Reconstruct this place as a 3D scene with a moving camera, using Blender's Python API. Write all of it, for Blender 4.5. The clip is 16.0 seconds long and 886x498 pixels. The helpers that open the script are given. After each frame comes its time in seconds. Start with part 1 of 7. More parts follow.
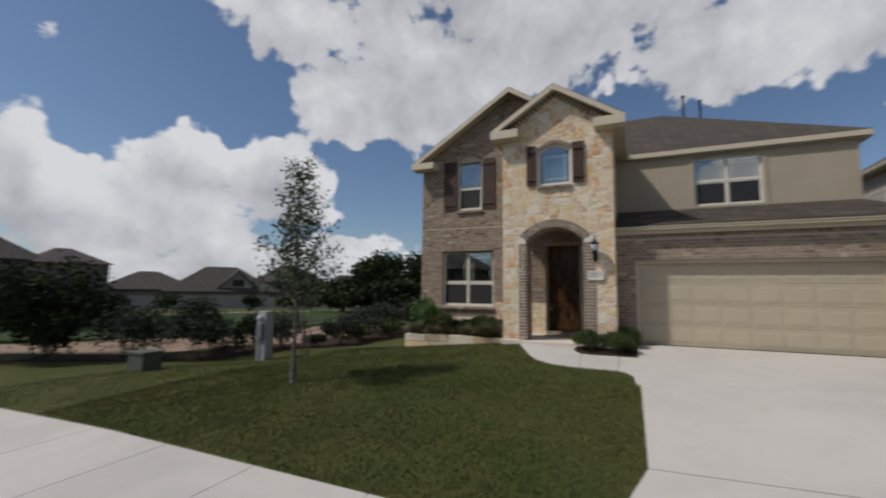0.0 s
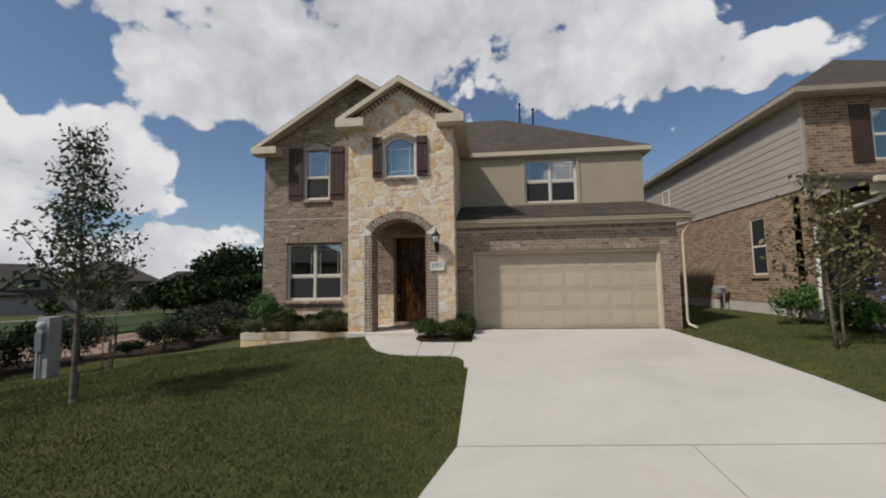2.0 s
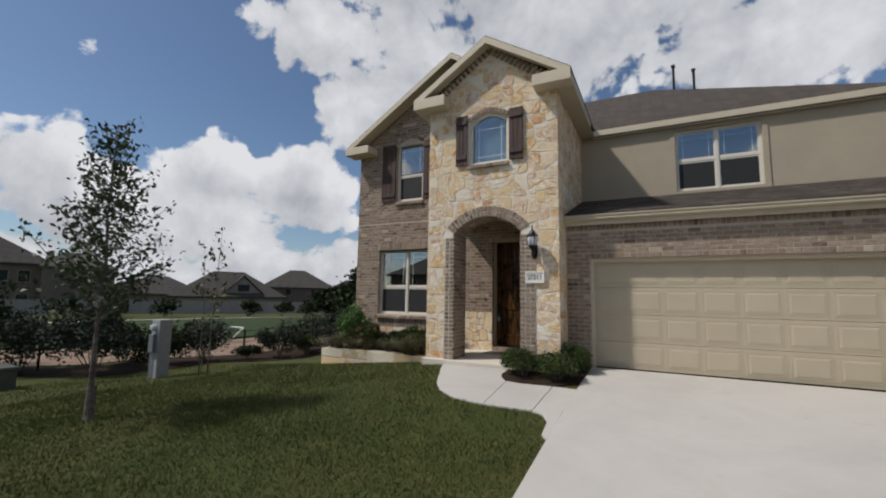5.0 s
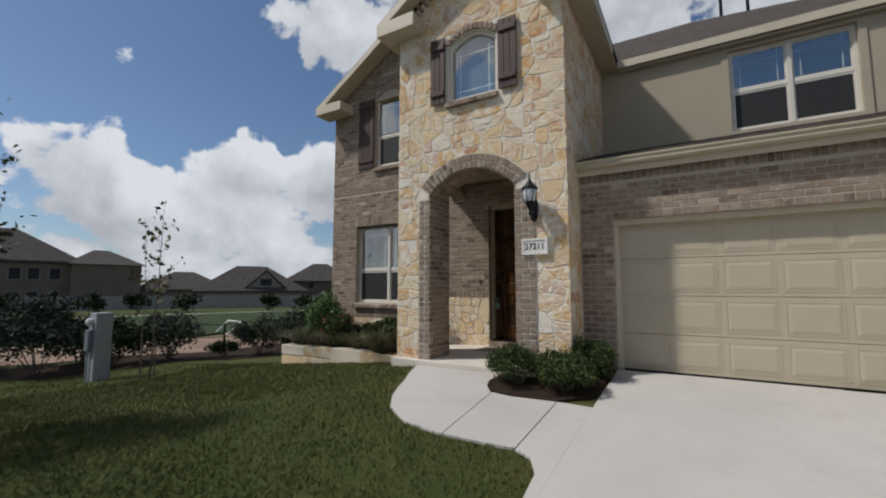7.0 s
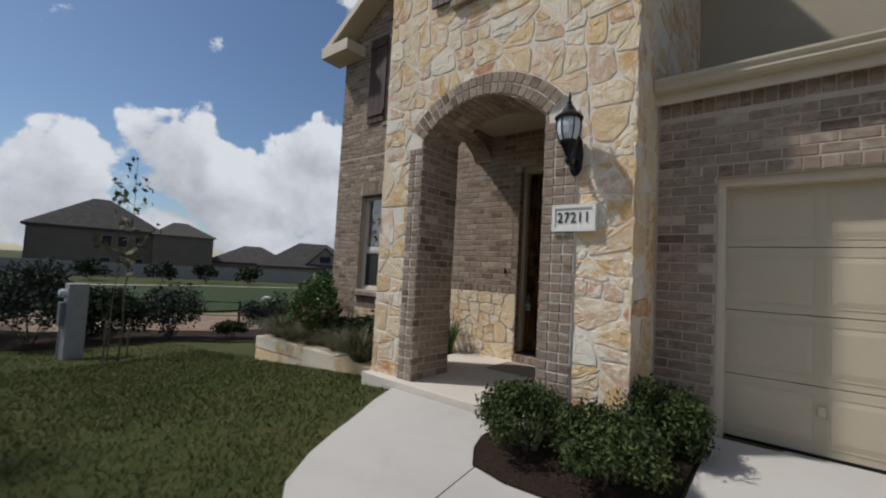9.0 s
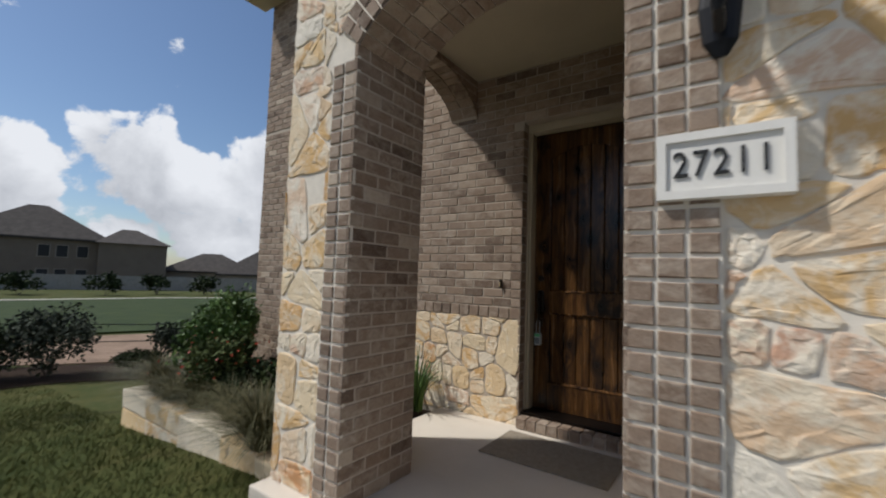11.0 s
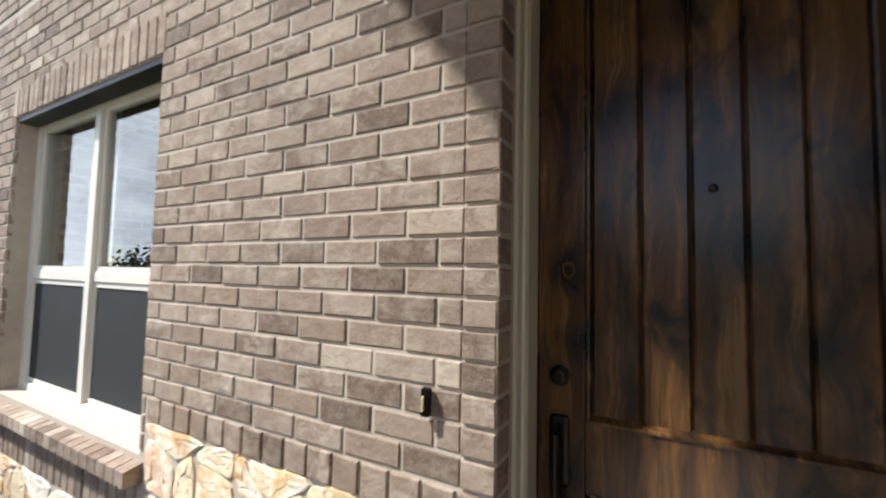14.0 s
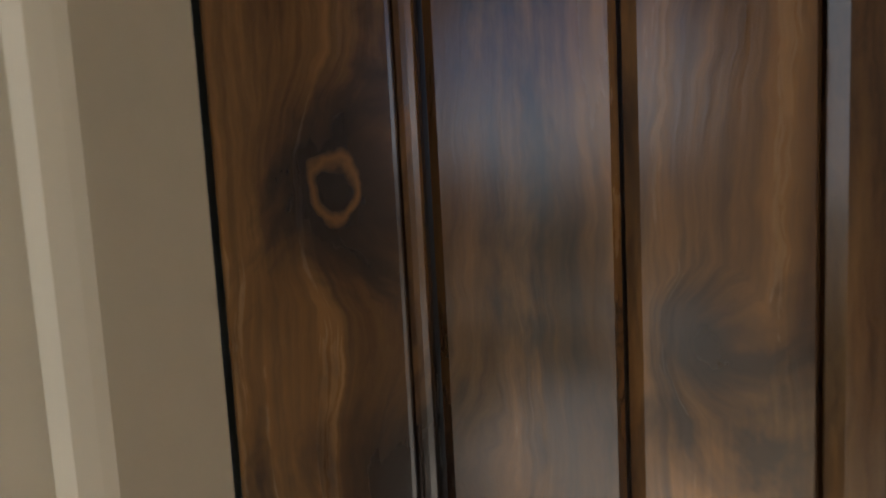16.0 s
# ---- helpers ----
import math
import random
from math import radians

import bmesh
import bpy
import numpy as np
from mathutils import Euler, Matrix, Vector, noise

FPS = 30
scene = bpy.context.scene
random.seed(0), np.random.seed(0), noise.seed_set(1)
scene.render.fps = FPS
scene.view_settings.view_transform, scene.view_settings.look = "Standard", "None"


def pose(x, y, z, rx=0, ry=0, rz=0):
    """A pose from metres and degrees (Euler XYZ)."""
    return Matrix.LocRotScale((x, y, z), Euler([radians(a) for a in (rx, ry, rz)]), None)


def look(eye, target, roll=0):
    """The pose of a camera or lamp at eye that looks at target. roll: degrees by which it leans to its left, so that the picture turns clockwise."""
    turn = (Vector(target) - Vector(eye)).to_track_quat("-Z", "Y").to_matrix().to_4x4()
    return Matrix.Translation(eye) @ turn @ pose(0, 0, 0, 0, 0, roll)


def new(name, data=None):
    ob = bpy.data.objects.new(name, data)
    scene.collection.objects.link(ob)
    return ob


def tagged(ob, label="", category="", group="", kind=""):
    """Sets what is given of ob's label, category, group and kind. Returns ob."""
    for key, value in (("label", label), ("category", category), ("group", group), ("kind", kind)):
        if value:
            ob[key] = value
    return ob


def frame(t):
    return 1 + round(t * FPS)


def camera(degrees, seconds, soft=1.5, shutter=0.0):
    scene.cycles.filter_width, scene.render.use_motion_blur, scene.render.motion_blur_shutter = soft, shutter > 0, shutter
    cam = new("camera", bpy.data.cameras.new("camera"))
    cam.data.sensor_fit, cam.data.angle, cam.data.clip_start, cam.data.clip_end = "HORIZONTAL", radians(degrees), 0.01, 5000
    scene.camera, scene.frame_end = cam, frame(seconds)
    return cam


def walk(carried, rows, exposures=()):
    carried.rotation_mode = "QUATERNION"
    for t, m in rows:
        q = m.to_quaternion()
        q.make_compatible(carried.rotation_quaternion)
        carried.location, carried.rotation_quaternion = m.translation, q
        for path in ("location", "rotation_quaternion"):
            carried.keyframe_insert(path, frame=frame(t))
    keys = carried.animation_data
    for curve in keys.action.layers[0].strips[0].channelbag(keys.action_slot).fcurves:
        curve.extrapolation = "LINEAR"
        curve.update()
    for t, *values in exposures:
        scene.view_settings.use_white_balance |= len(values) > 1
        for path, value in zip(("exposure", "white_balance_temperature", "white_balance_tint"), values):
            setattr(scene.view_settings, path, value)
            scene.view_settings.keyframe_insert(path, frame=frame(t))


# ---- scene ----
cam = camera(93.3, 16.0, soft=2.0, shutter=0.5)
PATH = [
    (0, (2.648, -10.992, 1.254), (1.836, -9.175, 1.452), 0.7),
    (0.5, (2.779, -11.02, 1.267), (2.305, -9.089, 1.477), -0.2),
    (1, (2.883, -10.996, 1.244), (2.564, -9.034, 1.465), -1.0),
    (1.5, (3.008, -10.948, 1.219), (2.74, -8.975, 1.407), -0.7),
    (2, (3.144, -10.699, 1.222), (2.939, -8.717, 1.387), -0.9),
    (2.5, (3.352, -10.39, 1.268), (3.097, -8.418, 1.485), -1.6),
    (3, (3.59, -9.993, 1.316), (3.123, -8.062, 1.543), -1.0),
    (3.5, (3.793, -9.543, 1.343), (3.236, -7.629, 1.5), -1.3),
    (4, (3.968, -9.001, 1.364), (3.246, -7.147, 1.569), 0.2),
    (6.5, (3.783, -6.238, 1.117), (2.795, -4.511, 1.326), 0.4),
    (7, (3.716, -5.597, 1.106), (2.7, -3.885, 1.292), -0.0),
    (7.5, (3.651, -5.01, 1.125), (2.592, -3.321, 1.288), -1.1),
    (8, (3.506, -4.425, 1.125), (2.266, -2.861, 1.264), -0.0),
    (8.5, (3.385, -3.87, 1.16), (2.108, -2.34, 1.329), 1.7),
    (9, (3.207, -3.344, 1.177), (1.948, -1.793, 1.286), 3.1),
    (11.5, (1.587, -1.176, 1.317), (0.522, 0.51, 1.457), 0.3),
    (12, (1.292, -0.711, 1.347), (0.551, 1.146, 1.375), -3.2),
    (12.5, (1.067, -0.236, 1.376), (0.382, 1.643, 1.39), -2.6),
    (13, (0.949, 0.209, 1.441), (0.332, 2.112, 1.456), -2.9),
    (13.5, (0.828, 0.574, 1.581), (0.027, 2.406, 1.633), -2.0),
    (14, (0.718, 0.89, 1.579), (-0.257, 2.632, 1.699), 1.2),
    (14.5, (0.653, 1.19, 1.582), (-0.179, 3.009, 1.612), -1.2),
    (15, (0.612, 1.492, 1.601), (-0.046, 3.38, 1.547), -1.3),
    (15.5, (0.575, 1.723, 1.567), (0.28, 3.7, 1.501), -4.2),
    (15.8, (0.549, 1.836, 1.58), (0.355, 3.817, 1.386), -3.0),
    (16, (0.556, 1.845, 1.573), (0.275, 3.821, 1.439), -3.0),
]
EXPOSURES = [(0.0, -0.28, 6350, 11), (2.0, -0.1, 6450, 11), (6.5, -0.16, 6200, 10), (9.0, -0.22, 6100, 10), (11.5, 0.1, 6200, 10), (12.0, 0.22, 6150, 10), (12.5, 0.62, 6300, 11), (13.5, 1.2, 5900, 9), (14.5, 1.5, 5950, 9), (15.5, 2.15, 6050, 9), (16.0, 2.65, 6150, 9)]
walk(cam, [(t, look(eye, target, roll)) for t, eye, target, roll in PATH], EXPOSURES)


# ---- world and light ----
SUN_DIR = Vector((1.37, 1.0, -2.12)).normalized()
world = bpy.data.worlds.new("sky")
scene.world = world
world.use_nodes = True


def sky_nodes():
    nt = world.node_tree
    N, L = nt.nodes, nt.links
    N.clear()
    out = N.new("ShaderNodeOutputWorld")
    bg = N.new("ShaderNodeBackground")
    bg.inputs["Strength"].default_value = 0.09
    sky = N.new("ShaderNodeTexSky")
    sky.sky_type = "NISHITA"
    sky.sun_disc = False
    sky.sun_elevation = math.asin(-SUN_DIR.z)
    sky.sun_rotation = math.atan2(-SUN_DIR.x, -SUN_DIR.y)
    sky.air_density, sky.dust_density, sky.ozone_density = 1.0, 0.6, 3.0
    tc = N.new("ShaderNodeTexCoord")
    sep = N.new("ShaderNodeSeparateXYZ")
    L.new(tc.outputs["Generated"], sep.inputs[0])

    def m(op, a, b=None, c=None, clamp=False):
        n = N.new("ShaderNodeMath")
        n.operation, n.use_clamp = op, clamp
        for i, v in enumerate((a, b, c)):
            if v is None:
                continue
            if isinstance(v, (int, float)):
                n.inputs[i].default_value = v
            else:
                L.new(v, n.inputs[i])
        return n.outputs[0]

    # a flat cloud deck seen in perspective
    h = m("ADD", m("MAXIMUM", sep.outputs[2], 0.0), 0.22)
    comb = N.new("ShaderNodeCombineXYZ")
    L.new(m("DIVIDE", sep.outputs[0], h), comb.inputs[0])
    L.new(m("DIVIDE", sep.outputs[1], h), comb.inputs[1])
    L.new(m("MULTIPLY", sep.outputs[2], 2.2), comb.inputs[2])
    deck = comb.outputs[0]

    def fbm(vec, scale, detail, rough, dist=0.0, off=(0, 0, 0)):
        mp = N.new("ShaderNodeMapping")
        mp.inputs["Location"].default_value = off
        L.new(vec, mp.inputs["Vector"])
        n = N.new("ShaderNodeTexNoise")
        n.inputs["Scale"].default_value = scale
        n.inputs["Detail"].default_value = detail
        n.inputs["Roughness"].default_value = rough
        n.inputs["Distortion"].default_value = dist
        L.new(mp.outputs[0], n.inputs["Vector"])
        return n.outputs["Fac"]

    big = fbm(deck, 1.15, 8, 0.56, 0.15, (3.1, 1.7, 0.4))
    # cumulus heaps: soft masses at their bearings, broken up by the noise; up lifts the place where they are read
    def heaps(up):
        at = N.new("ShaderNodeVectorMath")
        at.operation = "ADD"
        L.new(tc.outputs["Generated"], at.inputs[0])
        at.inputs[1].default_value = (0, 0, up)
        mass = None
        for (az, el, ra, re, k) in CLOUDS:
            azr, elr = radians(az), radians(el)
            d = N.new("ShaderNodeVectorMath")
            d.operation = "SUBTRACT"
            L.new(at.outputs[0], d.inputs[0])
            d.inputs[1].default_value = Vector((math.sin(azr) * math.cos(elr), math.cos(azr) * math.cos(elr), math.sin(elr)))
            r2 = None
            for axis in (Vector((math.cos(azr), -math.sin(azr), 0)) / ra, Vector((0, 0, 1)) / re, Vector((math.sin(azr), math.cos(azr), 0))):
                dot = N.new("ShaderNodeVectorMath")
                dot.operation = "DOT_PRODUCT"
                L.new(d.outputs[0], dot.inputs[0])
                dot.inputs[1].default_value = axis
                sq = m("MULTIPLY", dot.outputs["Value"], dot.outputs["Value"])
                r2 = sq if r2 is None else m("ADD", r2, sq)
            g = m("MULTIPLY", m("SUBTRACT", 1.0, m("MINIMUM", r2, 1.7)), k)
            mass = g if mass is None else m("MAXIMUM", mass, g)
        return mass

    def cells_of(scale):
        v = N.new("ShaderNodeTexVoronoi")
        v.feature = "SMOOTH_F1"
        v.inputs["Scale"].default_value = scale
        v.inputs["Smoothness"].default_value = 0.35
        L.new(tc.outputs["Generated"], v.inputs["Vector"])
        return m("SUBTRACT", 0.42, v.outputs["Distance"])

    puff = fbm(tc.outputs["Generated"], 6.5, 9, 0.6, 0.3, (0.7, 0.2, 0.9))
    billow = m("ADD", m("MULTIPLY", cells_of(15.0), 0.16), m("MULTIPLY", cells_of(37.0), 0.09))
    dens = m("ADD", m("ADD", m("MULTIPLY", heaps(0.0), 0.30), billow), m("ADD", m("MULTIPLY", puff, 0.78), m("MULTIPLY", big, 0.46)))
    cover = N.new("ShaderNodeMapRange")
    cover.interpolation_type = "SMOOTHSTEP"
    L.new(dens, cover.inputs[0])
    cover.inputs[1].default_value, cover.inputs[2].default_value = 0.655, 0.725
    over = fbm(tc.outputs["Generated"], 6.5, 9, 0.6, 0.3, (0.72, 0.22, 0.94))
    # sunlit tops and rims, greyer bases
    soft = fbm(tc.outputs["Generated"], 4.2, 6, 0.58, 0.4, (5.3, 1.1, 0.6))
    thick = N.new("ShaderNodeMapRange")
    L.new(m("SUBTRACT", m("ADD", m("MULTIPLY", m("SUBTRACT", over, puff), 3.0), m("ADD", heaps(0.055), m("MULTIPLY", m("SUBTRACT", soft, 0.5), 2.6))), m("MULTIPLY", billow, 2.2)), thick.inputs[0])
    thick.inputs[1].default_value, thick.inputs[2].default_value = -0.15, 2.1
    cc = N.new("ShaderNodeMix")
    cc.data_type = "RGBA"
    cc.inputs["A"].default_value = (9.0, 9.0, 9.1, 1)
    cc.inputs["B"].default_value = (4.2, 4.35, 4.7, 1)
    L.new(thick.outputs[0], cc.inputs["Factor"])
    mix = N.new("ShaderNodeMix")
    mix.data_type = "RGBA"
    L.new(cover.outputs[0], mix.inputs["Factor"])
    L.new(sky.outputs[0], mix.inputs["A"])
    L.new(cc.outputs["Result"], mix.inputs["B"])
    L.new(mix.outputs["Result"], bg.inputs["Color"])
    L.new(bg.outputs[0], out.inputs["Surface"])


# bearing east of the +y axis, height, half width, half height (radians), weight
CLOUDS = [(-73, 11.5, 0.115, 0.12, 1.0), (-57.5, 12.5, 0.13, 0.12, 1.0), (-46.5, 13, 0.125, 0.11, 1.0), (-83, 8, 0.14, 0.11, 1.0), (-65, 9, 0.45, 0.075, 0.8), (-60, 3.5, 0.75, 0.085, 0.85),
          (-46, 32.5, 0.17, 0.09, 1.0), (-37, 25, 0.14, 0.11, 1.0), (-26, 27.5, 0.22, 0.16, 1.1), (-13, 33, 0.22, 0.12, 1.0), (-28, 42, 0.5, 0.16, 1.0),
          (12, 26.5, 0.21, 0.09, 1.0), (22, 27, 0.15, 0.1, 1.0), (4, 38, 0.4, 0.13, 0.95), (35, 23, 0.13, 0.045, 0.6), (40, 5, 0.6, 0.06, 0.6),
          (-98, 10, 0.16, 0.1, 0.7), (-121, 13, 0.5, 0.3, 1.3), (-150, 37, 0.35, 0.16, 1.0), (165, 12, 0.5, 0.12, 0.8), (120, 18, 0.5, 0.18, 0.6), (-160, 60, 0.4, 0.2, 0.5)]
sky_nodes()

sun = new("sun", bpy.data.lights.new("sun", "SUN"))
sun.data.energy, sun.data.angle, sun.data.color = 3.6, radians(2.6), (1.0, 0.945, 0.86)
sun.matrix_world = look((0, 0, 30), Vector((0, 0, 30)) + SUN_DIR)


# ---- materials ----
class Mat:
    """A node material under construction."""

    def __init__(self, name, rough=0.8, metal=0.0, spec=0.4):
        self.mat = bpy.data.materials.new(name)
        self.mat.use_nodes = True
        self.nt = self.mat.node_tree
        self.N, self.L = self.nt.nodes, self.nt.links
        self.b = self.N["Principled BSDF"]
        self.b.inputs["Roughness"].default_value = rough
        self.b.inputs["Metallic"].default_value = metal
        self.b.inputs["Specular IOR Level"].default_value = spec
        self.tc = self.N.new("ShaderNodeTexCoord").outputs["Object"]
        self.geo = self.N.new("ShaderNodeNewGeometry")
        self.pos = self.geo.outputs["Position"]

    def put(self, inp, v):
        if isinstance(v, (int, float)):
            inp.default_value = v
        elif isinstance(v, tuple):
            inp.default_value = (*v, 1) if len(v) == 3 and inp.type == "RGBA" else v
        else:
            self.L.new(v, inp)

    def noise(self, scale, detail=5, rough=0.6, vec=None, stretch=None, dist=0.0):
        v = vec or self.pos
        if stretch:
            mp = self.N.new("ShaderNodeMapping")
            mp.inputs["Scale"].default_value = stretch
            self.L.new(v, mp.inputs["Vector"])
            v = mp.outputs[0]
        n = self.N.new("ShaderNodeTexNoise")
        n.inputs["Scale"].default_value, n.inputs["Detail"].default_value, n.inputs["Roughness"].default_value = scale, detail, rough
        n.inputs["Distortion"].default_value = dist
        self.L.new(v, n.inputs["Vector"])
        return n.outputs["Fac"]

    def ramp(self, fac, stops):
        r = self.N.new("ShaderNodeValToRGB")
        e = r.color_ramp.elements
        while len(e) < len(stops):
            e.new(0.5)
        for k, (p, c) in zip(e, stops):
            k.position, k.color = p, (*c, 1) if len(c) == 3 else c
        self.put(r.inputs[0], fac)
        return r.outputs[0]

    def range(self, v, a, b, c=0.0, d=1.0):
        n = self.N.new("ShaderNodeMapRange")
        self.put(n.inputs[0], v)
        for i, x in enumerate((a, b, c, d)):
            n.inputs[i + 1].default_value = x
        return n.outputs[0]

    def math(self, op, a, b=0.0):
        n = self.N.new("ShaderNodeMath")
        n.operation = op
        self.put(n.inputs[0], a), self.put(n.inputs[1], b)
        return n.outputs[0]

    def mix(self, fac, a, b, blend="MIX"):
        n = self.N.new("ShaderNodeMix")
        n.data_type, n.blend_type = "RGBA", blend
        self.put(n.inputs["Factor"], fac), self.put(n.inputs["A"], a), self.put(n.inputs["B"], b)
        return n.outputs["Result"]

    def color(self, c):
        self.put(self.b.inputs["Base Color"], c)
        return self

    def bump(self, h, strength=0.5, dist=0.01):
        n = self.N.new("ShaderNodeBump")
        n.inputs["Strength"].default_value, n.inputs["Distance"].default_value = strength, dist
        self.L.new(h, n.inputs["Height"])
        self.L.new(n.outputs[0], self.b.inputs["Normal"])
        return self

    def rough(self, v):
        self.put(self.b.inputs["Roughness"], v)
        return self

    def shifted(self, r, far):
        """The place, moved by a random step for each piece, so that no pattern runs on from one to the next."""
        n = self.N.new("ShaderNodeVectorMath")
        n.operation = "ADD"
        c = self.N.new("ShaderNodeCombineXYZ")
        for i, k in enumerate((1.0, 0.37, 0.71)):
            self.L.new(self.math("MULTIPLY", r, far * k), c.inputs[i])
        self.L.new(self.pos, n.inputs[0])
        self.L.new(c.outputs[0], n.inputs[1])
        return n.outputs[0]

    def island(self):
        return self.geo.outputs["Random Per Island"]

    def objrand(self):
        return self.N.new("ShaderNodeObjectInfo").outputs["Random"]


def plain(name, c, rough=0.6, metal=0.0, vary=0.12, scale=6.0, bump=0.15, spec=0.4):
    k = Mat(name, rough, metal, spec)
    n = k.noise(scale)
    f = k.noise(scale * 14, 3)
    lo, hi = tuple(x * (1 - vary) for x in c), tuple(min(1, x * (1 + vary)) for x in c)
    k.color(k.mix(k.range(f, 0.3, 0.7, 0, 0.3), k.ramp(n, [(0.3, lo), (0.7, hi)]), lo))
    if bump:
        k.bump(f, bump, 0.002)
    return k.mat


def brick_mat(name, single):
    k = Mat(name, 0.9, spec=0.25)
    r = k.objrand() if single else k.island()
    base = k.ramp(r, [(0.0, (0.105, 0.069, 0.048)), (0.13, (0.18, 0.125, 0.089)), (0.35, (0.25, 0.182, 0.134)), (0.6, (0.21, 0.15, 0.108)), (0.8, (0.29, 0.22, 0.165)), (0.92, (0.215, 0.146, 0.10)), (1.0, (0.45, 0.37, 0.285))])
    # pale smears stay within a brick
    v = k.shifted(r, 9.0)
    smear = k.noise(11, 6, 0.68, vec=v, stretch=(1, 1, 1.5), dist=0.4)
    often = k.range(k.math("FRACT", k.math("MULTIPLY", r, 5.7)), 0.1, 0.8, 0.35, 1.0)
    c = k.mix(k.math("MULTIPLY", k.range(smear, 0.42, 0.72, 0, 0.75), often), base, (0.50, 0.43, 0.345))
    c = k.mix(k.range(k.noise(30, 5, 0.72, vec=v), 0.52, 0.76, 0, 0.5), c, (0.13, 0.092, 0.068))
    c = k.mix(k.range(k.noise(130, 3, 0.7), 0.5, 0.75, 0, 0.3), c, (0.44, 0.37, 0.29))
    k.color(c)
    h = k.math("ADD", k.noise(60, 4, 0.7), k.math("MULTIPLY", k.noise(16, 3), 1.5))
    return k.bump(h, 0.55, 0.006).mat


def stone_mat(name, single):
    k = Mat(name, 0.9, spec=0.2)
    r = k.objrand() if single else k.island()
    base = k.ramp(r, [(0.0, (0.74, 0.68, 0.57)), (0.2, (0.71, 0.60, 0.43)), (0.38, (0.78, 0.71, 0.59)), (0.55, (0.70, 0.56, 0.36)), (0.7, (0.76, 0.68, 0.55)), (0.86, (0.69, 0.50, 0.27)), (0.93, (0.66, 0.58, 0.47)), (1.0, (0.76, 0.68, 0.54))])
    v = k.shifted(r, 13.0)
    n = k.noise(4.8, 7, 0.68, vec=v, dist=1.0)
    ochre = k.ramp(k.math("FRACT", k.math("MULTIPLY", r, 7.3)), [(0.0, (0.62, 0.40, 0.16)), (0.6, (0.58, 0.33, 0.12)), (0.9, (0.50, 0.23, 0.11)), (1.0, (0.42, 0.16, 0.08))])
    amount = k.math("MULTIPLY", k.range(n, 0.42, 0.56, 0, 0.9), k.range(k.math("FRACT", k.math("MULTIPLY", r, 3.7)), 0.15, 0.6))
    c = k.mix(amount, base, ochre)
    c = k.mix(k.range(k.noise(14, 6, 0.7, vec=v, dist=0.8), 0.52, 0.64, 0, 0.5), c, (0.78, 0.72, 0.61))
    c = k.mix(k.range(k.noise(48, 4, 0.7, vec=v), 0.58, 0.8, 0, 0.35), c, (0.32, 0.24, 0.15))
    k.color(c)
    h = k.math("ADD", k.math("MULTIPLY", k.noise(7, 6, 0.65, dist=0.5), 2.5), k.noise(45, 4, 0.7))
    return k.bump(h, 0.6, 0.009).mat


def mortar_mat(name, c):
    k = Mat(name, 0.95, spec=0.15)
    n = k.noise(14)
    return k.color(k.ramp(n, [(0.3, tuple(x * 0.85 for x in c)), (0.7, c)])).bump(k.noise(120, 4), 0.5, 0.003).mat


def concrete_mat(name, c, joints=False):
    k = Mat(name, 0.9, spec=0.2)
    big = k.noise(0.55, 5, 0.6, dist=0.6)
    mid = k.noise(4.5, 6, 0.65)
    fine = k.noise(140, 3, 0.7)
    col = k.ramp(big, [(0.3, tuple(x * 0.86 for x in c)), (0.55, c), (0.75, tuple(min(1, x * 1.07) for x in c))])
    col = k.mix(k.range(mid, 0.56, 0.75, 0, 0.35), col, tuple(x * y for x, y in zip(c, (0.80, 0.76, 0.70))))
    col = k.mix(k.range(fine, 0.35, 0.7, 0.12, 0.0), col, tuple(x * 0.5 for x in c))
    stain = k.noise(1.1, 3, 0.5, dist=1.2, stretch=(1, 0.5, 1))
    col = k.mix(k.range(stain, 0.66, 0.78, 0, 0.35), col, (0.42, 0.37, 0.30))
    k.color(col)
    return k.bump(k.math("ADD", fine, mid), 0.25, 0.004).mat


def lawn_mat(name):
    k = Mat(name, 0.95, spec=0.15)
    big = k.noise(0.5, 5, 0.6, dist=0.4)
    mid = k.noise(3.5, 6, 0.7)
    fine = k.noise(70, 5, 0.75)
    c = k.ramp(k.math("ADD", k.math("MULTIPLY", big, 0.5), k.math("MULTIPLY", mid, 0.5)), [(0.3, (0.036, 0.052, 0.014)), (0.46, (0.058, 0.07, 0.02)), (0.56, (0.085, 0.084, 0.027)), (0.68, (0.13, 0.112, 0.047))])
    c = k.mix(k.range(fine, 0.35, 0.65, 0.4, 0), c, (0.03, 0.042, 0.013))
    return k.color(c).bump(fine, 0.6, 0.02).mat


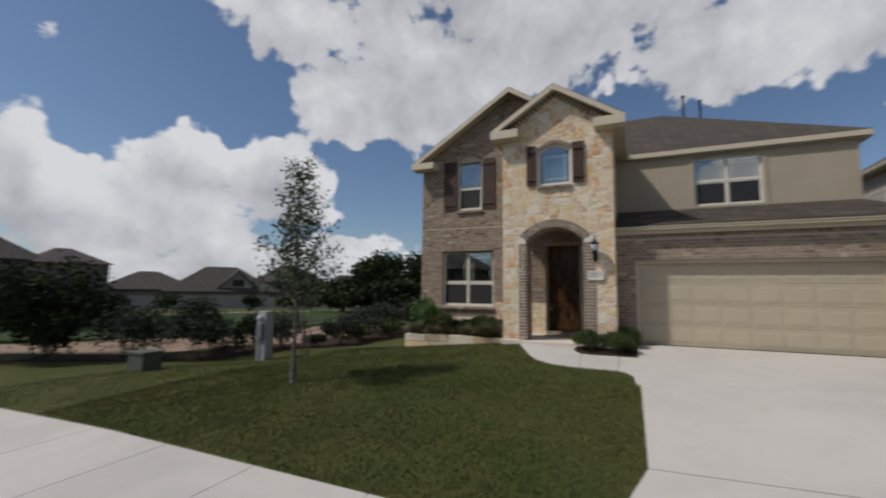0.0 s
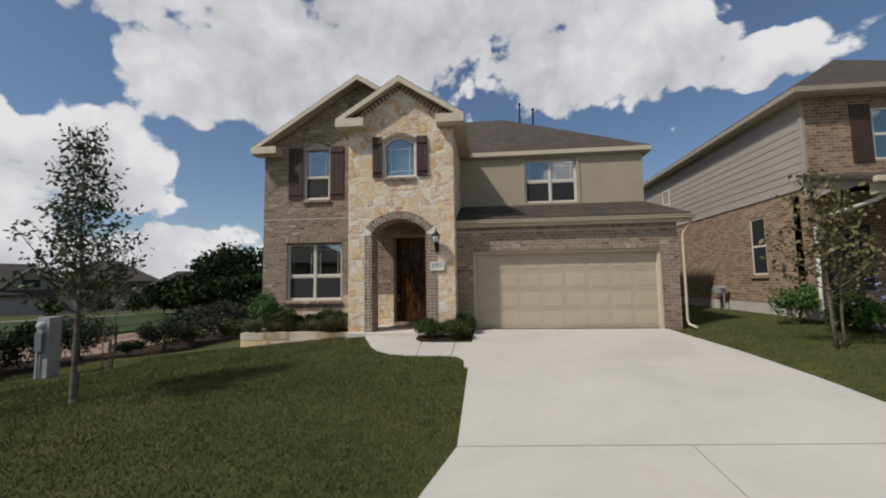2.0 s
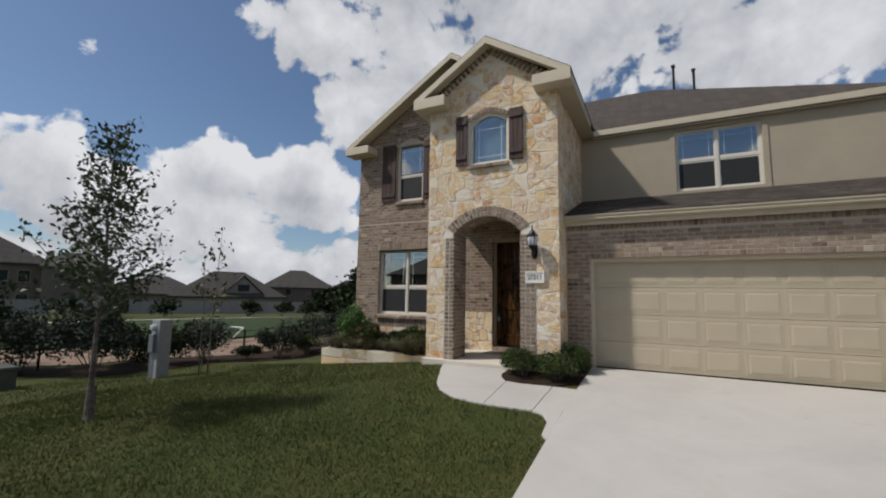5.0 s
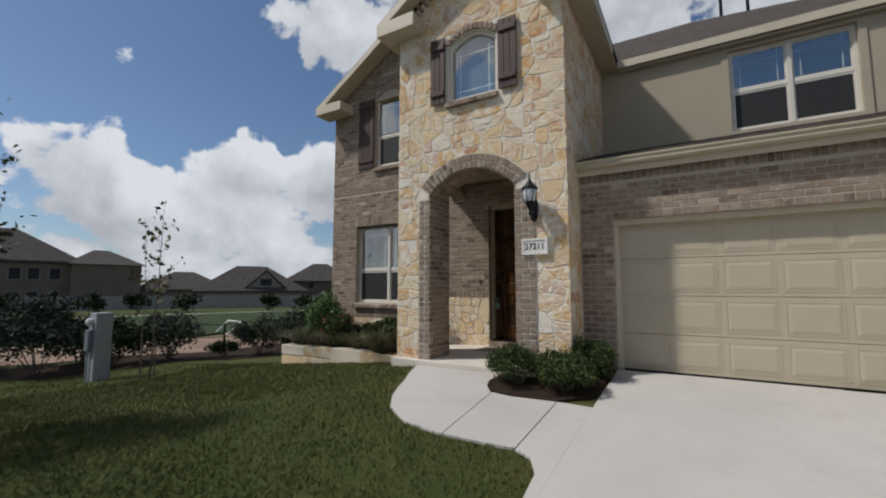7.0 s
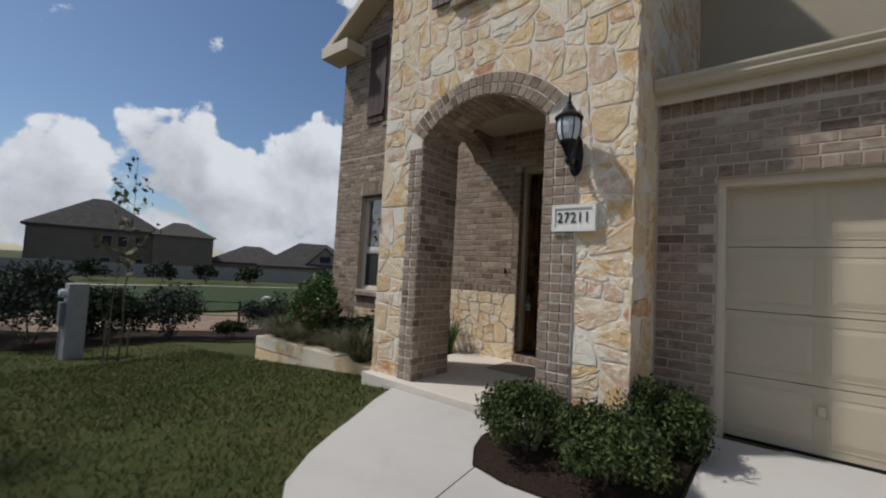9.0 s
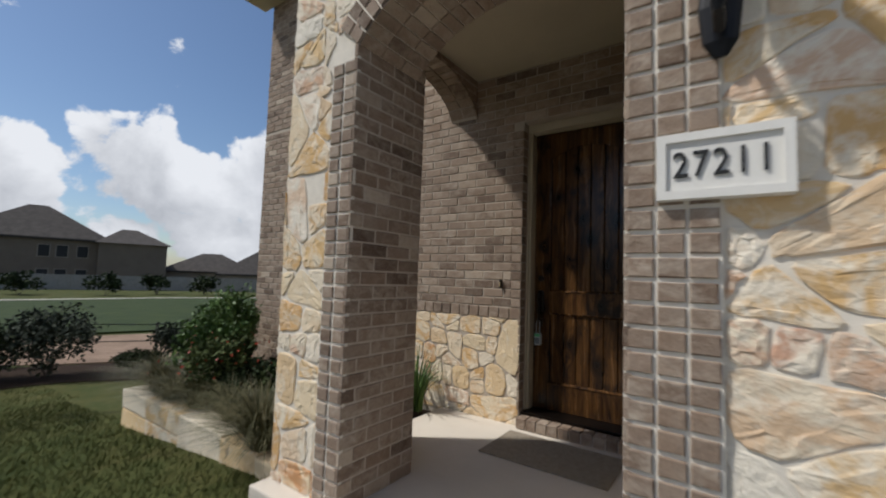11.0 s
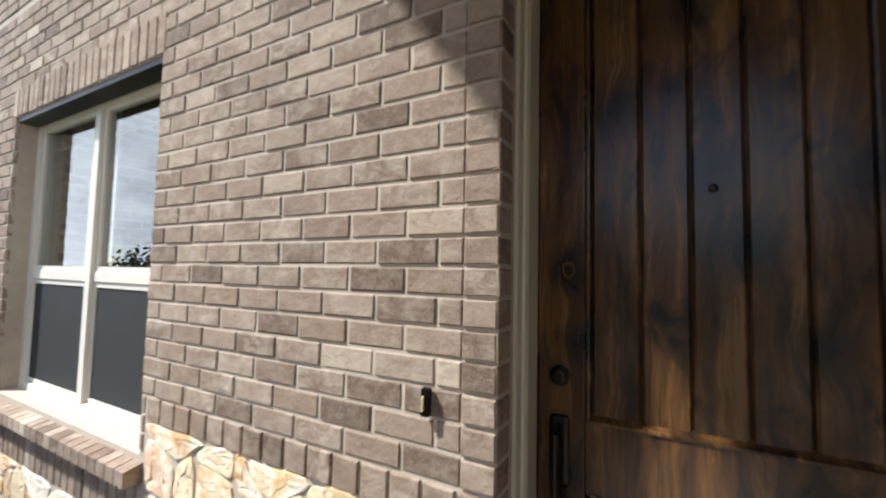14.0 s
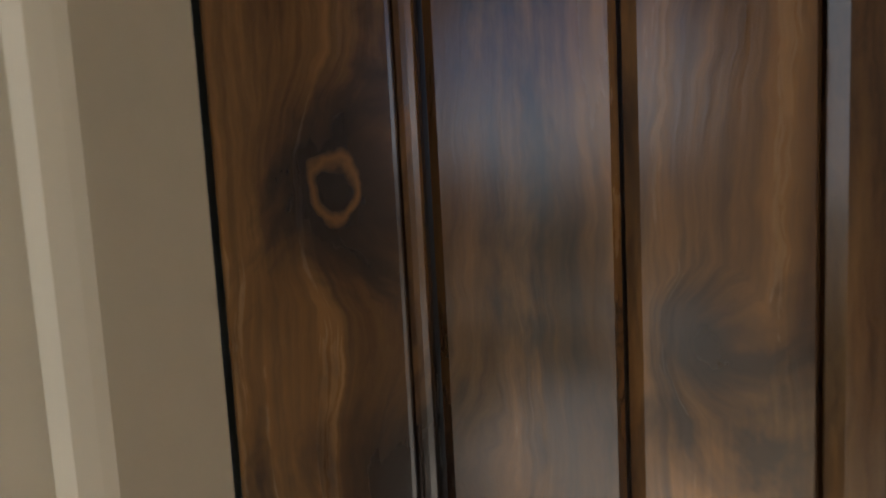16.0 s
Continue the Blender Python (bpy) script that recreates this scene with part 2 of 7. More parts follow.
def shingle_mat(name, c):
    k = Mat(name, 0.92, spec=0.2)
    r = k.island()
    n = k.noise(2.2, 5)
    base = k.ramp(r, [(0.0, tuple(x * 0.6 for x in c)), (0.5, c), (1.0, tuple(x * 1.45 for x in c))])
    c2 = k.mix(k.range(n, 0.4, 0.7, 0, 0.4), base, tuple(x * 0.65 for x in c))
    g = k.noise(160, 3, 0.8)
    # butted tabs in courses
    br = k.N.new("ShaderNodeTexBrick")
    br.inputs["Scale"].default_value = 1.0
    br.inputs["Brick Width"].default_value, br.inputs["Row Height"].default_value, br.inputs["Mortar Size"].default_value = 0.3, 0.1, 0.012
    br.inputs["Color1"].default_value, br.inputs["Color2"].default_value, br.inputs["Mortar"].default_value = (0.75, 0.75, 0.75, 1), (1.25, 1.2, 1.15, 1), (0.45, 0.45, 0.45, 1)
    sp = k.N.new("ShaderNodeSeparateXYZ"); k.L.new(k.pos, sp.inputs[0])
    cb = k.N.new("ShaderNodeCombineXYZ")
    k.L.new(k.math("ADD", sp.outputs[0], sp.outputs[1]), cb.inputs[0]); k.L.new(sp.outputs[2], cb.inputs[1])
    k.L.new(cb.outputs[0], br.inputs["Vector"])
    c3 = k.mix(1.0, c2, br.outputs["Color"], "MULTIPLY")
    k.color(k.mix(k.range(g, 0.4, 0.7, 0, 0.35), c3, tuple(x * 2.0 for x in c)))
    return k.bump(k.math("ADD", g, br.outputs["Fac"]), 0.6, 0.006).mat


def leaf_mat(name, dark, light, rough=0.55, spec=0.3):
    k = Mat(name, rough, spec=spec)
    r = k.island()
    c = k.ramp(r, [(0.0, dark), (0.6, tuple((a + b) / 2 for a, b in zip(dark, light))), (1.0, light)])
    c = k.mix(k.range(k.noise(1.3, 3), 0.4, 0.65, 0, 0.5), c, dark)
    k.color(c)
    k.b.inputs["Transmission Weight"].default_value = 0.0
    return k.mat


def far_brick_mat(name, a, b, mortar):
    k = Mat(name, 0.9, spec=0.2)
    sp = k.N.new("ShaderNodeSeparateXYZ"); k.L.new(k.pos, sp.inputs[0])
    cb = k.N.new("ShaderNodeCombineXYZ")
    k.L.new(k.math("ADD", sp.outputs[0], sp.outputs[1]), cb.inputs[0]); k.L.new(sp.outputs[2], cb.inputs[1])
    br = k.N.new("ShaderNodeTexBrick")
    br.inputs["Scale"].default_value = 1.0
    br.inputs["Brick Width"].default_value, br.inputs["Row Height"].default_value, br.inputs["Mortar Size"].default_value = 0.21, 0.0805, 0.009
    br.inputs["Color1"].default_value, br.inputs["Color2"].default_value, br.inputs["Mortar"].default_value = (*a, 1), (*b, 1), (*mortar, 1)
    k.L.new(cb.outputs[0], br.inputs["Vector"])
    c = k.mix(k.range(k.noise(7, 6, 0.7), 0.45, 0.7, 0, 0.6), br.outputs["Color"], tuple(x * 0.6 for x in a))
    k.color(c)
    return k.bump(k.math("SUBTRACT", k.noise(40, 3), br.outputs["Fac"]), 0.8, 0.01).mat


def glass_mat(name):
    k = Mat(name, 0.0, spec=0.5)
    k.b.inputs["Base Color"].default_value = (0.75, 0.85, 0.85, 1)
    k.b.inputs["Transmission Weight"].default_value = 1.0
    k.b.inputs["IOR"].default_value = 2.6
    k.rough(0.0)
    return k.mat


def door_wood_mat(name):
    """Dark-stained knotty alder, grain upright, with dark knots."""
    k = Mat(name, 0.3, spec=0.3)
    r = k.objrand()
    off = k.N.new("ShaderNodeCombineXYZ")
    k.L.new(k.math("MULTIPLY", r, 11.0), off.inputs[2]); k.L.new(k.math("MULTIPLY", r, 5.0), off.inputs[0])
    va = k.N.new("ShaderNodeVectorMath"); va.operation = "ADD"
    k.L.new(k.pos, va.inputs[0]); k.L.new(off.outputs[0], va.inputs[1])
    v = va.outputs[0]
    # the grain bends round the knots
    pull, ringed = None, []
    for (kx, kz, s) in KNOTS:
        d = k.N.new("ShaderNodeVectorMath"); d.operation = "SUBTRACT"
        k.L.new(k.pos, d.inputs[0]); d.inputs[1].default_value = (kx, DOOR_Y, kz)
        sc = k.N.new("ShaderNodeVectorMath"); sc.operation = "MULTIPLY"
        k.L.new(d.outputs[0], sc.inputs[0]); sc.inputs[1].default_value = (1 / s, 0.0, 0.78 / s)
        wob = k.N.new("ShaderNodeVectorMath"); wob.operation = "ADD"
        k.L.new(sc.outputs[0], wob.inputs[0])
        nz = k.N.new("ShaderNodeTexNoise"); nz.inputs["Scale"].default_value = 38; nz.inputs["Detail"].default_value = 5
        k.L.new(k.pos, nz.inputs["Vector"])
        nm = k.N.new("ShaderNodeVectorMath"); nm.operation = "MULTIPLY_ADD"
        k.L.new(nz.outputs["Color"], nm.inputs[0]); nm.inputs[1].default_value = (2.6, 0, 2.6); nm.inputs[2].default_value = (-1.3, 0, -1.3)
        k.L.new(nm.outputs[0], wob.inputs[1])
        ln = k.N.new("ShaderNodeVectorMath"); ln.operation = "LENGTH"
        k.L.new(wob.outputs[0], ln.inputs[0])
        dist = ln.outputs["Value"]
        ringed = [dist] if pull is None else ringed
        pull = dist if pull is None else k.math("MINIMUM", pull, dist)
    swirl = k.N.new("ShaderNodeCombineXYZ")
    k.L.new(k.math("ADD", k.range(pull, 0.0, 8.0, 0.04, 0.0), k.math("MULTIPLY", k.noise(4.0, 4, 0.6, vec=v), 0.05)), swirl.inputs[0])
    vb = k.N.new("ShaderNodeVectorMath"); vb.operation = "ADD"
    k.L.new(v, vb.inputs[0]); k.L.new(swirl.outputs[0], vb.inputs[1])
    v = vb.outputs[0]
    grain = k.noise(19, 7, 0.66, vec=v, stretch=(1, 1, 0.07), dist=0.5)
    fine = k.noise(120, 4, 0.6, vec=v, stretch=(1, 1, 0.03))
    cloud = k.noise(9.0, 5, 0.62, vec=v, stretch=(1, 1, 0.42), dist=0.9)
    c = k.ramp(grain, [(0.28, (0.014, 0.0065, 0.003)), (0.46, (0.06, 0.027, 0.0088)), (0.56, (0.105, 0.049, 0.015)), (0.70, (0.17, 0.085, 0.026))])
    c = k.mix(k.range(cloud, 0.5, 0.64, 0, 0.88), c, (0.011, 0.0075, 0.006))
    c = k.mix(k.range(cloud, 0.3, 0.45, 0.3, 0), c, (0.145, 0.07, 0.022))
    c = k.mix(k.range(fine, 0.45, 0.7, 0, 0.5), c, (0.018, 0.010, 0.006))
    c = k.mix(k.range(pull, 1.5, 7.5, 0.96, 0), c, (0.011, 0.0075, 0.006))
    rr = ringed[0]
    c = k.mix(k.math("MULTIPLY", k.range(rr, 1.2, 1.7), k.range(rr, 2.2, 1.8)), c, (0.09, 0.042, 0.015))
    c = k.mix(k.range(pull, 0.8, 1.3, 0.95, 0), c, (0.012, 0.008, 0.006))
    k.color(c)
    k.rough(k.range(grain, 0.3, 0.7, 0.2, 0.3))
    k.b.inputs["Coat Weight"].default_value, k.b.inputs["Coat Roughness"].default_value, k.b.inputs["Coat IOR"].default_value = 0.1, 0.16, 1.5
    return k.bump(k.math("ADD", fine, k.math("MULTIPLY", grain, 1.5)), 0.12, 0.003).mat


def shutter_wood_mat(name):
    k = Mat(name, 0.6)
    g = k.noise(20, 5, vec=k.pos, stretch=(1, 1, 0.06))
    return k.color(k.ramp(g, [(0.3, (0.03, 0.016, 0.012)), (0.7, (0.075, 0.038, 0.027))])).bump(g, 0.4, 0.004).mat


def mulch_mat(name):
    k = Mat(name, 0.95, spec=0.1)
    n = k.noise(55, 5, 0.7, dist=0.8)
    return k.color(k.ramp(n, [(0.35, (0.018, 0.012, 0.009)), (0.65, (0.075, 0.05, 0.035))])).bump(n, 1.0, 0.03).mat


def mottled(name, stops, scale=2.0, rough=0.9, bump=0.6):
    k = Mat(name, rough, spec=0.2)
    n = k.noise(scale, 7, 0.68, dist=0.5)
    return k.color(k.ramp(n, stops)).bump(k.noise(scale * 9, 5, 0.7), bump, 0.02).mat


DOOR_Y = 2.11
KNOTS = [(0.447, 1.598, 0.0085), (0.68, 1.487, 0.005), (0.80, 1.85, 0.012), (0.87, 1.66, 0.013), (0.488, 1.40, 0.009), (1.0, 1.43, 0.012), (0.57, 2.05, 0.012), (1.09, 1.82, 0.013),
         (0.69, 0.72, 0.012), (0.93, 0.58, 0.012), (0.44, 1.03, 0.012), (0.97, 1.07, 0.01), (0.75, 2.3, 0.012), (1.22, 1.3, 0.012)]
M_BRICK, M_BRICK_ONE = brick_mat("brick", False), brick_mat("brick_single", True)
M_STONE, M_STONE_ONE = stone_mat("limestone", False), stone_mat("limestone_single", True)
M_MORTAR, M_MORTAR_PALE = mortar_mat("mortar", (0.47, 0.405, 0.33)), mortar_mat("pale_mortar", (0.76, 0.70, 0.60))
M_CONC, M_CONC_PORCH = concrete_mat("concrete", (0.50, 0.47, 0.43)), concrete_mat("porch_concrete", (0.66, 0.60, 0.515))
M_LAWN = lawn_mat("lawn")
M_SHINGLE = shingle_mat("shingle", (0.085, 0.072, 0.062))
M_TRIM = plain("tan_trim_paint", (0.47, 0.415, 0.30), 0.55, vary=0.06, scale=3)
M_FASCIA = plain("fascia_paint", (0.56, 0.49, 0.37), 0.55, vary=0.06, scale=3)
M_STUCCO = plain("stucco", (0.39, 0.335, 0.25), 0.95, vary=0.07, scale=1.2, bump=0.6)
M_GARAGE = plain("garage_door_paint", (0.48, 0.41, 0.295), 0.5, vary=0.05, scale=2, bump=0.1)
M_VINYL = plain("window_vinyl", (0.66, 0.62, 0.54), 0.45, vary=0.04)
M_GLASS = glass_mat("window_glass")
M_ROOM = plain("unlit_room_tone", (0.05, 0.055, 0.055), 0.9)
M_SCREEN = plain("insect_screen", (0.02, 0.021, 0.022), 0.7, vary=0.1)
M_BLIND = plain("window_blind", (0.07, 0.10, 0.105), 0.7)
M_DOOR = door_wood_mat("stained_alder")
M_SHUTTER = shutter_wood_mat("shutter_wood")
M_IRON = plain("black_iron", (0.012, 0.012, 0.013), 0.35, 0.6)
M_BRONZE = plain("oil_rubbed_bronze", (0.02, 0.015, 0.012), 0.35, 0.8)
M_LAMPGLASS = plain("lantern_glass", (0.55, 0.58, 0.6), 0.08, vary=0.1, spec=0.6)
M_SIGN = plain("cast_stone_plaque", (0.70, 0.68, 0.63), 0.8, vary=0.05)
M_INK = plain("black_numeral", (0.012, 0.012, 0.012), 0.6)
M_MULCH = mulch_mat("mulch")
M_GREYBOX = plain("grey_metal", (0.30, 0.31, 0.32), 0.5, 0.1)
M_METER = plain("meter_grey", (0.17, 0.19, 0.21), 0.5, 0.2)
M_UTILGREEN = plain("utility_green", (0.075, 0.085, 0.062), 0.6)
M_BARK = mottled("bark", [(0.3, (0.07, 0.055, 0.045)), (0.7, (0.22, 0.19, 0.16))], 14)
M_WHITE = plain("white_metal", (0.72, 0.70, 0.66), 0.5)
M_SIDING = plain("lap_siding_paint", (0.34, 0.305, 0.27), 0.7, vary=0.06, scale=1.5)
M_FARBRICK = far_brick_mat("neighbour_brick", (0.38, 0.265, 0.17), (0.17, 0.10, 0.065), (0.40, 0.33, 0.26))
M_FARTAN = plain("far_stucco", (0.165, 0.135, 0.105), 0.9, scale=0.6)
M_FARPALE = plain("far_pale_stone", (0.27, 0.235, 0.195), 0.9, scale=0.6)
M_FARROOF = mottled("far_roof", [(0.3, (0.045, 0.04, 0.037)), (0.7, (0.085, 0.075, 0.068))], 1.5)
M_FENCE = mottled("weathered_fence", [(0.3, (0.25, 0.235, 0.215)), (0.7, (0.34, 0.32, 0.295))], 3)
M_DIRT = mottled("bare_dirt", [(0.3, (0.17, 0.115, 0.08)), (0.7, (0.30, 0.215, 0.155))], 1.2)
M_GRASS = leaf_mat("grass_blade", (0.05, 0.07, 0.018), (0.16, 0.155, 0.053), 0.8, 0.1)
M_SAGE = leaf_mat("sage_leaf", (0.02, 0.028, 0.018), (0.085, 0.097, 0.072), 0.8, 0.15)
M_HOLLY = leaf_mat("shrub_leaf", (0.025, 0.04, 0.012), (0.10, 0.125, 0.04), 0.75, 0.15)
M_FRESH = leaf_mat("fresh_leaf", (0.035, 0.075, 0.016), (0.11, 0.19, 0.04))
M_DARKLEAF = leaf_mat("dark_leaf", (0.012, 0.02, 0.008), (0.045, 0.062, 0.024), 0.8, 0.12)
M_TREELEAF = leaf_mat("sapling_leaf", (0.03, 0.045, 0.018), (0.095, 0.12, 0.05))
M_OLIVELEAF = leaf_mat("olive_leaf", (0.08, 0.08, 0.03), (0.23, 0.19, 0.08))
M_PLUME = leaf_mat("plume_grass", (0.055, 0.06, 0.025), (0.21, 0.18, 0.095))
M_LILY = leaf_mat("strap_leaf", (0.03, 0.065, 0.012), (0.12, 0.2, 0.045))
M_RED = plain("red_cloth", (0.6, 0.03, 0.03), 0.8)
M_BLUE = leaf_mat("blue_flower", (0.25, 0.27, 0.5), (0.5, 0.5, 0.72))
M_REDFLOWER = leaf_mat("red_flower", (0.3, 0.03, 0.02), (0.5, 0.1, 0.05))
M_GREENTAG = plain("green_label", (0.12, 0.5, 0.22), 0.5)
M_GREYCARD = plain("lockbox_grey", (0.5, 0.54, 0.55), 0.4)
M_MAT = mottled("door_mat", [(0.3, (0.26, 0.22, 0.17)), (0.7, (0.38, 0.33, 0.26))], 30)


# ---- building helpers ----
def obj(name, bm, mat, parent=None, label="", smooth=False):
    me = bpy.data.meshes.new(name)
    bmesh.ops.recalc_face_normals(bm, faces=bm.faces)
    if smooth:
        for f in bm.faces:
            f.smooth = True
    bm.to_mesh(me)
    bm.free()
    if mat:
        me.materials.append(mat)
    ob = new(name, me)
    ob.parent = parent
    if label:
        ob["label"] = label
    return ob


def part(name, bm, mat, parent, label="", smooth=False):
    return obj(name, bm, mat, parent, label, smooth)


def empty(name, at=(0, 0, 0)):
    ob = new(name)
    ob.empty_display_size = 0.1
    ob.location = at
    return ob


def raw(name, verts, faces, mat, parent=None, kind="", label="", smooth=False):
    me = bpy.data.meshes.new(name)
    verts = np.asarray(verts, np.float32)
    me.vertices.add(len(verts))
    me.vertices.foreach_set("co", verts.ravel())
    if isinstance(faces, np.ndarray):
        k = faces.shape[1]
        me.loops.add(faces.size)
        me.polygons.add(len(faces))
        me.loops.foreach_set("vertex_index", faces.ravel().astype(np.int32))
        me.polygons.foreach_set("loop_start", np.arange(0, faces.size, k, dtype=np.int32))
        me.update(calc_edges=True)
        me.validate()
    else:
        me.clear_geometry()
        me.from_pydata(verts.tolist(), [], faces)
    if smooth:
        me.shade_smooth()
    me.materials.append(mat)
    ob = new(name, me)
    ob.parent = parent
    if kind:
        ob["kind"] = kind
    if label:
        ob["label"] = label
    return ob


def box(bm, x0, x1, y0, y1, z0, z1, bevel=0.0):
    r = bmesh.ops.create_cube(bm, size=1.0)
    vs = r["verts"]
    bmesh.ops.scale(bm, vec=(x1 - x0, y1 - y0, z1 - z0), verts=vs)
    bmesh.ops.translate(bm, vec=((x0 + x1) / 2, (y0 + y1) / 2, (z0 + z1) / 2), verts=vs)
    if bevel:
        es = list({e for v in vs for e in v.link_edges})
        bmesh.ops.bevel(bm, geom=es, offset=bevel, segments=2, affect="EDGES", profile=0.6)
    return bm


def boxed(*a, bevel=0.0):
    return box(bmesh.new(), *a, bevel=bevel)


def prism(pts, to3, d0, d1, bm=None):
    """A flat outline pts (u, v), drawn out from depth d0 to d1; to3(u, v, d) gives the place."""
    bm = bm or bmesh.new()
    a = [bm.verts.new(to3(u, v, d0)) for u, v in pts]
    b = [bm.verts.new(to3(u, v, d1)) for u, v in pts]
    bm.faces.new(a), bm.faces.new(b[::-1])
    for i in range(len(pts)):
        j = (i + 1) % len(pts)
        bm.faces.new((a[i], b[i], b[j], a[j]))
    return bm


def tube(bm, pts, radii, sides=8):
    pts = [Vector(p) for p in pts]
    rings = []
    for i, p in enumerate(pts):
        d = (pts[min(i + 1, len(pts) - 1)] - pts[max(i - 1, 0)]).normalized()
        ref = Vector((0, 0, 1)) if abs(d.z) < 0.9 else Vector((1, 0, 0))
        u = d.cross(ref).normalized()
        w = d.cross(u)
        r = radii[i] if isinstance(radii, (list, tuple)) else radii
        rings.append([bm.verts.new(p + r * (math.cos(2 * math.pi * k / sides) * u + math.sin(2 * math.pi * k / sides) * w)) for k in range(sides)])
    for a, b in zip(rings, rings[1:]):
        for k in range(sides):
            bm.faces.new((a[k], a[(k + 1) % sides], b[(k + 1) % sides], b[k]))
    bm.faces.new(rings[0][::-1]), bm.faces.new(rings[-1])
    return bm


def lathe(bm, prof, at=(0, 0, 0), sides=16, squash=(1, 1)):
    rings = [[bm.verts.new((at[0] + squash[0] * r * math.cos(2 * math.pi * k / sides), at[1] + squash[1] * r * math.sin(2 * math.pi * k / sides), at[2] + z)) for k in range(sides)] for r, z in prof]
    for a, b in zip(rings, rings[1:]):
        for k in range(sides):
            bm.faces.new((a[k], a[(k + 1) % sides], b[(k + 1) % sides], b[k]))
    bm.faces.new(rings[0][::-1]), bm.faces.new(rings[-1])
    return bm


class Plane:
    """A wall face: u runs along the wall, v up, d out of the wall."""

    def __init__(self, o, u, n):
        self.o, self.u, self.n = Vector(o), Vector(u), Vector(n)

    def __call__(self, u, v, d=0.0):
        return self.o + self.u * u + self.n * d + Vector((0, 0, v))

    def matrix(self, u, v, d=0.0):
        p = self(u, v, d)
        return Matrix(((self.u.x, self.n.x, 0, p.x), (self.u.y, self.n.y, 0, p.y), (self.u.z, self.n.z, 1, p.z), (0, 0, 0, 1)))


def wall(name, plane, u0, u1, v0, v1, thick, holes=(), mat=None, label="", gable=None):
    """A wall with rectangular openings cut through it, in one mesh."""
    bm = bmesh.new()
    us = sorted({u0, u1, *[h[0] for h in holes], *[h[1] for h in holes]})
    for a, b in zip(us, us[1:]):
        cuts = sorted((h[2], h[3]) for h in holes if h[0] <= a + 1e-6 and h[1] >= b - 1e-6)
        z = v0
        for c0, c1 in cuts + [(v1, v1)]:
            if c0 > z + 1e-6:
                prism([(a, z), (b, z), (b, c0), (a, c0)], plane, 0, -thick, bm)
            z = max(z, c1)
    if gable:
        prism(gable, plane, 0, -thick, bm)
    ob = obj(name, bm, mat)
    return tagged(ob, label, "wall", kind="structure")


# one brick, local x along the wall, y outwards, z up, seated at its lower left corner
def brick_geo(w, h, d, rng, c=0.004, jit=0.0016):
    j = lambda: rng.uniform(-jit, jit)
    v = []
    for dep, ins in ((-0.02, 0.0), (d - c, 0.0), (d, c)):
        v += [(ins + j(), dep, ins + j()), (w - ins + j(), dep, ins + j()), (w - ins + j(), dep, h - ins + j()), (ins + j(), dep, h - ins + j())]
    f = []
    for a in (0, 4):
        for k in range(4):
            f.append((a + k, a + (k + 1) % 4, a + 4 + (k + 1) % 4, a + 4 + k))
    f.append((8, 9, 10, 11))
    return v, f


BRICK_CACHE = {}


def brick_obj(parent, plane, u, v, w, h, d, rng, name="brick", mat=None):
    key = (round(w, 2), round(h, 3), round(d, 3), rng.randrange(3), name)
    if key not in BRICK_CACHE:
        vs, fs = brick_geo(w, h, d, rng)
        me = bpy.data.meshes.new(name)
        me.from_pydata(vs, [], fs)
        me.materials.append(mat or M_BRICK_ONE)
        BRICK_CACHE[key] = me
    ob = new(name, BRICK_CACHE[key])
    ob.parent = parent
    ob.matrix_basis = plane.matrix(u, v, rng.uniform(-0.0015, 0.002))
    return ob


class BrickHeap:
    """Bricks too many to count, joined in one mesh."""

    def __init__(self):
        self.v, self.f = [], []

    def add(self, plane, u, v, w, h, d, rng):
        vs, fs = brick_geo(w, h, d, rng)
        n = len(self.v)
        s = rng.uniform(-0.0015, 0.002)
        self.v += [tuple(plane(u + a, v + c, b + s)) for a, b, c in vs]
        self.f += [tuple(n + i for i in q) for q in fs]

    def done(self, name, parent, mat):
        return raw(name, self.v, self.f, mat, parent, "stuff") if self.v else None


COURSE, JOINT, LONG = 0.0815, 0.0105, 0.212


def lay(plane, spans, v0, v1, heap, rng, parent=None, single=None, depth=0.005, long=LONG, course=COURSE):
    """Courses from v0 to v1; spans(v) gives the free stretches of u at that height; single(u, v) picks bricks to be objects of their own."""
    i = 0
    v = v0
    while v + course * 0.55 <= v1:
        h = min(course - JOINT, v1 - v)
        for a, b in spans(v + h / 2):
            u = a - (long / 2 if i % 2 else 0) - JOINT / 2
            while u < b:
                p, q = max(u + JOINT / 2, a), min(u + long - JOINT / 2, b)
                if q - p > 0.025:
                    if single and single(p, v):
                        brick_obj(parent, plane, p, v, q - p, h, depth, rng)
                    else:
                        heap.add(plane, p, v, q - p, h, depth, rng)
                u += long
        v += course
        i += 1


def soldiers(plane, u0, u1, v0, v1, heap, rng, step=0.0815, depth=0.007, parent=None):
    n = max(1, round((u1 - u0) / step))
    s = (u1 - u0) / n
    for k in range(n):
        if parent:
            brick_obj(parent, plane, u0 + k * s + JOINT / 2, v0, s - JOINT, v1 - v0, depth, rng)
        else:
            heap.add(plane, u0 + k * s + JOINT / 2, v0, s - JOINT, v1 - v0, depth, rng)


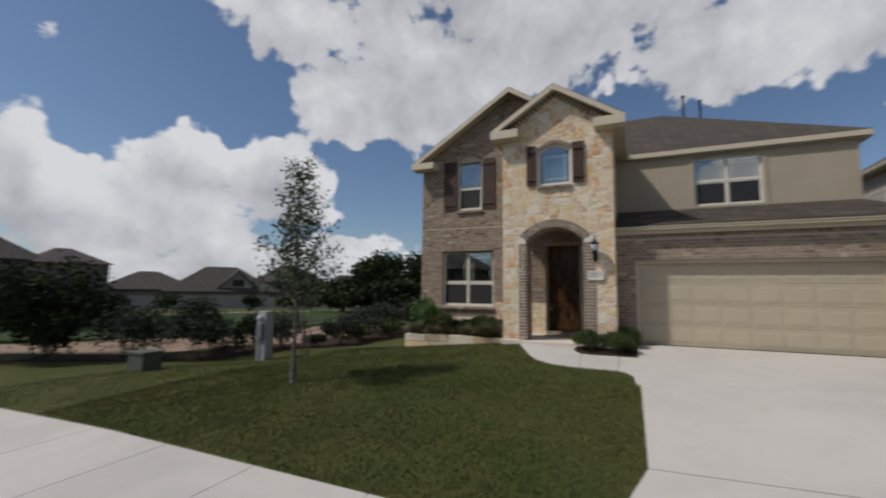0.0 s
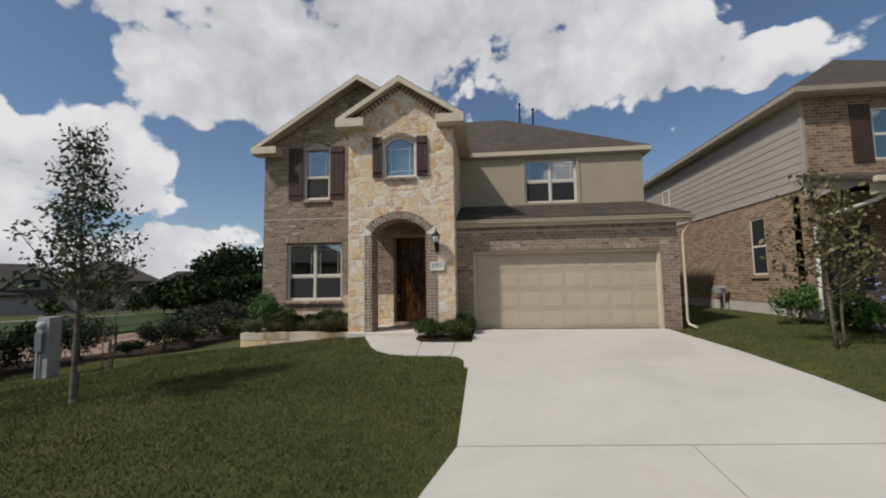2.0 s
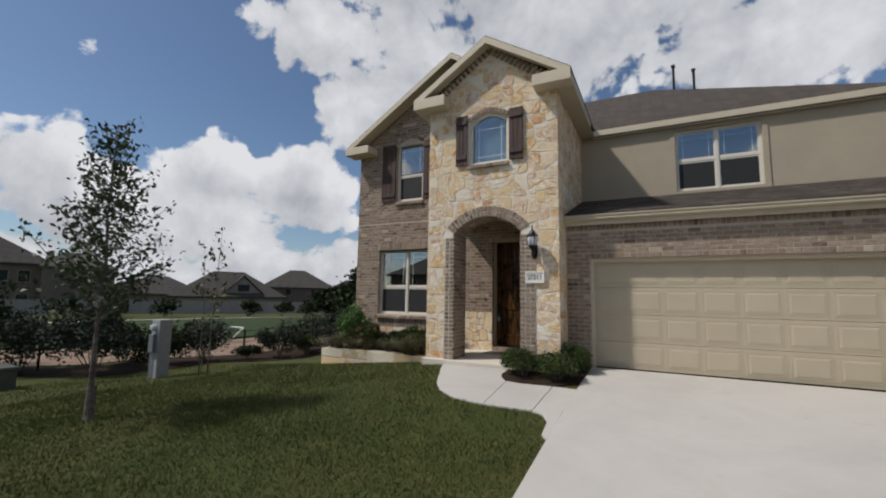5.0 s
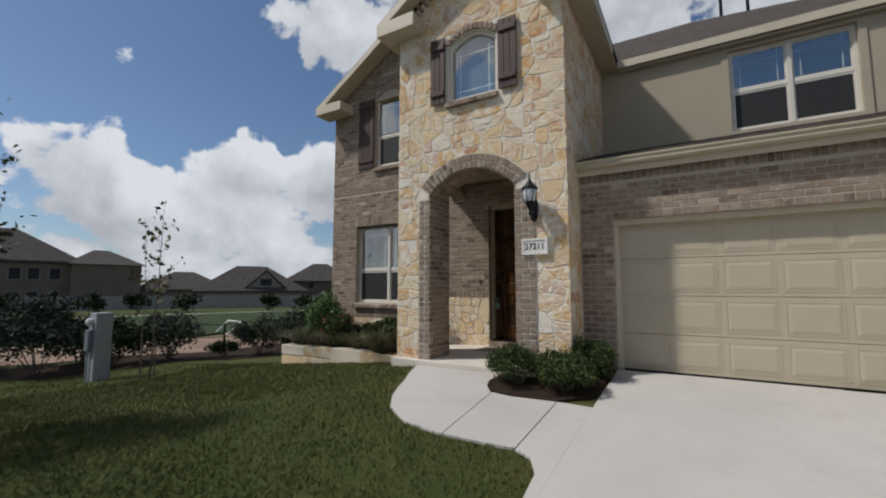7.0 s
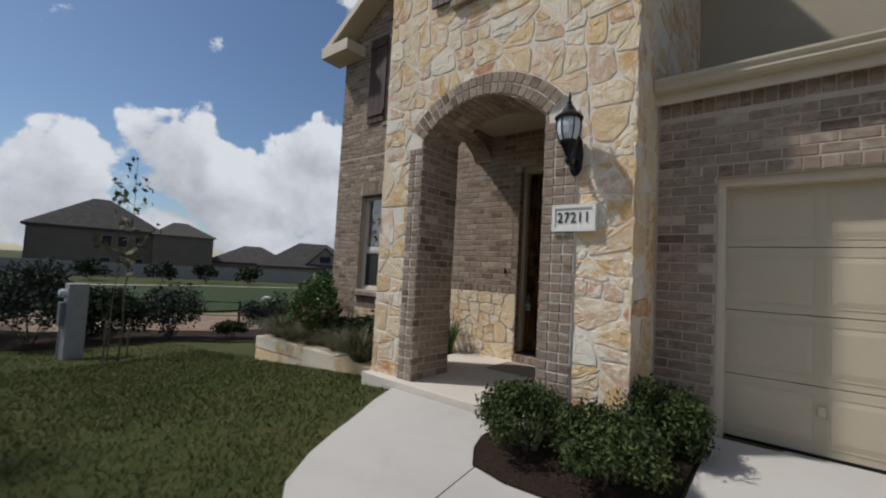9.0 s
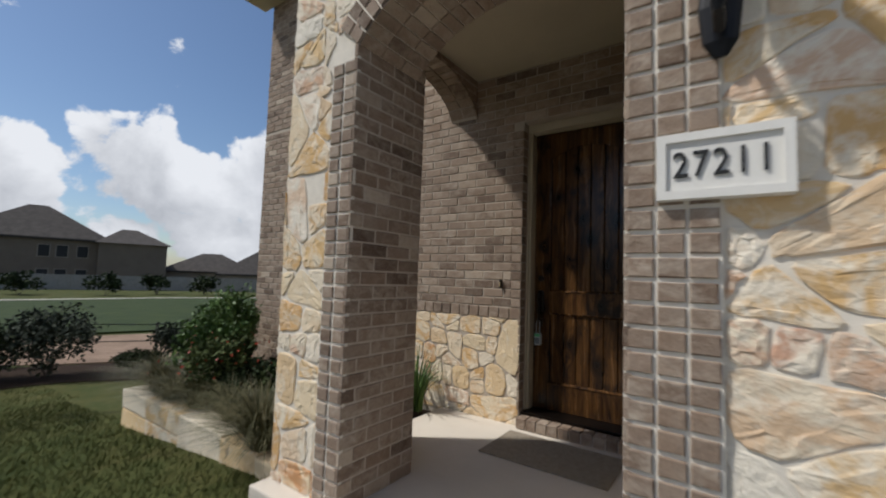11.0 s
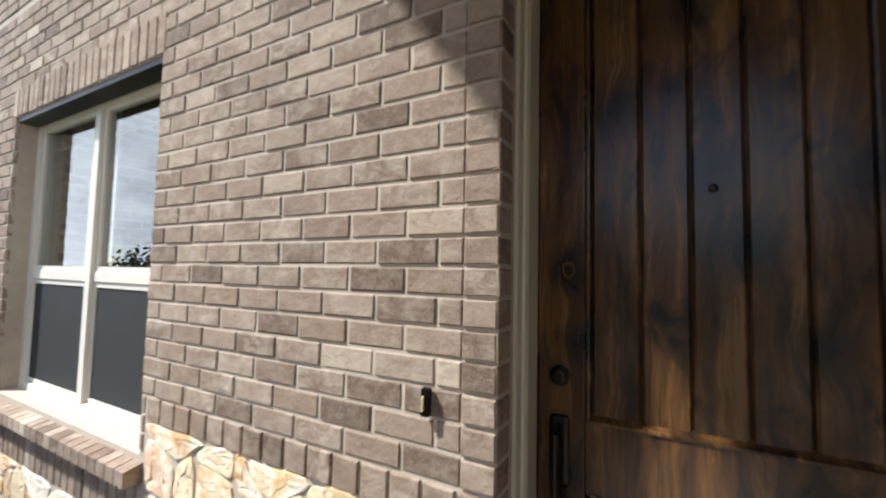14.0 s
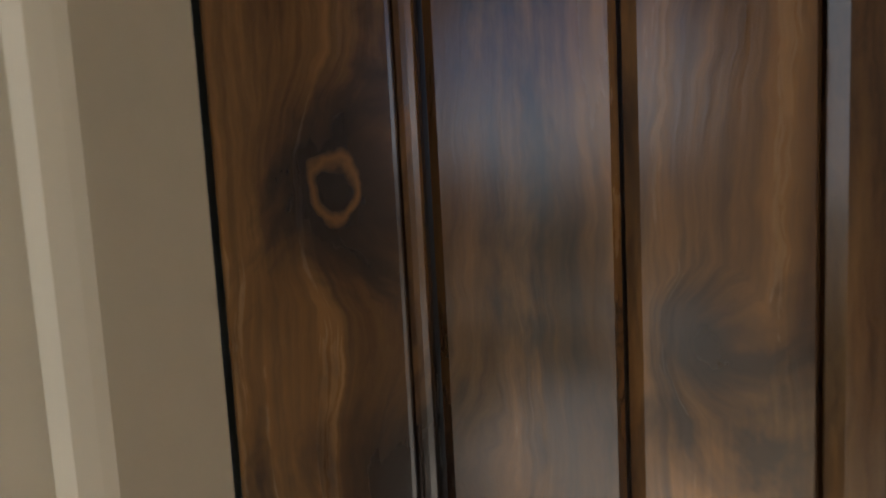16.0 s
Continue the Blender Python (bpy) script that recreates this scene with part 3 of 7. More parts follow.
def free(u0, u1, holes, gable=None):
    def spans(v):
        a, b = u0, u1
        if gable:
            a, b = gable(v)
        out, cut = [], sorted((h[0], h[1]) for h in holes if h[2] < v < h[3])
        for c, d in cut:
            if c > a:
                out.append((a, min(c, b)))
            a = max(a, d)
        if a < b:
            out.append((a, b))
        return out
    return spans


# ---- rubble stones: cells round scattered seeds ----
def clip(poly, nx, ny, c):
    out = []
    for i, p in enumerate(poly):
        q = poly[(i + 1) % len(poly)]
        dp, dq = nx * p[0] + ny * p[1] - c, nx * q[0] + ny * q[1] - c
        if dp <= 0:
            out.append(p)
        if dp * dq < 0:
            t = dp / (dp - dq)
            out.append((p[0] + t * (q[0] - p[0]), p[1] + t * (q[1] - p[1])))
    return out


def halves(poly, size, rng):
    """Chop a block across its longer side, again and again, down to stones of about that size."""
    us, vs = [p[0] for p in poly], [p[1] for p in poly]
    w, h = max(us) - min(us), max(vs) - min(vs)
    if abs(area(poly)) < size * rng.choice((0.8, 1.2, 1.8, 2.3)) or len(poly) < 3:
        return [poly]
    a = (0 if w > h * rng.uniform(0.95, 1.5) else math.pi / 2) + rng.uniform(-0.16, 0.16)
    nx, ny = math.cos(a), math.sin(a)
    d = [nx * p[0] + ny * p[1] for p in poly]
    c = min(d) + (max(d) - min(d)) * rng.uniform(0.32, 0.68)
    out = []
    for q in (clip(poly, nx, ny, c), clip(poly, -nx, -ny, -c)):
        if len(q) >= 3:
            out += halves(q, size, rng)
    return out


def cells(u0, u1, v0, v1, du, dv, rng):
    """Chopped rubble: loose blocks round scattered seeds, each broken into squarish stones."""
    bu, bv = du * 2.3, dv * 2.0
    seeds = []
    rows, n = max(1, round((v1 - v0) / bv)), max(1, round((u1 - u0) / bu))
    for i in range(-1, rows + 1):
        for k in range(-1, n + 1):
            seeds.append((u0 + (k + 0.5 + 0.5 * (i % 2) + rng.uniform(-0.3, 0.3)) * (u1 - u0) / n, v0 + (i + 0.5 + rng.uniform(-0.22, 0.22)) * (v1 - v0) / rows))
    out = []
    for s in seeds:
        poly = [(u0, v0), (u1, v0), (u1, v1), (u0, v1)]
        for q in seeds:
            if q is s or abs(q[0] - s[0]) > 4 * bu or abs(q[1] - s[1]) > 4 * bv:
                continue
            nx, ny = q[0] - s[0], q[1] - s[1]
            poly = clip(poly, nx, ny, nx * (q[0] + s[0]) / 2 + ny * (q[1] + s[1]) / 2)
            if len(poly) < 3:
                break
        if len(poly) >= 3:
            out += halves(poly, du * dv * 0.85, rng)
    return out


def area(p):
    return 0.5 * sum(a[0] * b[1] - b[0] * a[1] for a, b in zip(p, p[1:] + p[:1]))


def stones(parent, plane, region, du, dv, rng, halfplanes=(), push=None, trim=None, depth=0.0075, gap=0.0065, jitter=0.007, single=True):
    """Rubble facing over the box region = (u0, u1, v0, v1); push(u, v) moves points out of openings."""
    heap_v, heap_f = [], []
    for poly in cells(*region, du, dv, rng):
        for hp in halfplanes:
            poly = clip(poly, *hp)
            if len(poly) < 3:
                break
        if len(poly) < 3 or abs(area(poly)) < 0.0015:
            continue
        if trim:
            poly = trim(poly)
            if len(poly) < 3 or abs(area(poly)) < 0.003:
                continue
        for bite in (0.16, 0.25):  # knock the corners off
            poly = [(p[0] + (q[0] - p[0]) * t, p[1] + (q[1] - p[1]) * t) for p, q in zip(poly, poly[1:] + poly[:1]) for t in (bite, 1 - bite)]
        fine = []
        for i, p in enumerate(poly):
            q = poly[(i + 1) % len(poly)]
            n = max(1, int(math.hypot(q[0] - p[0], q[1] - p[1]) / 0.07))
            fine += [(p[0] + (q[0] - p[0]) * k / n, p[1] + (q[1] - p[1]) * k / n) for k in range(n)]
        if push:
            fine = [push(*p) for p in fine]
            keep = []
            for p in fine:
                if not keep or math.hypot(p[0] - keep[-1][0], p[1] - keep[-1][1]) > 0.012:
                    keep.append(p)
            fine = keep
        if len(fine) < 3 or abs(area(fine)) < 0.002:
            continue
        cx, cy = sum(p[0] for p in fine) / len(fine), sum(p[1] for p in fine) / len(fine)

        def inset(p, g):
            d = math.hypot(p[0] - cx, p[1] - cy) or 1
            k = max(0.2, 1 - g / d)
            return cx + (p[0] - cx) * k, cy + (p[1] - cy) * k
        dd = depth * rng.uniform(0.75, 1.25)
        tilt = (rng.uniform(-0.022, 0.022), rng.uniform(-0.022, 0.022))
        jit = [(rng.uniform(-jitter, jitter), rng.uniform(-jitter, jitter)) for _ in fine]
        loops = []
        for g, dep in ((gap, -0.01), (gap, dd * 0.72), (gap + 0.009, dd)):
            lp = []
            for p, j in zip(fine, jit):
                x, y = inset((p[0] + j[0], p[1] + j[1]), g)
                lp.append(plane(x, y, dep + (tilt[0] * (x - cx) + tilt[1] * (y - cy) + rng.uniform(-0.002, 0.002) if dep > 0 else 0)))
            loops.append(lp)
        mid = []
        for p in fine:
            x, y = cx + (p[0] - cx) * 0.45, cy + (p[1] - cy) * 0.45
            mid.append(plane(x, y, dd * 1.08 + tilt[0] * (x - cx) + tilt[1] * (y - cy) + rng.uniform(-0.0035, 0.0035)))
        loops.append(mid)
        n = len(fine)
        vs = [tuple(v) for lp in loops for v in lp]
        fs = [(r * n + k, r * n + (k + 1) % n, (r + 1) * n + (k + 1) % n, (r + 1) * n + k) for r in range(3) for k in range(n)] + [tuple(range(3 * n, 4 * n))]
        if area(fine) < 0:
            fs = [f[::-1] for f in fs]
        if single:
            me = bpy.data.meshes.new("stone")
            me.from_pydata(vs, [], fs)
            me.materials.append(M_STONE_ONE)
            ob = new("stone", me)
            ob.parent = parent
        else:
            o = len(heap_v)
            heap_v += vs
            heap_f += [tuple(o + i for i in f) for f in fs]
    if heap_v:
        raw("rubble", heap_v, heap_f, M_STONE, parent, "stuff")


def smoothstep(a, b, x):
    t = np.clip((np.asarray(x, float) - a) / (b - a), 0, 1)
    return t * t * (3 - 2 * t)


def ground(x, y):
    """The lie of the land: it falls to the street and to the open side."""
    x, y = np.asarray(x, float), np.asarray(y, float)
    a = np.interp(y, [-60, -14, -11, -7.5, -5.9, -2.2, 0.7, 6, 60], [-1.1, -0.86, -0.8, -0.72, -0.6, -0.235, -0.03, -0.02, -0.3])
    w = np.interp(y, [-12, -7.5, -2, 12], [0.12, 0.28, 1.0, 1.0])
    x0 = np.interp(y, [-6, -1], [4.0, 0.0])
    left = -0.1 * np.clip(-x - x0, 0, 7.5) - 0.02 * np.clip(-x - x0 - 7.5, 0, 40)
    tilt = 0.03 * np.clip(x - 2.8, 0, 5.3) * np.interp(y, [-4, 0.3], [1, 0]) + 0.09 * np.clip(x - 8.1, 0, 3.2) * np.interp(y, [-9, -4], [0.2, 1])
    back = -0.5 * smoothstep(-0.3, 3, y) * smoothstep(1, 5, -x) * 0.4
    return a + left * w + tilt + back


# ---- ground, drive and walks ----
def steps(near0, near1, step, far):
    inner = np.arange(near0, near1 + step / 2, step)
    out, d = [], step
    p = near1
    while p < far:
        d *= 1.35
        p += d
        out.append(p)
    lo, d = [], step
    p = near0
    while p > -far:
        d *= 1.35
        p -= d
        lo.append(p)
    return np.array(lo[::-1] + list(inner) + out)


gx, gy = steps(-14, 14, 0.3, 900), steps(-13, 8, 0.3, 900)
X, Y = np.meshgrid(gx, gy)
Z = ground(X, Y)
bump = np.array([[noise.noise((a * 0.9, b * 0.9, 0)) * 0.012 for a in gx] for b in gy])
Z = Z + np.where((np.abs(X) < 20) & (np.abs(Y) < 20), bump, 0) - 0.004
nx_, ny_ = len(gx), len(gy)
idx = np.arange(nx_ * ny_).reshape(ny_, nx_)
quads = np.stack([idx[:-1, :-1], idx[:-1, 1:], idx[1:, 1:], idx[1:, :-1]], -1).reshape(-1, 4)
lawn = raw("ground", np.stack([X, Y, Z], -1).reshape(-1, 3), quads, M_LAWN, smooth=True)
tagged(lawn, "mown green and straw-coloured lawn falling to the street", "lawn", kind="structure")


def slab(name, poly, mat, parent=None, lift=0.018, thick=0.12, cell=0.4):
    bm = bmesh.new()
    bm.faces.new([bm.verts.new((x, y, 0)) for x, y in poly])
    xs, ys = [p[0] for p in poly], [p[1] for p in poly]
    for ax, lo, hi in ((0, min(xs), max(xs)), (1, min(ys), max(ys))):
        k = lo + cell
        while k < hi:
            co, no = [0, 0, 0], [0, 0, 0]
            co[ax], no[ax] = k, 1
            bmesh.ops.bisect_plane(bm, geom=bm.verts[:] + bm.edges[:] + bm.faces[:], plane_co=co, plane_no=no)
            k += cell
    for v in bm.verts:
        v.co.z = float(ground(v.co.x, v.co.y)) + lift
    r = bmesh.ops.extrude_face_region(bm, geom=bm.faces[:])
    for v in r["geom"]:
        if isinstance(v, bmesh.types.BMVert):
            v.co.z -= thick
    return obj(name, bm, mat, parent)


def split(poly, axis, at, gap=0.022):
    n = (1, 0) if axis == "x" else (0, 1)
    return clip(poly, n[0], n[1], at - gap / 2), clip(poly, -n[0], -n[1], -(at + gap / 2))


driveway = tagged(empty("driveway", (5, -3, -0.4)), "pale broom-finished concrete driveway with tooled joints", "driveway", kind="structure")
DRIVE = [(2.79, 0.70), (7.66, 0.70), (7.75, 0.4), (8.05, -5.9), (8.7, -7.4), (2.35, -7.4), (2.77, -5.9), (2.77, -0.5)]
upper, lower = split(DRIVE, "y", -5.9)[::-1]
for piece in (upper, lower):
    for half in (split(piece, "x", 5.25, 0.014) if piece is lower else (piece,)):
        slab("concrete_slab", half, M_CONC, driveway).parent = driveway
for o in driveway.children:
    o.matrix_parent_inverse = driveway.matrix_basis.inverted()
sidewalk = tagged(empty("sidewalk", (0, -8, -0.7)), "pale concrete public sidewalk with joints", "sidewalk", kind="structure")
for k in range(-12, 14):
    s = slab("concrete_slab", [(k * 1.5 + 0.3, -9.0), (k * 1.5 + 1.79, -9.0), (k * 1.5 + 1.79, -7.412), (k * 1.5 + 0.3, -7.412)], M_CONC, None)
    s.parent = sidewalk
    s.matrix_parent_inverse = sidewalk.matrix_basis.inverted()
front_walk = tagged(empty("front_walk", (1.5, -1, -0.2)), "curved concrete front walk with two tooled joints", "walkway", kind="structure")
WALK = [(0.02, -0.14), (0.14, -0.5), (0.3, -0.85), (0.44, -1.2), (0.58, -1.5), (0.8, -1.82), (1.18, -2.09), (1.6, -2.19), (2.1, -2.2), (2.37, -2.19), (2.56, -2.3), (2.66, -2.5), (2.69, -2.9), (2.769, -3.0), (2.769, -0.95), (2.4, -0.93), (1.86, -0.96), (1.58, -0.9), (1.44, -0.68), (1.38, -0.5), (1.4, -0.14)]
w1, w2 = split(WALK, "x", 2.39, 0.013)
w0, w1 = clip(w1, -0.998, -0.06, -1.553), clip(w1, 0.998, 0.06, 1.543)
for p in (w0, w1, w2):
    s = slab("concrete_slab", p, M_CONC, None)
    s.parent = front_walk
    s.matrix_parent_inverse = front_walk.matrix_basis.inverted()
tagged(slab("road", [(-60, -20), (60, -20), (60, -11.6), (-60, -11.6)], plain("asphalt", (0.055, 0.053, 0.05), 0.9, bump=0.6), cell=3), "dark grey asphalt street", "road", kind="structure")
bm = bmesh.new()
for k in range(-20, 20):
    z = float(ground(0, -11.5))
    box(bm, k * 2.0, k * 2.0 + 1.985, -11.62, -11.45, z - 0.2, z + 0.03, 0.012)
tagged(obj("kerb", bm, M_CONC), "concrete street kerb", "kerb", kind="structure")

rng = random.Random(7)
# ---- the house: shell ----
WY, TX0, TX1 = 1.885, -0.475, 2.33
FRONT = Plane((0, 0, 0), (1, 0, 0), (0, -1, 0))
WING = Plane((0, WY, 0), (1, 0, 0), (0, -1, 0))
GAR = Plane((0, 0.68, 0), (1, 0, 0), (0, -1, 0))
SIDE = Plane((TX1 + 0.004, 0, 0), (0, 1, 0), (1, 0, 0))
LEFTSIDE = Plane((TX0, 2.0, 0), (0, -1, 0), (-1, 0, 0))
JAMB_L = Plane((0.16, 0, 0), (0, 1, 0), (1, 0, 0))
PORCH_R = Plane((1.595, 2.1, 0), (0, -1, 0), (-1, 0, 0))
STUC = Plane((0, 2.94, 0), (1, 0, 0), (0, -1, 0))
CEIL = 3.24
AX, AR, AZ0, AZ1 = 0.8775, 0.7175, 2.60, 2.93  # arch: middle, half width, spring, crown
ARC_R = (AR * AR + (AZ1 - AZ0) ** 2) / (2 * (AZ1 - AZ0))
ARC_C = AZ1 - ARC_R
RING = 0.225


def arch_pts(extra=0.0, n=20):
    """The arch's line from its left to its right spring, moved out by extra."""
    r = ARC_R + extra
    a = math.asin(min(1, (AR + extra) / r)) if extra == 0 else math.asin(AR / ARC_R)
    return [(AX + r * math.sin(-a + 2 * a * k / n), ARC_C + r * math.cos(-a + 2 * a * k / n)) for k in range(n + 1)]


# tower front: piers, arch head and window surround in one mesh
DEPTH = 0.60
WM = (0.50, 1.33, 4.07, 4.98)  # tower window opening: sides, sill, spring of its low arch
TOP, PEAK = 5.60, 6.62
bm = bmesh.new()
prism([(TX0, -0.3), (0.16, -0.3), (0.16, AZ0), (TX0, AZ0)], FRONT, 0, -DEPTH, bm)
prism([(1.595, -0.3), (TX1, -0.3), (TX1, AZ0), (1.595, AZ0)], FRONT, 0, -DEPTH, bm)
prism([(TX0, AZ0)] + [(0.16, AZ0)] + arch_pts()[1:-1] + [(1.595, AZ0), (TX1, AZ0), (TX1, 3.6), (TX0, 3.6)], FRONT, 0, -0.5, bm)
prism([(TX0, 3.6), (TX1, 3.6), (TX1, WM[2]), (TX0, WM[2])], FRONT, 0, -0.3, bm)
prism([(TX0, WM[2]), (WM[0], WM[2]), (WM[0], 5.25), (TX0, 5.25)], FRONT, 0, -0.3, bm)
prism([(WM[1], WM[2]), (TX1, WM[2]), (TX1, 5.25), (WM[1], 5.25)], FRONT, 0, -0.3, bm)
head = [(WM[0] + (WM[1] - WM[0]) * k / 12, WM[3] + 0.17 * math.sin(math.pi * k / 12)) for k in range(13)]
prism(head + [(WM[1], 5.25), (WM[0], 5.25)], FRONT, 0, -0.3, bm)
prism([(TX0, 5.25), (TX1, 5.25), (TX1, TOP), (0.93, PEAK), (TX0, TOP)], FRONT, 0, -0.3, bm)
wall_tower = tagged(obj("wall_tower", bm, M_MORTAR_PALE), "tan and cream rubble limestone entry tower with a brick-ringed arch", "wall", kind="structure")
# tower sides
wall_tower_side = wall("wall_tower_side", SIDE, 0.004, 2.936, -0.296, 5.6, 0.3, mat=M_MORTAR_PALE, label="limestone rubble side of the entry tower")
LS = Plane((TX0 - 0.004, 0, 0), (0, 1, 0), (-1, 0, 0))
bm = bmesh.new()
n = 14
side_arch = [(0.6 + 1.285 * k / n, 2.86 + 0.32 * math.sin(math.pi * k / n) ** 0.6) for k in range(n + 1)]
prism(side_arch + [(WY, 5.7), (0.6, 5.7)], LS, 0, -0.29, bm)
prism([(0.004, 2.6), (0.6, 2.6), (0.6, 5.6), (0.004, 5.6)], LS, 0, -0.29, bm)
# hidden pier extension, added only to hold sun off the door
prism([(0.601, -0.2), (0.92, -0.2), (0.92, 2.855), (0.601, 2.855)], LS, -0.02, -0.27, bm)
wall_porch_side = tagged(obj("wall_porch_side", bm, M_MORTAR), "brick side arch of the porch", "wall", kind="structure")

# wing and porch wall, one long face
W1 = (-3.12, -1.33, 0.77, 2.56)
W2 = (-2.585, -1.735, 3.94, 5.74)
DR = (0.327, 1.36, 0.0, 2.735)
GX, GP, GS = -0.71, 7.72, 0.632  # wing gable: ridge x, peak z, slope
ge = lambda x: GP - 0.12 - GS * abs(x - GX)
wing_l = -3.9
wall_wing = wall("wall_wing", WING, wing_l, 1.62, -0.8, 5.55, 0.26, [W1, W2, DR], M_MORTAR, "brown mottled brick front wall of the house", gable=[(wing_l, 5.55), (2.4, 5.55), (GX, ge(GX)), (wing_l, ge(wing_l))])
wall_wing_left = wall("wall_wing_left", Plane((wing_l, WY, 0), (0, 1, 0), (-1, 0, 0)), 0.27, 11.0, -1.2, 5.5, 0.25, mat=M_FARBRICK, label="brown brick side wall of the house")
wall_porch_right = wall("wall_porch_right", PORCH_R, 0.215, 1.5, -0.1, CEIL + 0.1, 0.25, mat=M_MORTAR, label="brick porch side wall over a limestone base")
G0 = (2.79, 7.65, -0.05, 2.07)
wall_garage = wall("wall_garage", GAR, TX1, 8.09, -0.3, 2.85, 0.28, [G0], M_MORTAR, "brown mottled brick wall round the garage door")
wall_garage_side = wall("wall_garage_side", Plane((8.09, 0.68, 0), (0, 1, 0), (1, 0, 0)), 0.29, 10.5, -0.6, 2.95, 0.2, mat=M_FARBRICK, label="brick side wall of the garage")
WR = (4.44, 6.10, 3.78, 5.22)
wall_stucco = wall("wall_stucco", STUC, TX1, 8.15, 2.9, 5.47, 0.25, [WR], M_STUCCO, "tan stucco upper wall over the garage")
wall_stucco_side = wall("wall_stucco_side", Plane((8.15, 2.94, 0), (0, 1, 0), (1, 0, 0)), 0.26, 8.3, 2.9, 5.45, 0.2, mat=M_STUCCO, label="tan stucco upper side wall")
bm = boxed(wing_l, 8.09, 10.9, 11.1, -1.2, 5.5)
tagged(obj("wall_back", bm, M_STUCCO), "tan back wall of the house", "wall", kind="structure")
bm = boxed(-0.19, 1.62, 0.49, WY + 0.02, CEIL, CEIL + 0.06)
box(bm, -0.19, 1.62, 0.4, 0.49, CEIL - 0.0, CEIL + 0.06)
tagged(obj("ceiling", bm, M_TRIM), "tan painted porch ceiling", "ceiling", kind="structure")
# backings behind the panes; near-black colour stands in for the rooms' lack of light
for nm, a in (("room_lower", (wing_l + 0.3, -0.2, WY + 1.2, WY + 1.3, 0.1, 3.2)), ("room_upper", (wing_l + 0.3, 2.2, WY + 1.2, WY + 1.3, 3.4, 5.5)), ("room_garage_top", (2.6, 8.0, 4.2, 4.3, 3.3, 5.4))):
    tagged(obj(nm, boxed(*a), M_ROOM), "near-black backing wall standing in for the unlit room behind the windows", "wall", kind="structure")
porch = tagged(obj("porch_floor", boxed(TX0 - 0.02, TX1 + 0.02, -0.13, WY, -0.4, 0.0, bevel=0.012), M_CONC_PORCH), "tan concrete porch floor one step up", "floor", kind="structure")

# ---- facing bricks and stones ----
heap = BrickHeap()
holes = [(0.225, 0.327, 1.0, 2.74), W1, (W2[0] - 0.0, W2[1], W2[2] - 0.09, 5.78), (DR[0], DR[1], -1, 2.735), (W1[0] - 0.02, W1[1] + 0.02, 0.42, 0.79), (W1[0], W1[1], 2.56, 2.77), (-1.30, 0.3275, -1, 1.0), (1.36, 1.6, -1, 1.0), (-3.14, -1.30, -1, 0.43)]
near = lambda u, v: -1.3 < u < 0.33 and 1.0 < v < 2.55
lay(WING, free(wing_l, 1.595, holes), -0.35, 3.35, heap, rng, wall_wing, near)
lay(WING, free(wing_l, TX0, holes, lambda v: (max(wing_l, GX - (GP - 0.14 - v) / GS), min(TX0 if v < 5.4 else 1.0, GX + (GP - 0.14 - v) / GS))), 3.43, 7.5, heap, rng)
soldiers(WING, wing_l, TX0, 3.355, 3.42, heap, rng, 0.212)
soldiers(WING, W1[0] - 0.05, W1[1] + 0.02, 2.565, 2.765, heap, rng)
soldiers(WING, W1[0] + 0.0, W1[1], 0.44, 0.66, heap, rng)
RET = Plane((0.327, WY, 0), (0, 1, 0), (1, 0, 0))
for i in range(int((2.74 + 0.35) / COURSE)):  # upright row of headers at the door, and its reveal
    z = -0.35 + i * COURSE
    if z > 1.0:
        brick_obj(wall_wing, WING, 0.229, z, 0.096, COURSE - JOINT, 0.010, rng)
    if z > 0.1:
        heap.add(RET, -0.008, z, 0.088, COURSE - JOINT, 0.002, rng)
soldiers(WING, -1.28, 0.327, 0.928, 1.024, heap, rng, 0.106, 0.009)
soldiers(WING, 1.36, 1.595, 0.928, 1.024, heap, rng, 0.106, 0.009)
for k in range(10):  # low arch of bricks over the upper wing window
    u = W2[0] + (k + 0.5) * (W2[1] - W2[0]) / 10
    zt = 5.60 + 0.17 * math.sin(math.pi * (k + 0.5) / 10) - 0.02
    heap.add(WING, u - 0.038, zt, 0.076, 0.11, 0.016, rng)
heap.done("bricks_of_wing", wall_wing, M_BRICK)
heap = BrickHeap()
lay(PORCH_R, free(0.215, 2.1, []), 1.0355, CEIL, heap, rng)
lay(PORCH_R, free(1.52, 2.1, []), -0.024, 1.03, heap, rng)
soldiers(PORCH_R, 0.225, 1.52, 0.928, 1.024, heap, rng, 0.106, 0.009)
heap.done("bricks_of_porch", wall_porch_right, M_BRICK)
heap = BrickHeap()
lay(GAR, free(TX1 + 0.03, 8.09, [G0, (G0[0] - 0.1, G0[1] + 0.1, 2.07, 2.17)]), -0.1, 2.62, heap, rng, wall_garage, lambda u, v: u < 5.6)
soldiers(GAR, G0[0] - 0.1, G0[1] + 0.1, 2.075, 2.165, heap, rng, 0.106)
soldiers(GAR, TX1 + 0.03, 8.09, 2.63, 2.84, heap, rng)
heap.done("bricks_of_garage", wall_garage, M_BRICK)
heap = BrickHeap()
# brick jamb: two upright rows of headers on the face, stretchers on the reveal
bm = prism([(-0.045, 0.0), (0.165, 0.0), (0.165, AZ0), (-0.045, AZ0)], FRONT, 0.001, 0.021)
prism([(1.592, 0.0), (1.885, 0.0), (1.885, AZ0), (1.592, AZ0)], FRONT, 0.001, 0.021, bm)
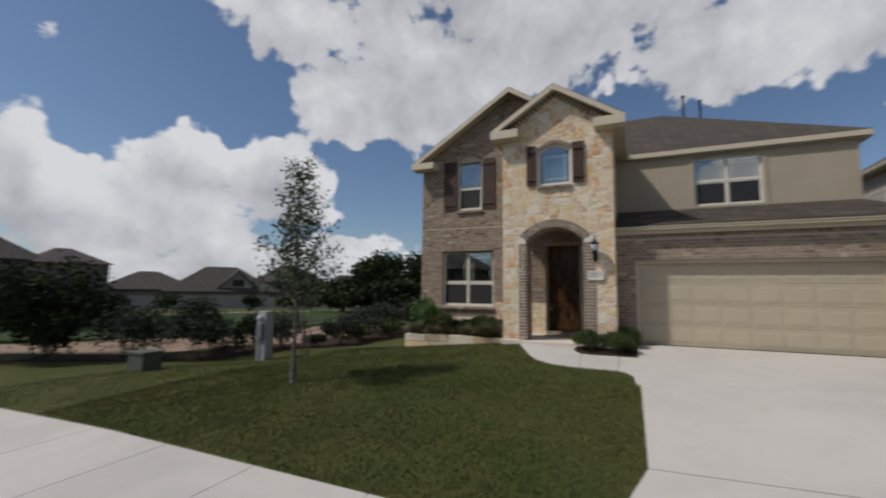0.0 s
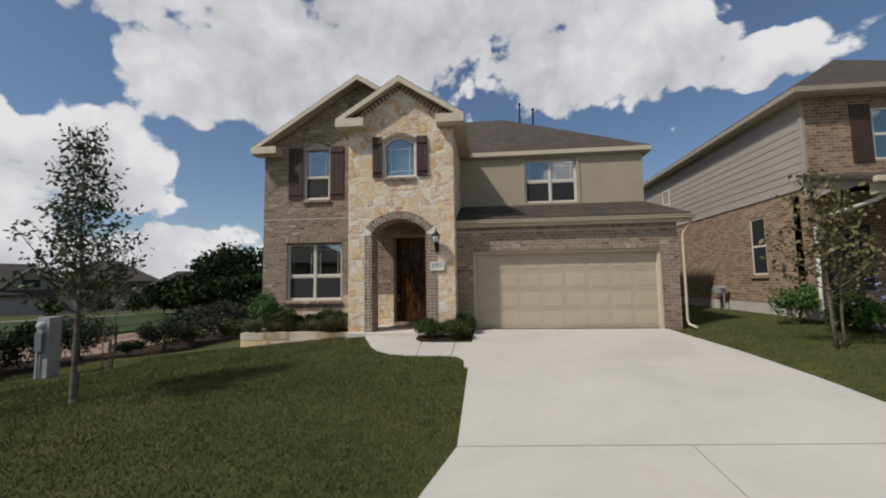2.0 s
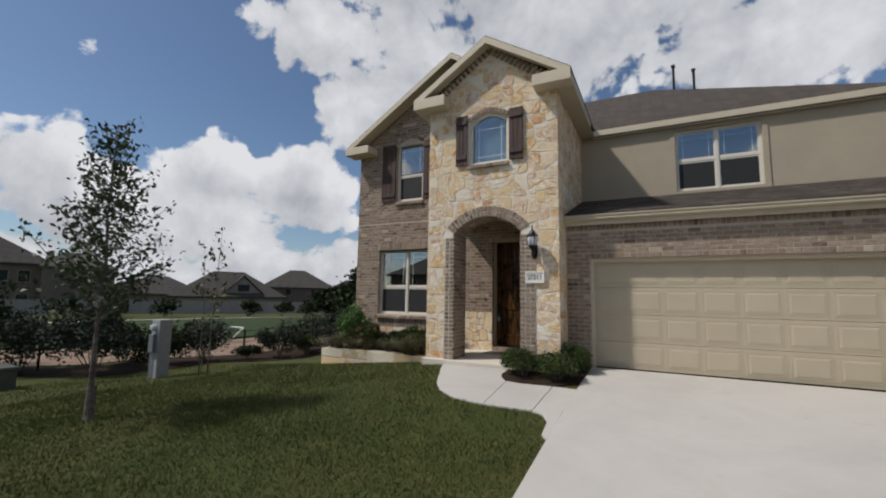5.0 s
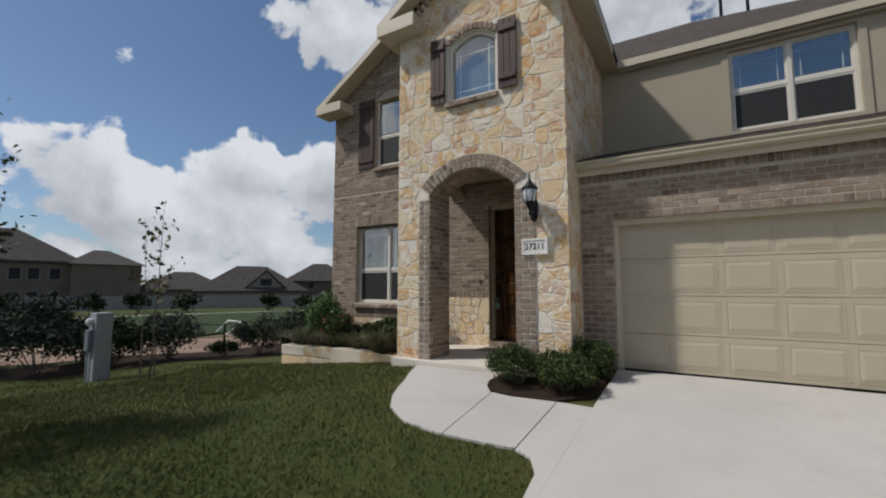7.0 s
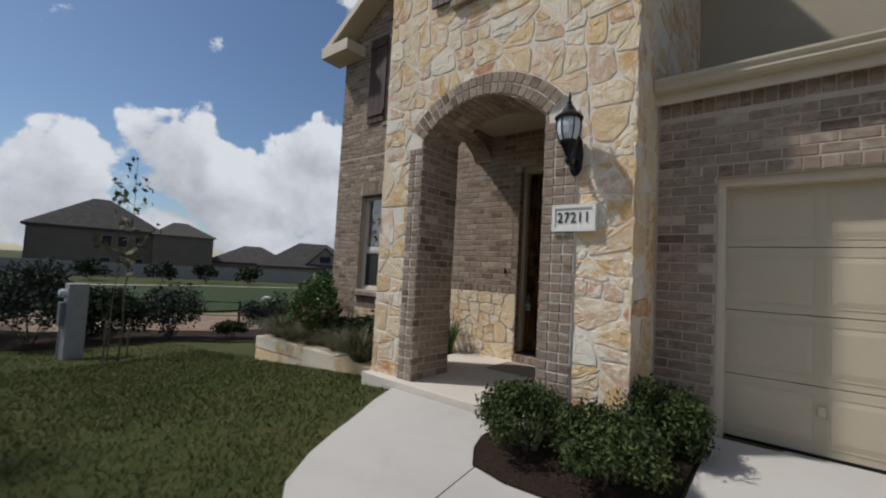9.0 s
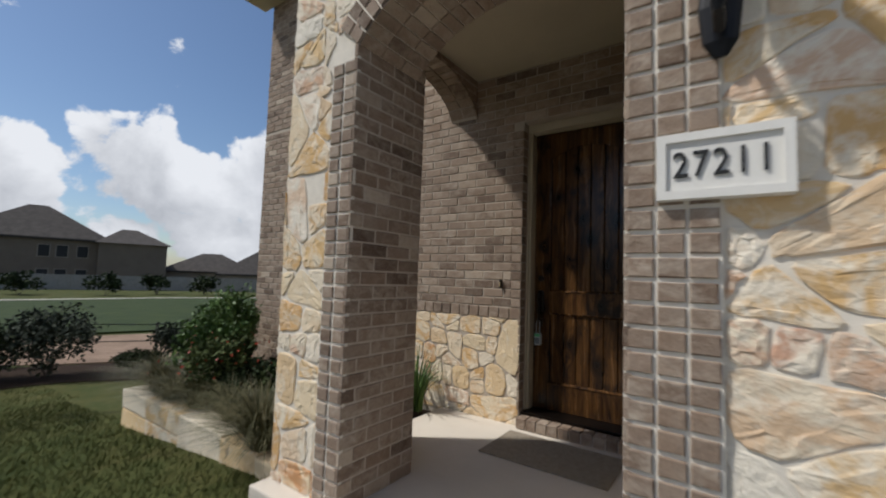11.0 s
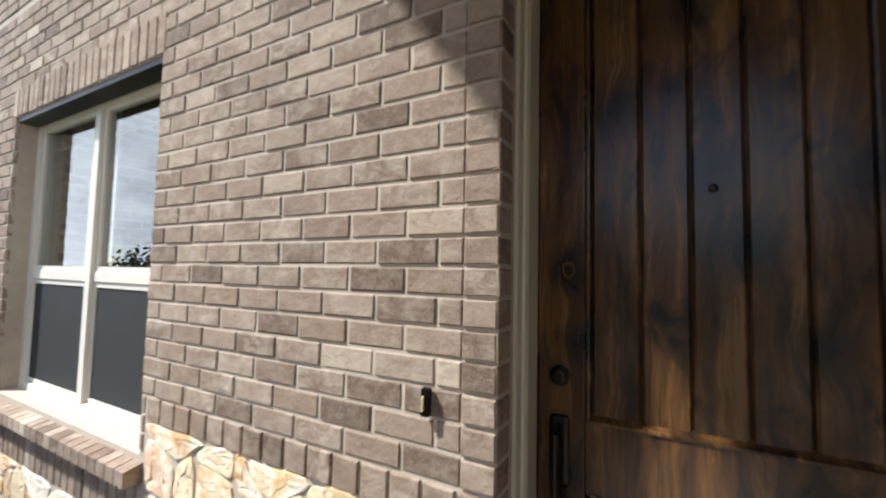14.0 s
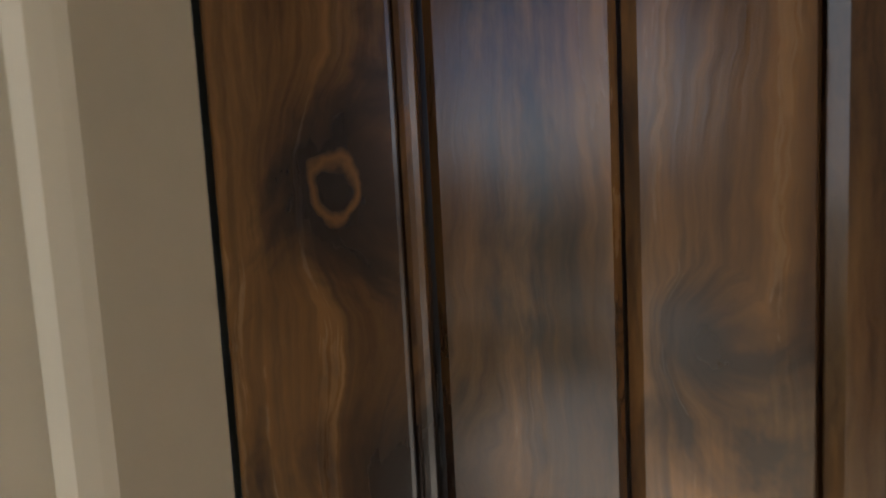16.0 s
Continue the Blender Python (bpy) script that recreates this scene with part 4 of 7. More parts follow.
prism(arch_pts(-0.004) + arch_pts(RING - 0.004)[::-1], FRONT, 0.001, 0.021, bm)
part("mortar_bed", bm, M_MORTAR_PALE, wall_tower)
part("mortar_bed", boxed(0.155, 0.1625, 0.001, 0.599, 0.003, AZ0), M_MORTAR, wall_tower)
part("mortar_bed", boxed(1.5945, 1.60, 0.001, 0.599, 0.003, AZ0), M_MORTAR, wall_tower)
nc = int((AZ0 + 0.0) / COURSE)
for i in range(nc):
    z = i * COURSE + 0.004
    for u in (0.0 - 0.04, 0.062):
        brick_obj(wall_tower, FRONT, u + 0.005, z, 0.084, COURSE - 0.016, 0.03, rng)
    for u in (1.60, 1.695, 1.79):
        brick_obj(wall_tower, FRONT, u + 0.005, z, 0.079, COURSE - 0.016, 0.03, rng)
lay(JAMB_L, free(-0.028, 0.60, []), 0.004, AZ0 + 0.2, heap, rng, wall_tower, lambda u, v: v < 2.2, depth=0.006)
BACKJ = Plane((0.16, 0.6, 0), (-1, 0, 0), (0, 1, 0))
lay(BACKJ, free(0.0, 0.63, []), 0.004, CEIL, heap, rng)
JAMB_RB = Plane((1.597, 0.0, 0), (0, 1, 0), (-1, 0, 0))
lay(JAMB_RB, free(-0.028, 0.6, []), 0.004, AZ0 + 0.2, heap, rng)
# arch ring: two rows of headers and the soffit
a_half = math.asin(AR / ARC_R)
nb = 21
for row in range(2):
    r0 = ARC_R + 0.004 + row * 0.11
    for k in range(nb):
        a0, a1 = -a_half + 2 * a_half * k / nb, -a_half + 2 * a_half * (k + 1) / nb
        g = 0.0065 / r0
        out = []
        for dep in (-0.02, 0.026, 0.03):
            c = 0.004 if dep == 0.03 else 0
            for (a, r) in ((a0 + g, r0 + c), (a1 - g, r0 + c), (a1 - g, r0 + 0.098 - c), (a0 + g, r0 + 0.098 - c)):
                out.append(tuple(FRONT(AX + r * math.sin(a), ARC_C + r * math.cos(a), dep)))
        fs = [(q + k2, q + (k2 + 1) % 4, q + 4 + (k2 + 1) % 4, q + 4 + k2) for q in (0, 4) for k2 in range(4)] + [(8, 9, 10, 11)]
        me = bpy.data.meshes.new("brick"); me.from_pydata(out, [], fs); me.materials.append(M_BRICK_ONE)
        b = new("brick", me); b.parent = wall_tower
for k in range(nb):
    a0, a1 = -a_half + 2 * a_half * k / nb + 0.004, -a_half + 2 * a_half * (k + 1) / nb - 0.004
    for j in range(3):
        y0, y1 = -0.025 + j * 0.178 + 0.004, -0.025 + (j + 1) * 0.178 - 0.004
        o = len(heap.v)
        for r in (ARC_R + 0.02, ARC_R - 0.012):
            for (a, y) in ((a0, y0), (a1, y0), (a1, y1), (a0, y1)):
                heap.v.append((AX + r * math.sin(a), y, ARC_C + r * math.cos(a)))
        heap.f += [(o, o + 1, o + 5, o + 4), (o + 1, o + 2, o + 6, o + 5), (o + 2, o + 3, o + 7, o + 6), (o + 3, o, o + 4, o + 7), (o + 4, o + 5, o + 6, o + 7)]
heap.done("bricks_of_arch", wall_tower, M_BRICK)
heap = BrickHeap()
INNER = Plane((TX0 + 0.29, 0, 0), (0, 1, 0), (1, 0, 0))


def over_side_arch(v):
    if v < 2.86:
        return []
    t = ((v - 2.86) / 0.32) ** 1.67
    if t >= 1:
        return [(0.62, WY - 0.012)]
    s = math.asin(min(1, t)) / math.pi
    return [(0.62, 0.6 + 1.285 * s), (0.6 + 1.285 * (1 - s), WY - 0.012)]


lay(INNER, over_side_arch, 2.86, CEIL, heap, rng)
for k in range(16):
    s0, s1 = (k + 0.06) / 16, (k + 0.94) / 16
    q = [(0.6 + 1.285 * s, 2.86 + 0.32 * math.sin(math.pi * s) ** 0.6) for s in (s0, s1)]
    for x0, x1 in ((TX0 + 0.002, TX0 + 0.14), (TX0 + 0.15, TX0 + 0.30)):
        o = len(heap.v)
        for dz in (0.02, -0.014):
            heap.v += [(x0, q[0][0], q[0][1] + dz), (x1, q[0][0], q[0][1] + dz), (x1, q[1][0], q[1][1] + dz), (x0, q[1][0], q[1][1] + dz)]
        heap.f += [(o, o + 1, o + 5, o + 4), (o + 1, o + 2, o + 6, o + 5), (o + 2, o + 3, o + 7, o + 6), (o + 3, o, o + 4, o + 7), (o + 4, o + 5, o + 6, o + 7)]
heap.done("bricks_of_side_arch", wall_porch_side, M_BRICK)


def trim_tower(poly):
    """Keep stones clear of the brick jambs and of the tower window."""
    cu, cv = sum(p[0] for p in poly) / len(poly), sum(p[1] for p in poly) / len(poly)
    lo, hi = -0.055, 1.885
    if cv < AZ0 + 0.05 and min(p[0] for p in poly) < hi and max(p[0] for p in poly) > lo:
        return clip(poly, 1, 0, lo) if cu < AX else clip(poly, -1, 0, -hi)
    if all(math.hypot(u - AX, v - ARC_C) < ARC_R + RING + 0.02 for u, v in poly):
        return []
    a0, a1, b0, b1 = WM[0] - 0.05, WM[1] + 0.05, WM[2] - 0.10, 5.20
    if max(p[0] for p in poly) > a0 and min(p[0] for p in poly) < a1 and max(p[1] for p in poly) > b0 and min(p[1] for p in poly) < b1:
        gaps = [(a0 - cu, (1, 0, a0)), (cu - a1, (-1, 0, -a1)), (b0 - cv, (0, 1, b0)), (cv - b1, (0, -1, -b1))]
        return clip(poly, *max(gaps)[1])
    return poly


def push_tower(u, v):
    d = math.hypot(u - AX, v - ARC_C)
    if v >= AZ0 - 0.3 and d < ARC_R + RING and -0.06 < u < 1.91:
        k = (ARC_R + RING) / max(d, 1e-6)
        return AX + (u - AX) * k, ARC_C + (v - ARC_C) * k
    return u, v


slope_t = (PEAK - TOP) / (0.93 - TX0)
L = math.hypot(1, slope_t)
GABLE_T = [(-slope_t / L, 1 / L, (TOP - 0.12 - slope_t * TX0) / L), (slope_t / L, 1 / L, (TOP - 0.12 + slope_t * TX1) / L)]
stones(wall_tower, FRONT, (TX0 + 0.0, TX1 + 0.02, 0.0, PEAK), 0.265, 0.20, rng, GABLE_T, push_tower, trim_tower)
stones(wall_tower_side, SIDE, (-0.02, 2.94, -0.1, 5.55), 0.28, 0.225, rng)
stones(wall_wing, WING, (-1.28, 0.325, -0.02, 0.925), 0.25, 0.21, rng)
stones(wall_wing, WING, (1.365, 1.585, 0.0, 0.925), 0.24, 0.24, rng)
stones(wall_wing, WING, (-3.14, -1.3, -0.5, 0.43), 0.26, 0.21, rng, single=False)
stones(wall_porch_right, PORCH_R, (0.23, 1.52, 0.0, 0.925), 0.30, 0.25, rng)
stones(wall_porch_side, LS, (0.0, 0.6, -0.3, 2.6), 0.3, 0.25, rng, single=False)
stones(wall_porch_side, LS, (0.0, 1.885, 3.2, 5.5), 0.3, 0.25, rng, single=False)


# ---- roofs and eaves ----
def roof_slab(bm, pts, t=0.09):
    """A sloping sheet from its upper corners pts, t thick."""
    a = [bm.verts.new(p) for p in pts]
    b = [bm.verts.new((p[0], p[1], p[2] - t)) for p in pts]
    bm.faces.new(a), bm.faces.new(b[::-1])
    for i in range(len(pts)):
        j = (i + 1) % len(pts)
        bm.faces.new((a[i], b[i], b[j], a[j]))


roof = tagged(empty("roof", (0, 5, 5.5)), "brown-grey composition shingle roof with tan fascia", "roof", kind="structure")


def under(ob, parent):
    ob.parent = parent
    ob.matrix_parent_inverse = parent.matrix_basis.inverted()
    return ob


def rpart(name, bm, mat, label=""):
    return under(obj(name, bm, mat, None, label), roof)


EY, RY, P2 = 2.81, 6.75, 0.662
EZ = 5.50
RZ = EZ + P2 * (RY - EY)
bm = bmesh.new()
roof_slab(bm, [(2.0, EY, EZ), (8.4, EY, EZ), (4.03, RY, RZ), (-0.5, RY, RZ), (-0.5, 3.2, EZ + P2 * (3.2 - EY))])
roof_slab(bm, [(8.4, EY, EZ), (8.4, 11.2, EZ), (4.03, RY, RZ)])
roof_slab(bm, [(8.4, 11.2, EZ), (-4.2, 11.2, EZ), (-0.5, RY, RZ), (4.03, RY, RZ)])
rpart("main_roof", bm, M_SHINGLE)
gz = lambda x: GP + 0.02 - GS * abs(x - GX)
bm = bmesh.new()
roof_slab(bm, [(-4.13, 1.45, gz(-4.13)), (GX, 1.45, gz(GX)), (GX, RY, gz(GX)), (-4.13, 11.2, gz(-4.13))], 0.07)
roof_slab(bm, [(GX, 1.45, gz(GX)), (2.6, 1.45, gz(2.6)), (2.6, 4.5, gz(2.6)), (GX, RY + 0.4, gz(GX))], 0.07)
rpart("wing_roof", bm, M_SHINGLE)
TPK, TSL = 6.70, 0.635
tz = lambda x: TPK - TSL * abs(x - 0.95)
TE0, TE1 = -0.74, 2.66
bm = bmesh.new()
roof_slab(bm, [(TE0, -0.3, tz(TE0)), (0.95, -0.3, tz(0.95)), (0.95, 4.6, tz(0.95)), (TE0, 2.4, tz(TE0))], 0.07)
roof_slab(bm, [(0.95, -0.3, tz(0.95)), (TE1, -0.3, tz(TE1)), (TE1, 3.2, tz(TE1)), (0.95, 4.6, tz(0.95))], 0.07)
rpart("tower_roof", bm, M_SHINGLE)


def rake(x0, x1, zf, y0, y1, drop=0.145, top=0.0):
    """A sloped board under a gable's edge, from x0 to x1."""
    bm = bmesh.new()
    P = [(x0, zf(x0) - 0.02 + top), (x1, zf(x1) - 0.02 + top), (x1, zf(x1) - 0.02 - drop), (x0, zf(x0) - 0.02 - drop)]
    return prism(P, lambda u, v, d: (u, d, v), y0, y1, bm)


for x0, x1, zf, y in ((-4.13, GX, gz, 1.44), (GX, 2.55, gz, 1.44), (TE0, 0.95, tz, -0.31), (0.95, TE1, tz, -0.31)):
    rpart("rake_board", rake(x0, x1, zf, y, y + 0.035), M_FASCIA)
    rpart("rake_soffit", rake(x0, x1, lambda x: zf(x) - 0.075, y + 0.037, WY - 0.002 if y > 1 else -0.04, 0.02), M_TRIM)
# returned eaves and level fascias
rpart("eave_return", boxed(TE0, 0.02, -0.325, 0.0, tz(TE0) - 0.25, tz(TE0) - 0.02, bevel=0.01), M_FASCIA)
rpart("eave_return", boxed(1.93, TE1, -0.325, 0.0, tz(TE1) - 0.25, tz(TE1) - 0.02, bevel=0.01), M_FASCIA)
rpart("eave_return", boxed(-4.13, -3.3, 1.42, WY, gz(-4.13) - 0.22, gz(-4.13) - 0.0, bevel=0.01), M_FASCIA)
rpart("eave_side", boxed(TX1, TE1, 0.002, 2.94, tz(TE1) - 0.25, tz(TE1) - 0.22), M_TRIM)
rpart("eave_side_board", boxed(TE1 - 0.03, TE1, 0.002, 2.36, tz(TE1) - 0.22, tz(TE1) - 0.03), M_FASCIA)
rpart("eave_side_board", boxed(TE0, TE0 + 0.03, 0.002, 1.4, tz(TE0) - 0.22, tz(TE0) - 0.03), M_FASCIA)
rpart("eave_side", boxed(TE0, TX0, 0.002, 1.44, tz(TE0) - 0.25, tz(TE0) - 0.22), M_TRIM)
rpart("fascia", boxed(TE1 + 0.002, 8.4, EY - 0.02, EY + 0.02, EZ - 0.16, EZ - 0.015, bevel=0.006), M_FASCIA)
rpart("fascia", boxed(8.36, 8.4, EY + 0.022, 11.2, EZ - 0.19, EZ - 0.01), M_FASCIA)
rpart("soffit", boxed(TE1 + 0.002, 8.36, EY + 0.022, 2.94, EZ - 0.2, EZ - 0.18), M_TRIM)
rpart("soffit", boxed(8.15, 8.36, 2.942, 11.0, EZ - 0.2, EZ - 0.18), M_TRIM)
# shed roof over the garage
SY, SZ, SZ1 = 0.56, 2.965, 3.72
bm = bmesh.new()
roof_slab(bm, [(TX1 + 0.01, SY, SZ), (8.42, SY, SZ), (8.152, 2.93, SZ1), (TX1 + 0.01, 2.93, SZ1)], 0.05)
roof_slab(bm, [(8.42, SY, SZ), (8.42, 11, SZ), (8.152, 11, SZ1), (8.152, 2.93, SZ1)], 0.05)
rpart("garage_roof", bm, M_SHINGLE)
rows = bmesh.new()
for k in range(1, 16):  # lapped shingle courses
    f0, f1 = k / 16, (k + 0.94) / 16
    y0, z0, y1, z1 = SY + f0 * 2.37, SZ + f0 * (SZ1 - SZ), SY + f1 * 2.37, SZ + f1 * (SZ1 - SZ)
    u = TX1 + 0.02
    while u < 8.3 - 0.27 * f0 - 0.2:
        w = rng.choice((0.16, 0.22, 0.3))
        e = min(u + w, 8.40 - 0.27 * f0)
        t = rng.uniform(0.005, 0.011)
        q = [(u, y0, z0 + t), (e - 0.004, y0, z0 + t), (e - 0.004, y1, z1 + 0.002), (u, y1, z1 + 0.002)]
        vs = [rows.verts.new(p) for p in q] + [rows.verts.new((p[0], p[1], p[2] - 0.012)) for p in q[:2]]
        rows.faces.new(vs[:4]), rows.faces.new((vs[4], vs[5], vs[1], vs[0]))
        u = e
sh = rpart("shingle_courses", rows, M_SHINGLE)
sh["kind"] = "stuff"
bm = bmesh.new()
prof = [(0.0, 0.0), (-0.085, 0.0), (-0.11, 0.025), (-0.10, 0.055), (-0.125, 0.08), (-0.125, 0.10), (-0.112, 0.10), (-0.112, 0.085), (-0.0, 0.085)]
prism([(SY + a, 2.805 + b) for a, b in prof], lambda u, v, d: (d, u, v), TX1 + 0.02, 8.46, bm)
gutter = rpart("gutter", bm, M_TRIM, "tan seamless metal gutter")
rpart("fascia", boxed(TX1 + 0.01, 8.42, SY + 0.003, SY + 0.03, 2.72, 2.905), M_FASCIA)
rpart("soffit", boxed(TX1 + 0.01, 8.42, SY + 0.032, 0.68, 2.86, 2.88), M_TRIM)
bm = bmesh.new()
tube(bm, [(8.36, 0.53, 2.80), (8.36, 0.54, 2.70), (8.20, 0.6, 2.45), (8.20, 0.63, 2.3), (8.20, 0.63, 0.2), (8.21, 0.58, 0.1), (8.3, 0.35, 0.04)], 0.032, 8)
downspout = tagged(obj("downspout", bm, M_FASCIA), "pale metal downspout at the garage corner", "downspout", kind="structure")
for x, z in ((4.66, 8.55), (5.2, 8.3)):
    bm = bmesh.new()
    lathe(bm, [(0.036, -0.9), (0.036, 0.0), (0.06, 0.01), (0.06, 0.08), (0.035, 0.1)], (x, 6.4, z), 12)
    tagged(obj("roof_vent", bm, M_IRON), "dark capped metal flue pipe on the roof", "roof vent", kind="structure")
FL = mottled("flashing_line", [(0.3, (0.10, 0.085, 0.07)), (0.7, (0.16, 0.13, 0.11))], 4)


# ---- windows ----
def arch_top(x0, x1, z, rise, n=12):
    return [(x0 + (x1 - x0) * k / n, z + rise * math.sin(math.pi * k / n)) for k in range(n + 1)]


def ring_prism(bm, outer, inner, to3, d0, d1):
    """The band between two outlines of equal count."""
    A = [[bm.verts.new(to3(u, v, d)) for u, v in o] for o in (outer, inner) for d in (d0, d1)]
    n = len(outer)
    for i in range(n):
        j = (i + 1) % n
        oa, ob_, ia, ib = A
        bm.faces.new((oa[i], oa[j], ia[j], ia[i])), bm.faces.new((ob_[i], ib[i], ib[j], ob_[j]))
        bm.faces.new((oa[i], ob_[i], ob_[j], oa[j])), bm.faces.new((ia[i], ia[j], ib[j], ib[i]))
    return bm


def window(name, y, x0, x1, z0, z1, lights=1, rise=0.0, hung=True, label="", grid=True, low=0.5):
    """A vinyl window in a wall facing -y; y is its outer face."""
    top = empty(name, ((x0 + x1) / 2, y, z0))
    tagged(top, label, "window", kind="structure")
    to3 = lambda u, v, d: Vector((u, y + d, v))
    outline = lambda g: [(x0 + g, z0 + g), (x1 - g, z0 + g)] + (list(reversed(arch_top(x0 + g, x1 - g, z1 - g, rise))) if rise else [(x1 - g, z1 - g), (x0 + g, z1 - g)])
    add = lambda nm, b, m, lb="": under(obj(nm, b, m, None, lb), top)
    add("window_frame", ring_prism(bmesh.new(), outline(0.0), outline(0.045), to3, 0.0, 0.07), M_VINYL)
    w = (x1 - x0) / lights
    zm = z0 + (z1 - z0) * low
    for k in range(lights):
        a, b = x0 + k * w, x0 + (k + 1) * w
        a += 0.045 if k == 0 else 0.03
        b -= 0.045 if k == lights - 1 else 0.03
        if k:
            add("mullion", boxed(a - 0.06, a, y - 0.004, y + 0.07, z0 + 0.046, z1 - 0.046), M_VINYL)
        zt = z1 - 0.046
        if hung:
            add("meeting_rail", boxed(a + 0.001, b - 0.001, y + 0.012, y + 0.06, zm - 0.03, zm + 0.03, bevel=0.006), M_VINYL)
            for zz0, zz1, yy in ((z0 + 0.046, zm - 0.031, y + 0.02), (zm + 0.031, zt, y + 0.02)):
                if rise and zz1 == zt:
                    continue
                o = [(a, zz0), (b, zz0), (b, zz1), (a, zz1)]
                i_ = [(a + 0.028, zz0 + 0.028), (b - 0.028, zz0 + 0.028), (b - 0.028, zz1 - 0.028), (a + 0.028, zz1 - 0.028)]
                add("sash", ring_prism(bmesh.new(), o, i_, to3, yy - y, yy - y + 0.035), M_VINYL)
            p = obj("pane", boxed(a + 0.029, b - 0.029, y + 0.036, y + 0.041, z0 + 0.075, zm - 0.06), M_GLASS)
            p.visible_shadow = False
            under(p, top)
            under(obj("screen", boxed(a + 0.0285, b - 0.0285, y + 0.026, y + 0.0285, z0 + 0.0745, zm - 0.0595), M_SCREEN, None, "dark insect screen"), top)
            lo = zm + 0.06
        else:
            lo = z0 + 0.05
        up = [(a + 0.029, lo), (b - 0.029, lo)] + (list(reversed(arch_top(a + 0.029, b - 0.029, z1 - 0.05, rise * 0.95))) if rise else [(b - 0.029, zt - 0.03), (a + 0.029, zt - 0.03)])
        p = obj("pane", prism(up, to3, 0.036, 0.041), M_GLASS)
        p.visible_shadow = False
        under(p, top)
        if grid:  # prairie grid between the panes
            for g in (a + 0.12, b - 0.12):
                add("muntin", boxed(g - 0.007, g + 0.007, y + 0.043, y + 0.05, lo, zt - (0.02 if rise else 0.03)), M_VINYL)
            add("muntin", boxed(a + 0.03, b - 0.03, y + 0.0435, y + 0.0495, zt - 0.17 + rise * 0.4, zt - 0.156 + rise * 0.4), M_VINYL)
            if not hung:
                add("muntin", boxed(a + 0.03, b - 0.03, y + 0.0435, y + 0.0495, lo + 0.11, lo + 0.124), M_VINYL)
        under(obj("blind", boxed(a + 0.02, b - 0.02, y + 0.12, y + 0.128, lo - 0.02, zt + rise), M_BLIND, None, "grey-green lowered blind"), top) if not hung else None
    return top


window("window_1", WY + 0.11, *W1, lights=2, low=0.42, label="tan vinyl twin sash window with prairie grids")
window("window_2", WY + 0.075, W2[0], W2[1], W2[2], W2[3] - 0.18, rise=0.17, low=0.46, label="tan vinyl arched sash window between shutters")
window("window_3", 0.06, WM[0], WM[1], WM[2], WM[3], rise=0.165, hung=False, label="arched fixed window with a prairie grid in the stone tower")
window("window_4", 3.0, *WR, lights=2, label="tan vinyl twin sash window in the stucco wall")
# steel lintel strip; its near-black also paints in the shade under the head
tagged(obj("lintel", boxed(W1[0] + 0.002, W1[1] - 0.002, WY + 0.004, WY + 0.108, W1[3] - 0.03, W1[3] - 0.002), M_IRON), "near-black steel lintel strip with the window head's shade in its colour", "lintel", kind="structure")
# stucco band round the window over the garage
bm = ring_prism(bmesh.new(), [(WR[0] - 0.1, WR[2] - 0.12), (WR[1] + 0.1, WR[2] - 0.12), (WR[1] + 0.1, WR[3] + 0.03), (WR[0] - 0.1, WR[3] + 0.03)], [(WR[0], WR[2]), (WR[1], WR[2]), (WR[1], WR[3]), (WR[0], WR[3])], lambda u, v, d: Vector((u, d, v)), 2.915, 2.938)
tagged(obj("trim", bm, M_STUCCO), "raised stucco band round the window", "trim", kind="structure")


def sill(u0, u1, z, y, name="window_sill"):
    top = tagged(empty(name, ((u0 + u1) / 2, y, z)), "sloped brick rowlock window sill", "sill", kind="structure")
    n = round((u1 - u0) / 0.0815)
    s = (u1 - u0) / n
    for k in range(n):
        bm = bmesh.new()
        prism([(y - 0.075, z - 0.085), (y + 0.11, z - 0.085), (y + 0.11, z + 0.02), (y - 0.075, z - 0.02)], lambda u, v, d: (d, u, v), u0 + k * s + 0.004, u0 + (k + 1) * s - 0.004, bm)
        under(obj("brick", bm, M_BRICK_ONE), top)
    under(obj("mortar_bed", boxed(u0 + 0.006, u1 - 0.006, y - 0.065, y + 0.1, z - 0.08, z - 0.028), M_MORTAR), top)


sill(W1[0] - 0.04, W1[1] + 0.04, W1[2] - 0.022, WY)
sill(W2[0] - 0.03, W2[1] + 0.03, W2[2] - 0.022, WY)
sill(WM[0] - 0.03, WM[1] + 0.03, WM[2] - 0.022, 0.0)
for k in range(11):
    f = (k + 0.5) / 11
    u = WM[0] - 0.03 + f * (WM[1] - WM[0] + 0.06)
    brick_obj(wall_tower, FRONT, u - 0.036, WM[3] + 0.165 * math.sin(math.pi * f) + 0.012, 0.072, 0.1, 0.028, rng)


def shutter(x0, x1, z0, z1, y, label):
    top = tagged(empty("shutter", ((x0 + x1) / 2, y, z0)), label, "shutter", "shutters beside the arched windows")
    n = 3
    w = (x1 - x0) / n
    for k in range(n):
        under(obj("board", boxed(x0 + k * w + 0.003, x0 + (k + 1) * w - 0.003, y - 0.03, y - 0.003, z0, z1, bevel=0.004), M_SHUTTER), top)
    for z in (z0 + 0.13, z1 - 0.2):
        under(obj("batten", boxed(x0 + 0.01, x1 - 0.01, y - 0.055, y - 0.0305, z, z + 0.085, bevel=0.005), M_SHUTTER), top)
    return top


shutter(-3.08, -2.62, 3.95, 5.62, WY - 0.012, "dark brown board-and-batten shutter on the brick wall")
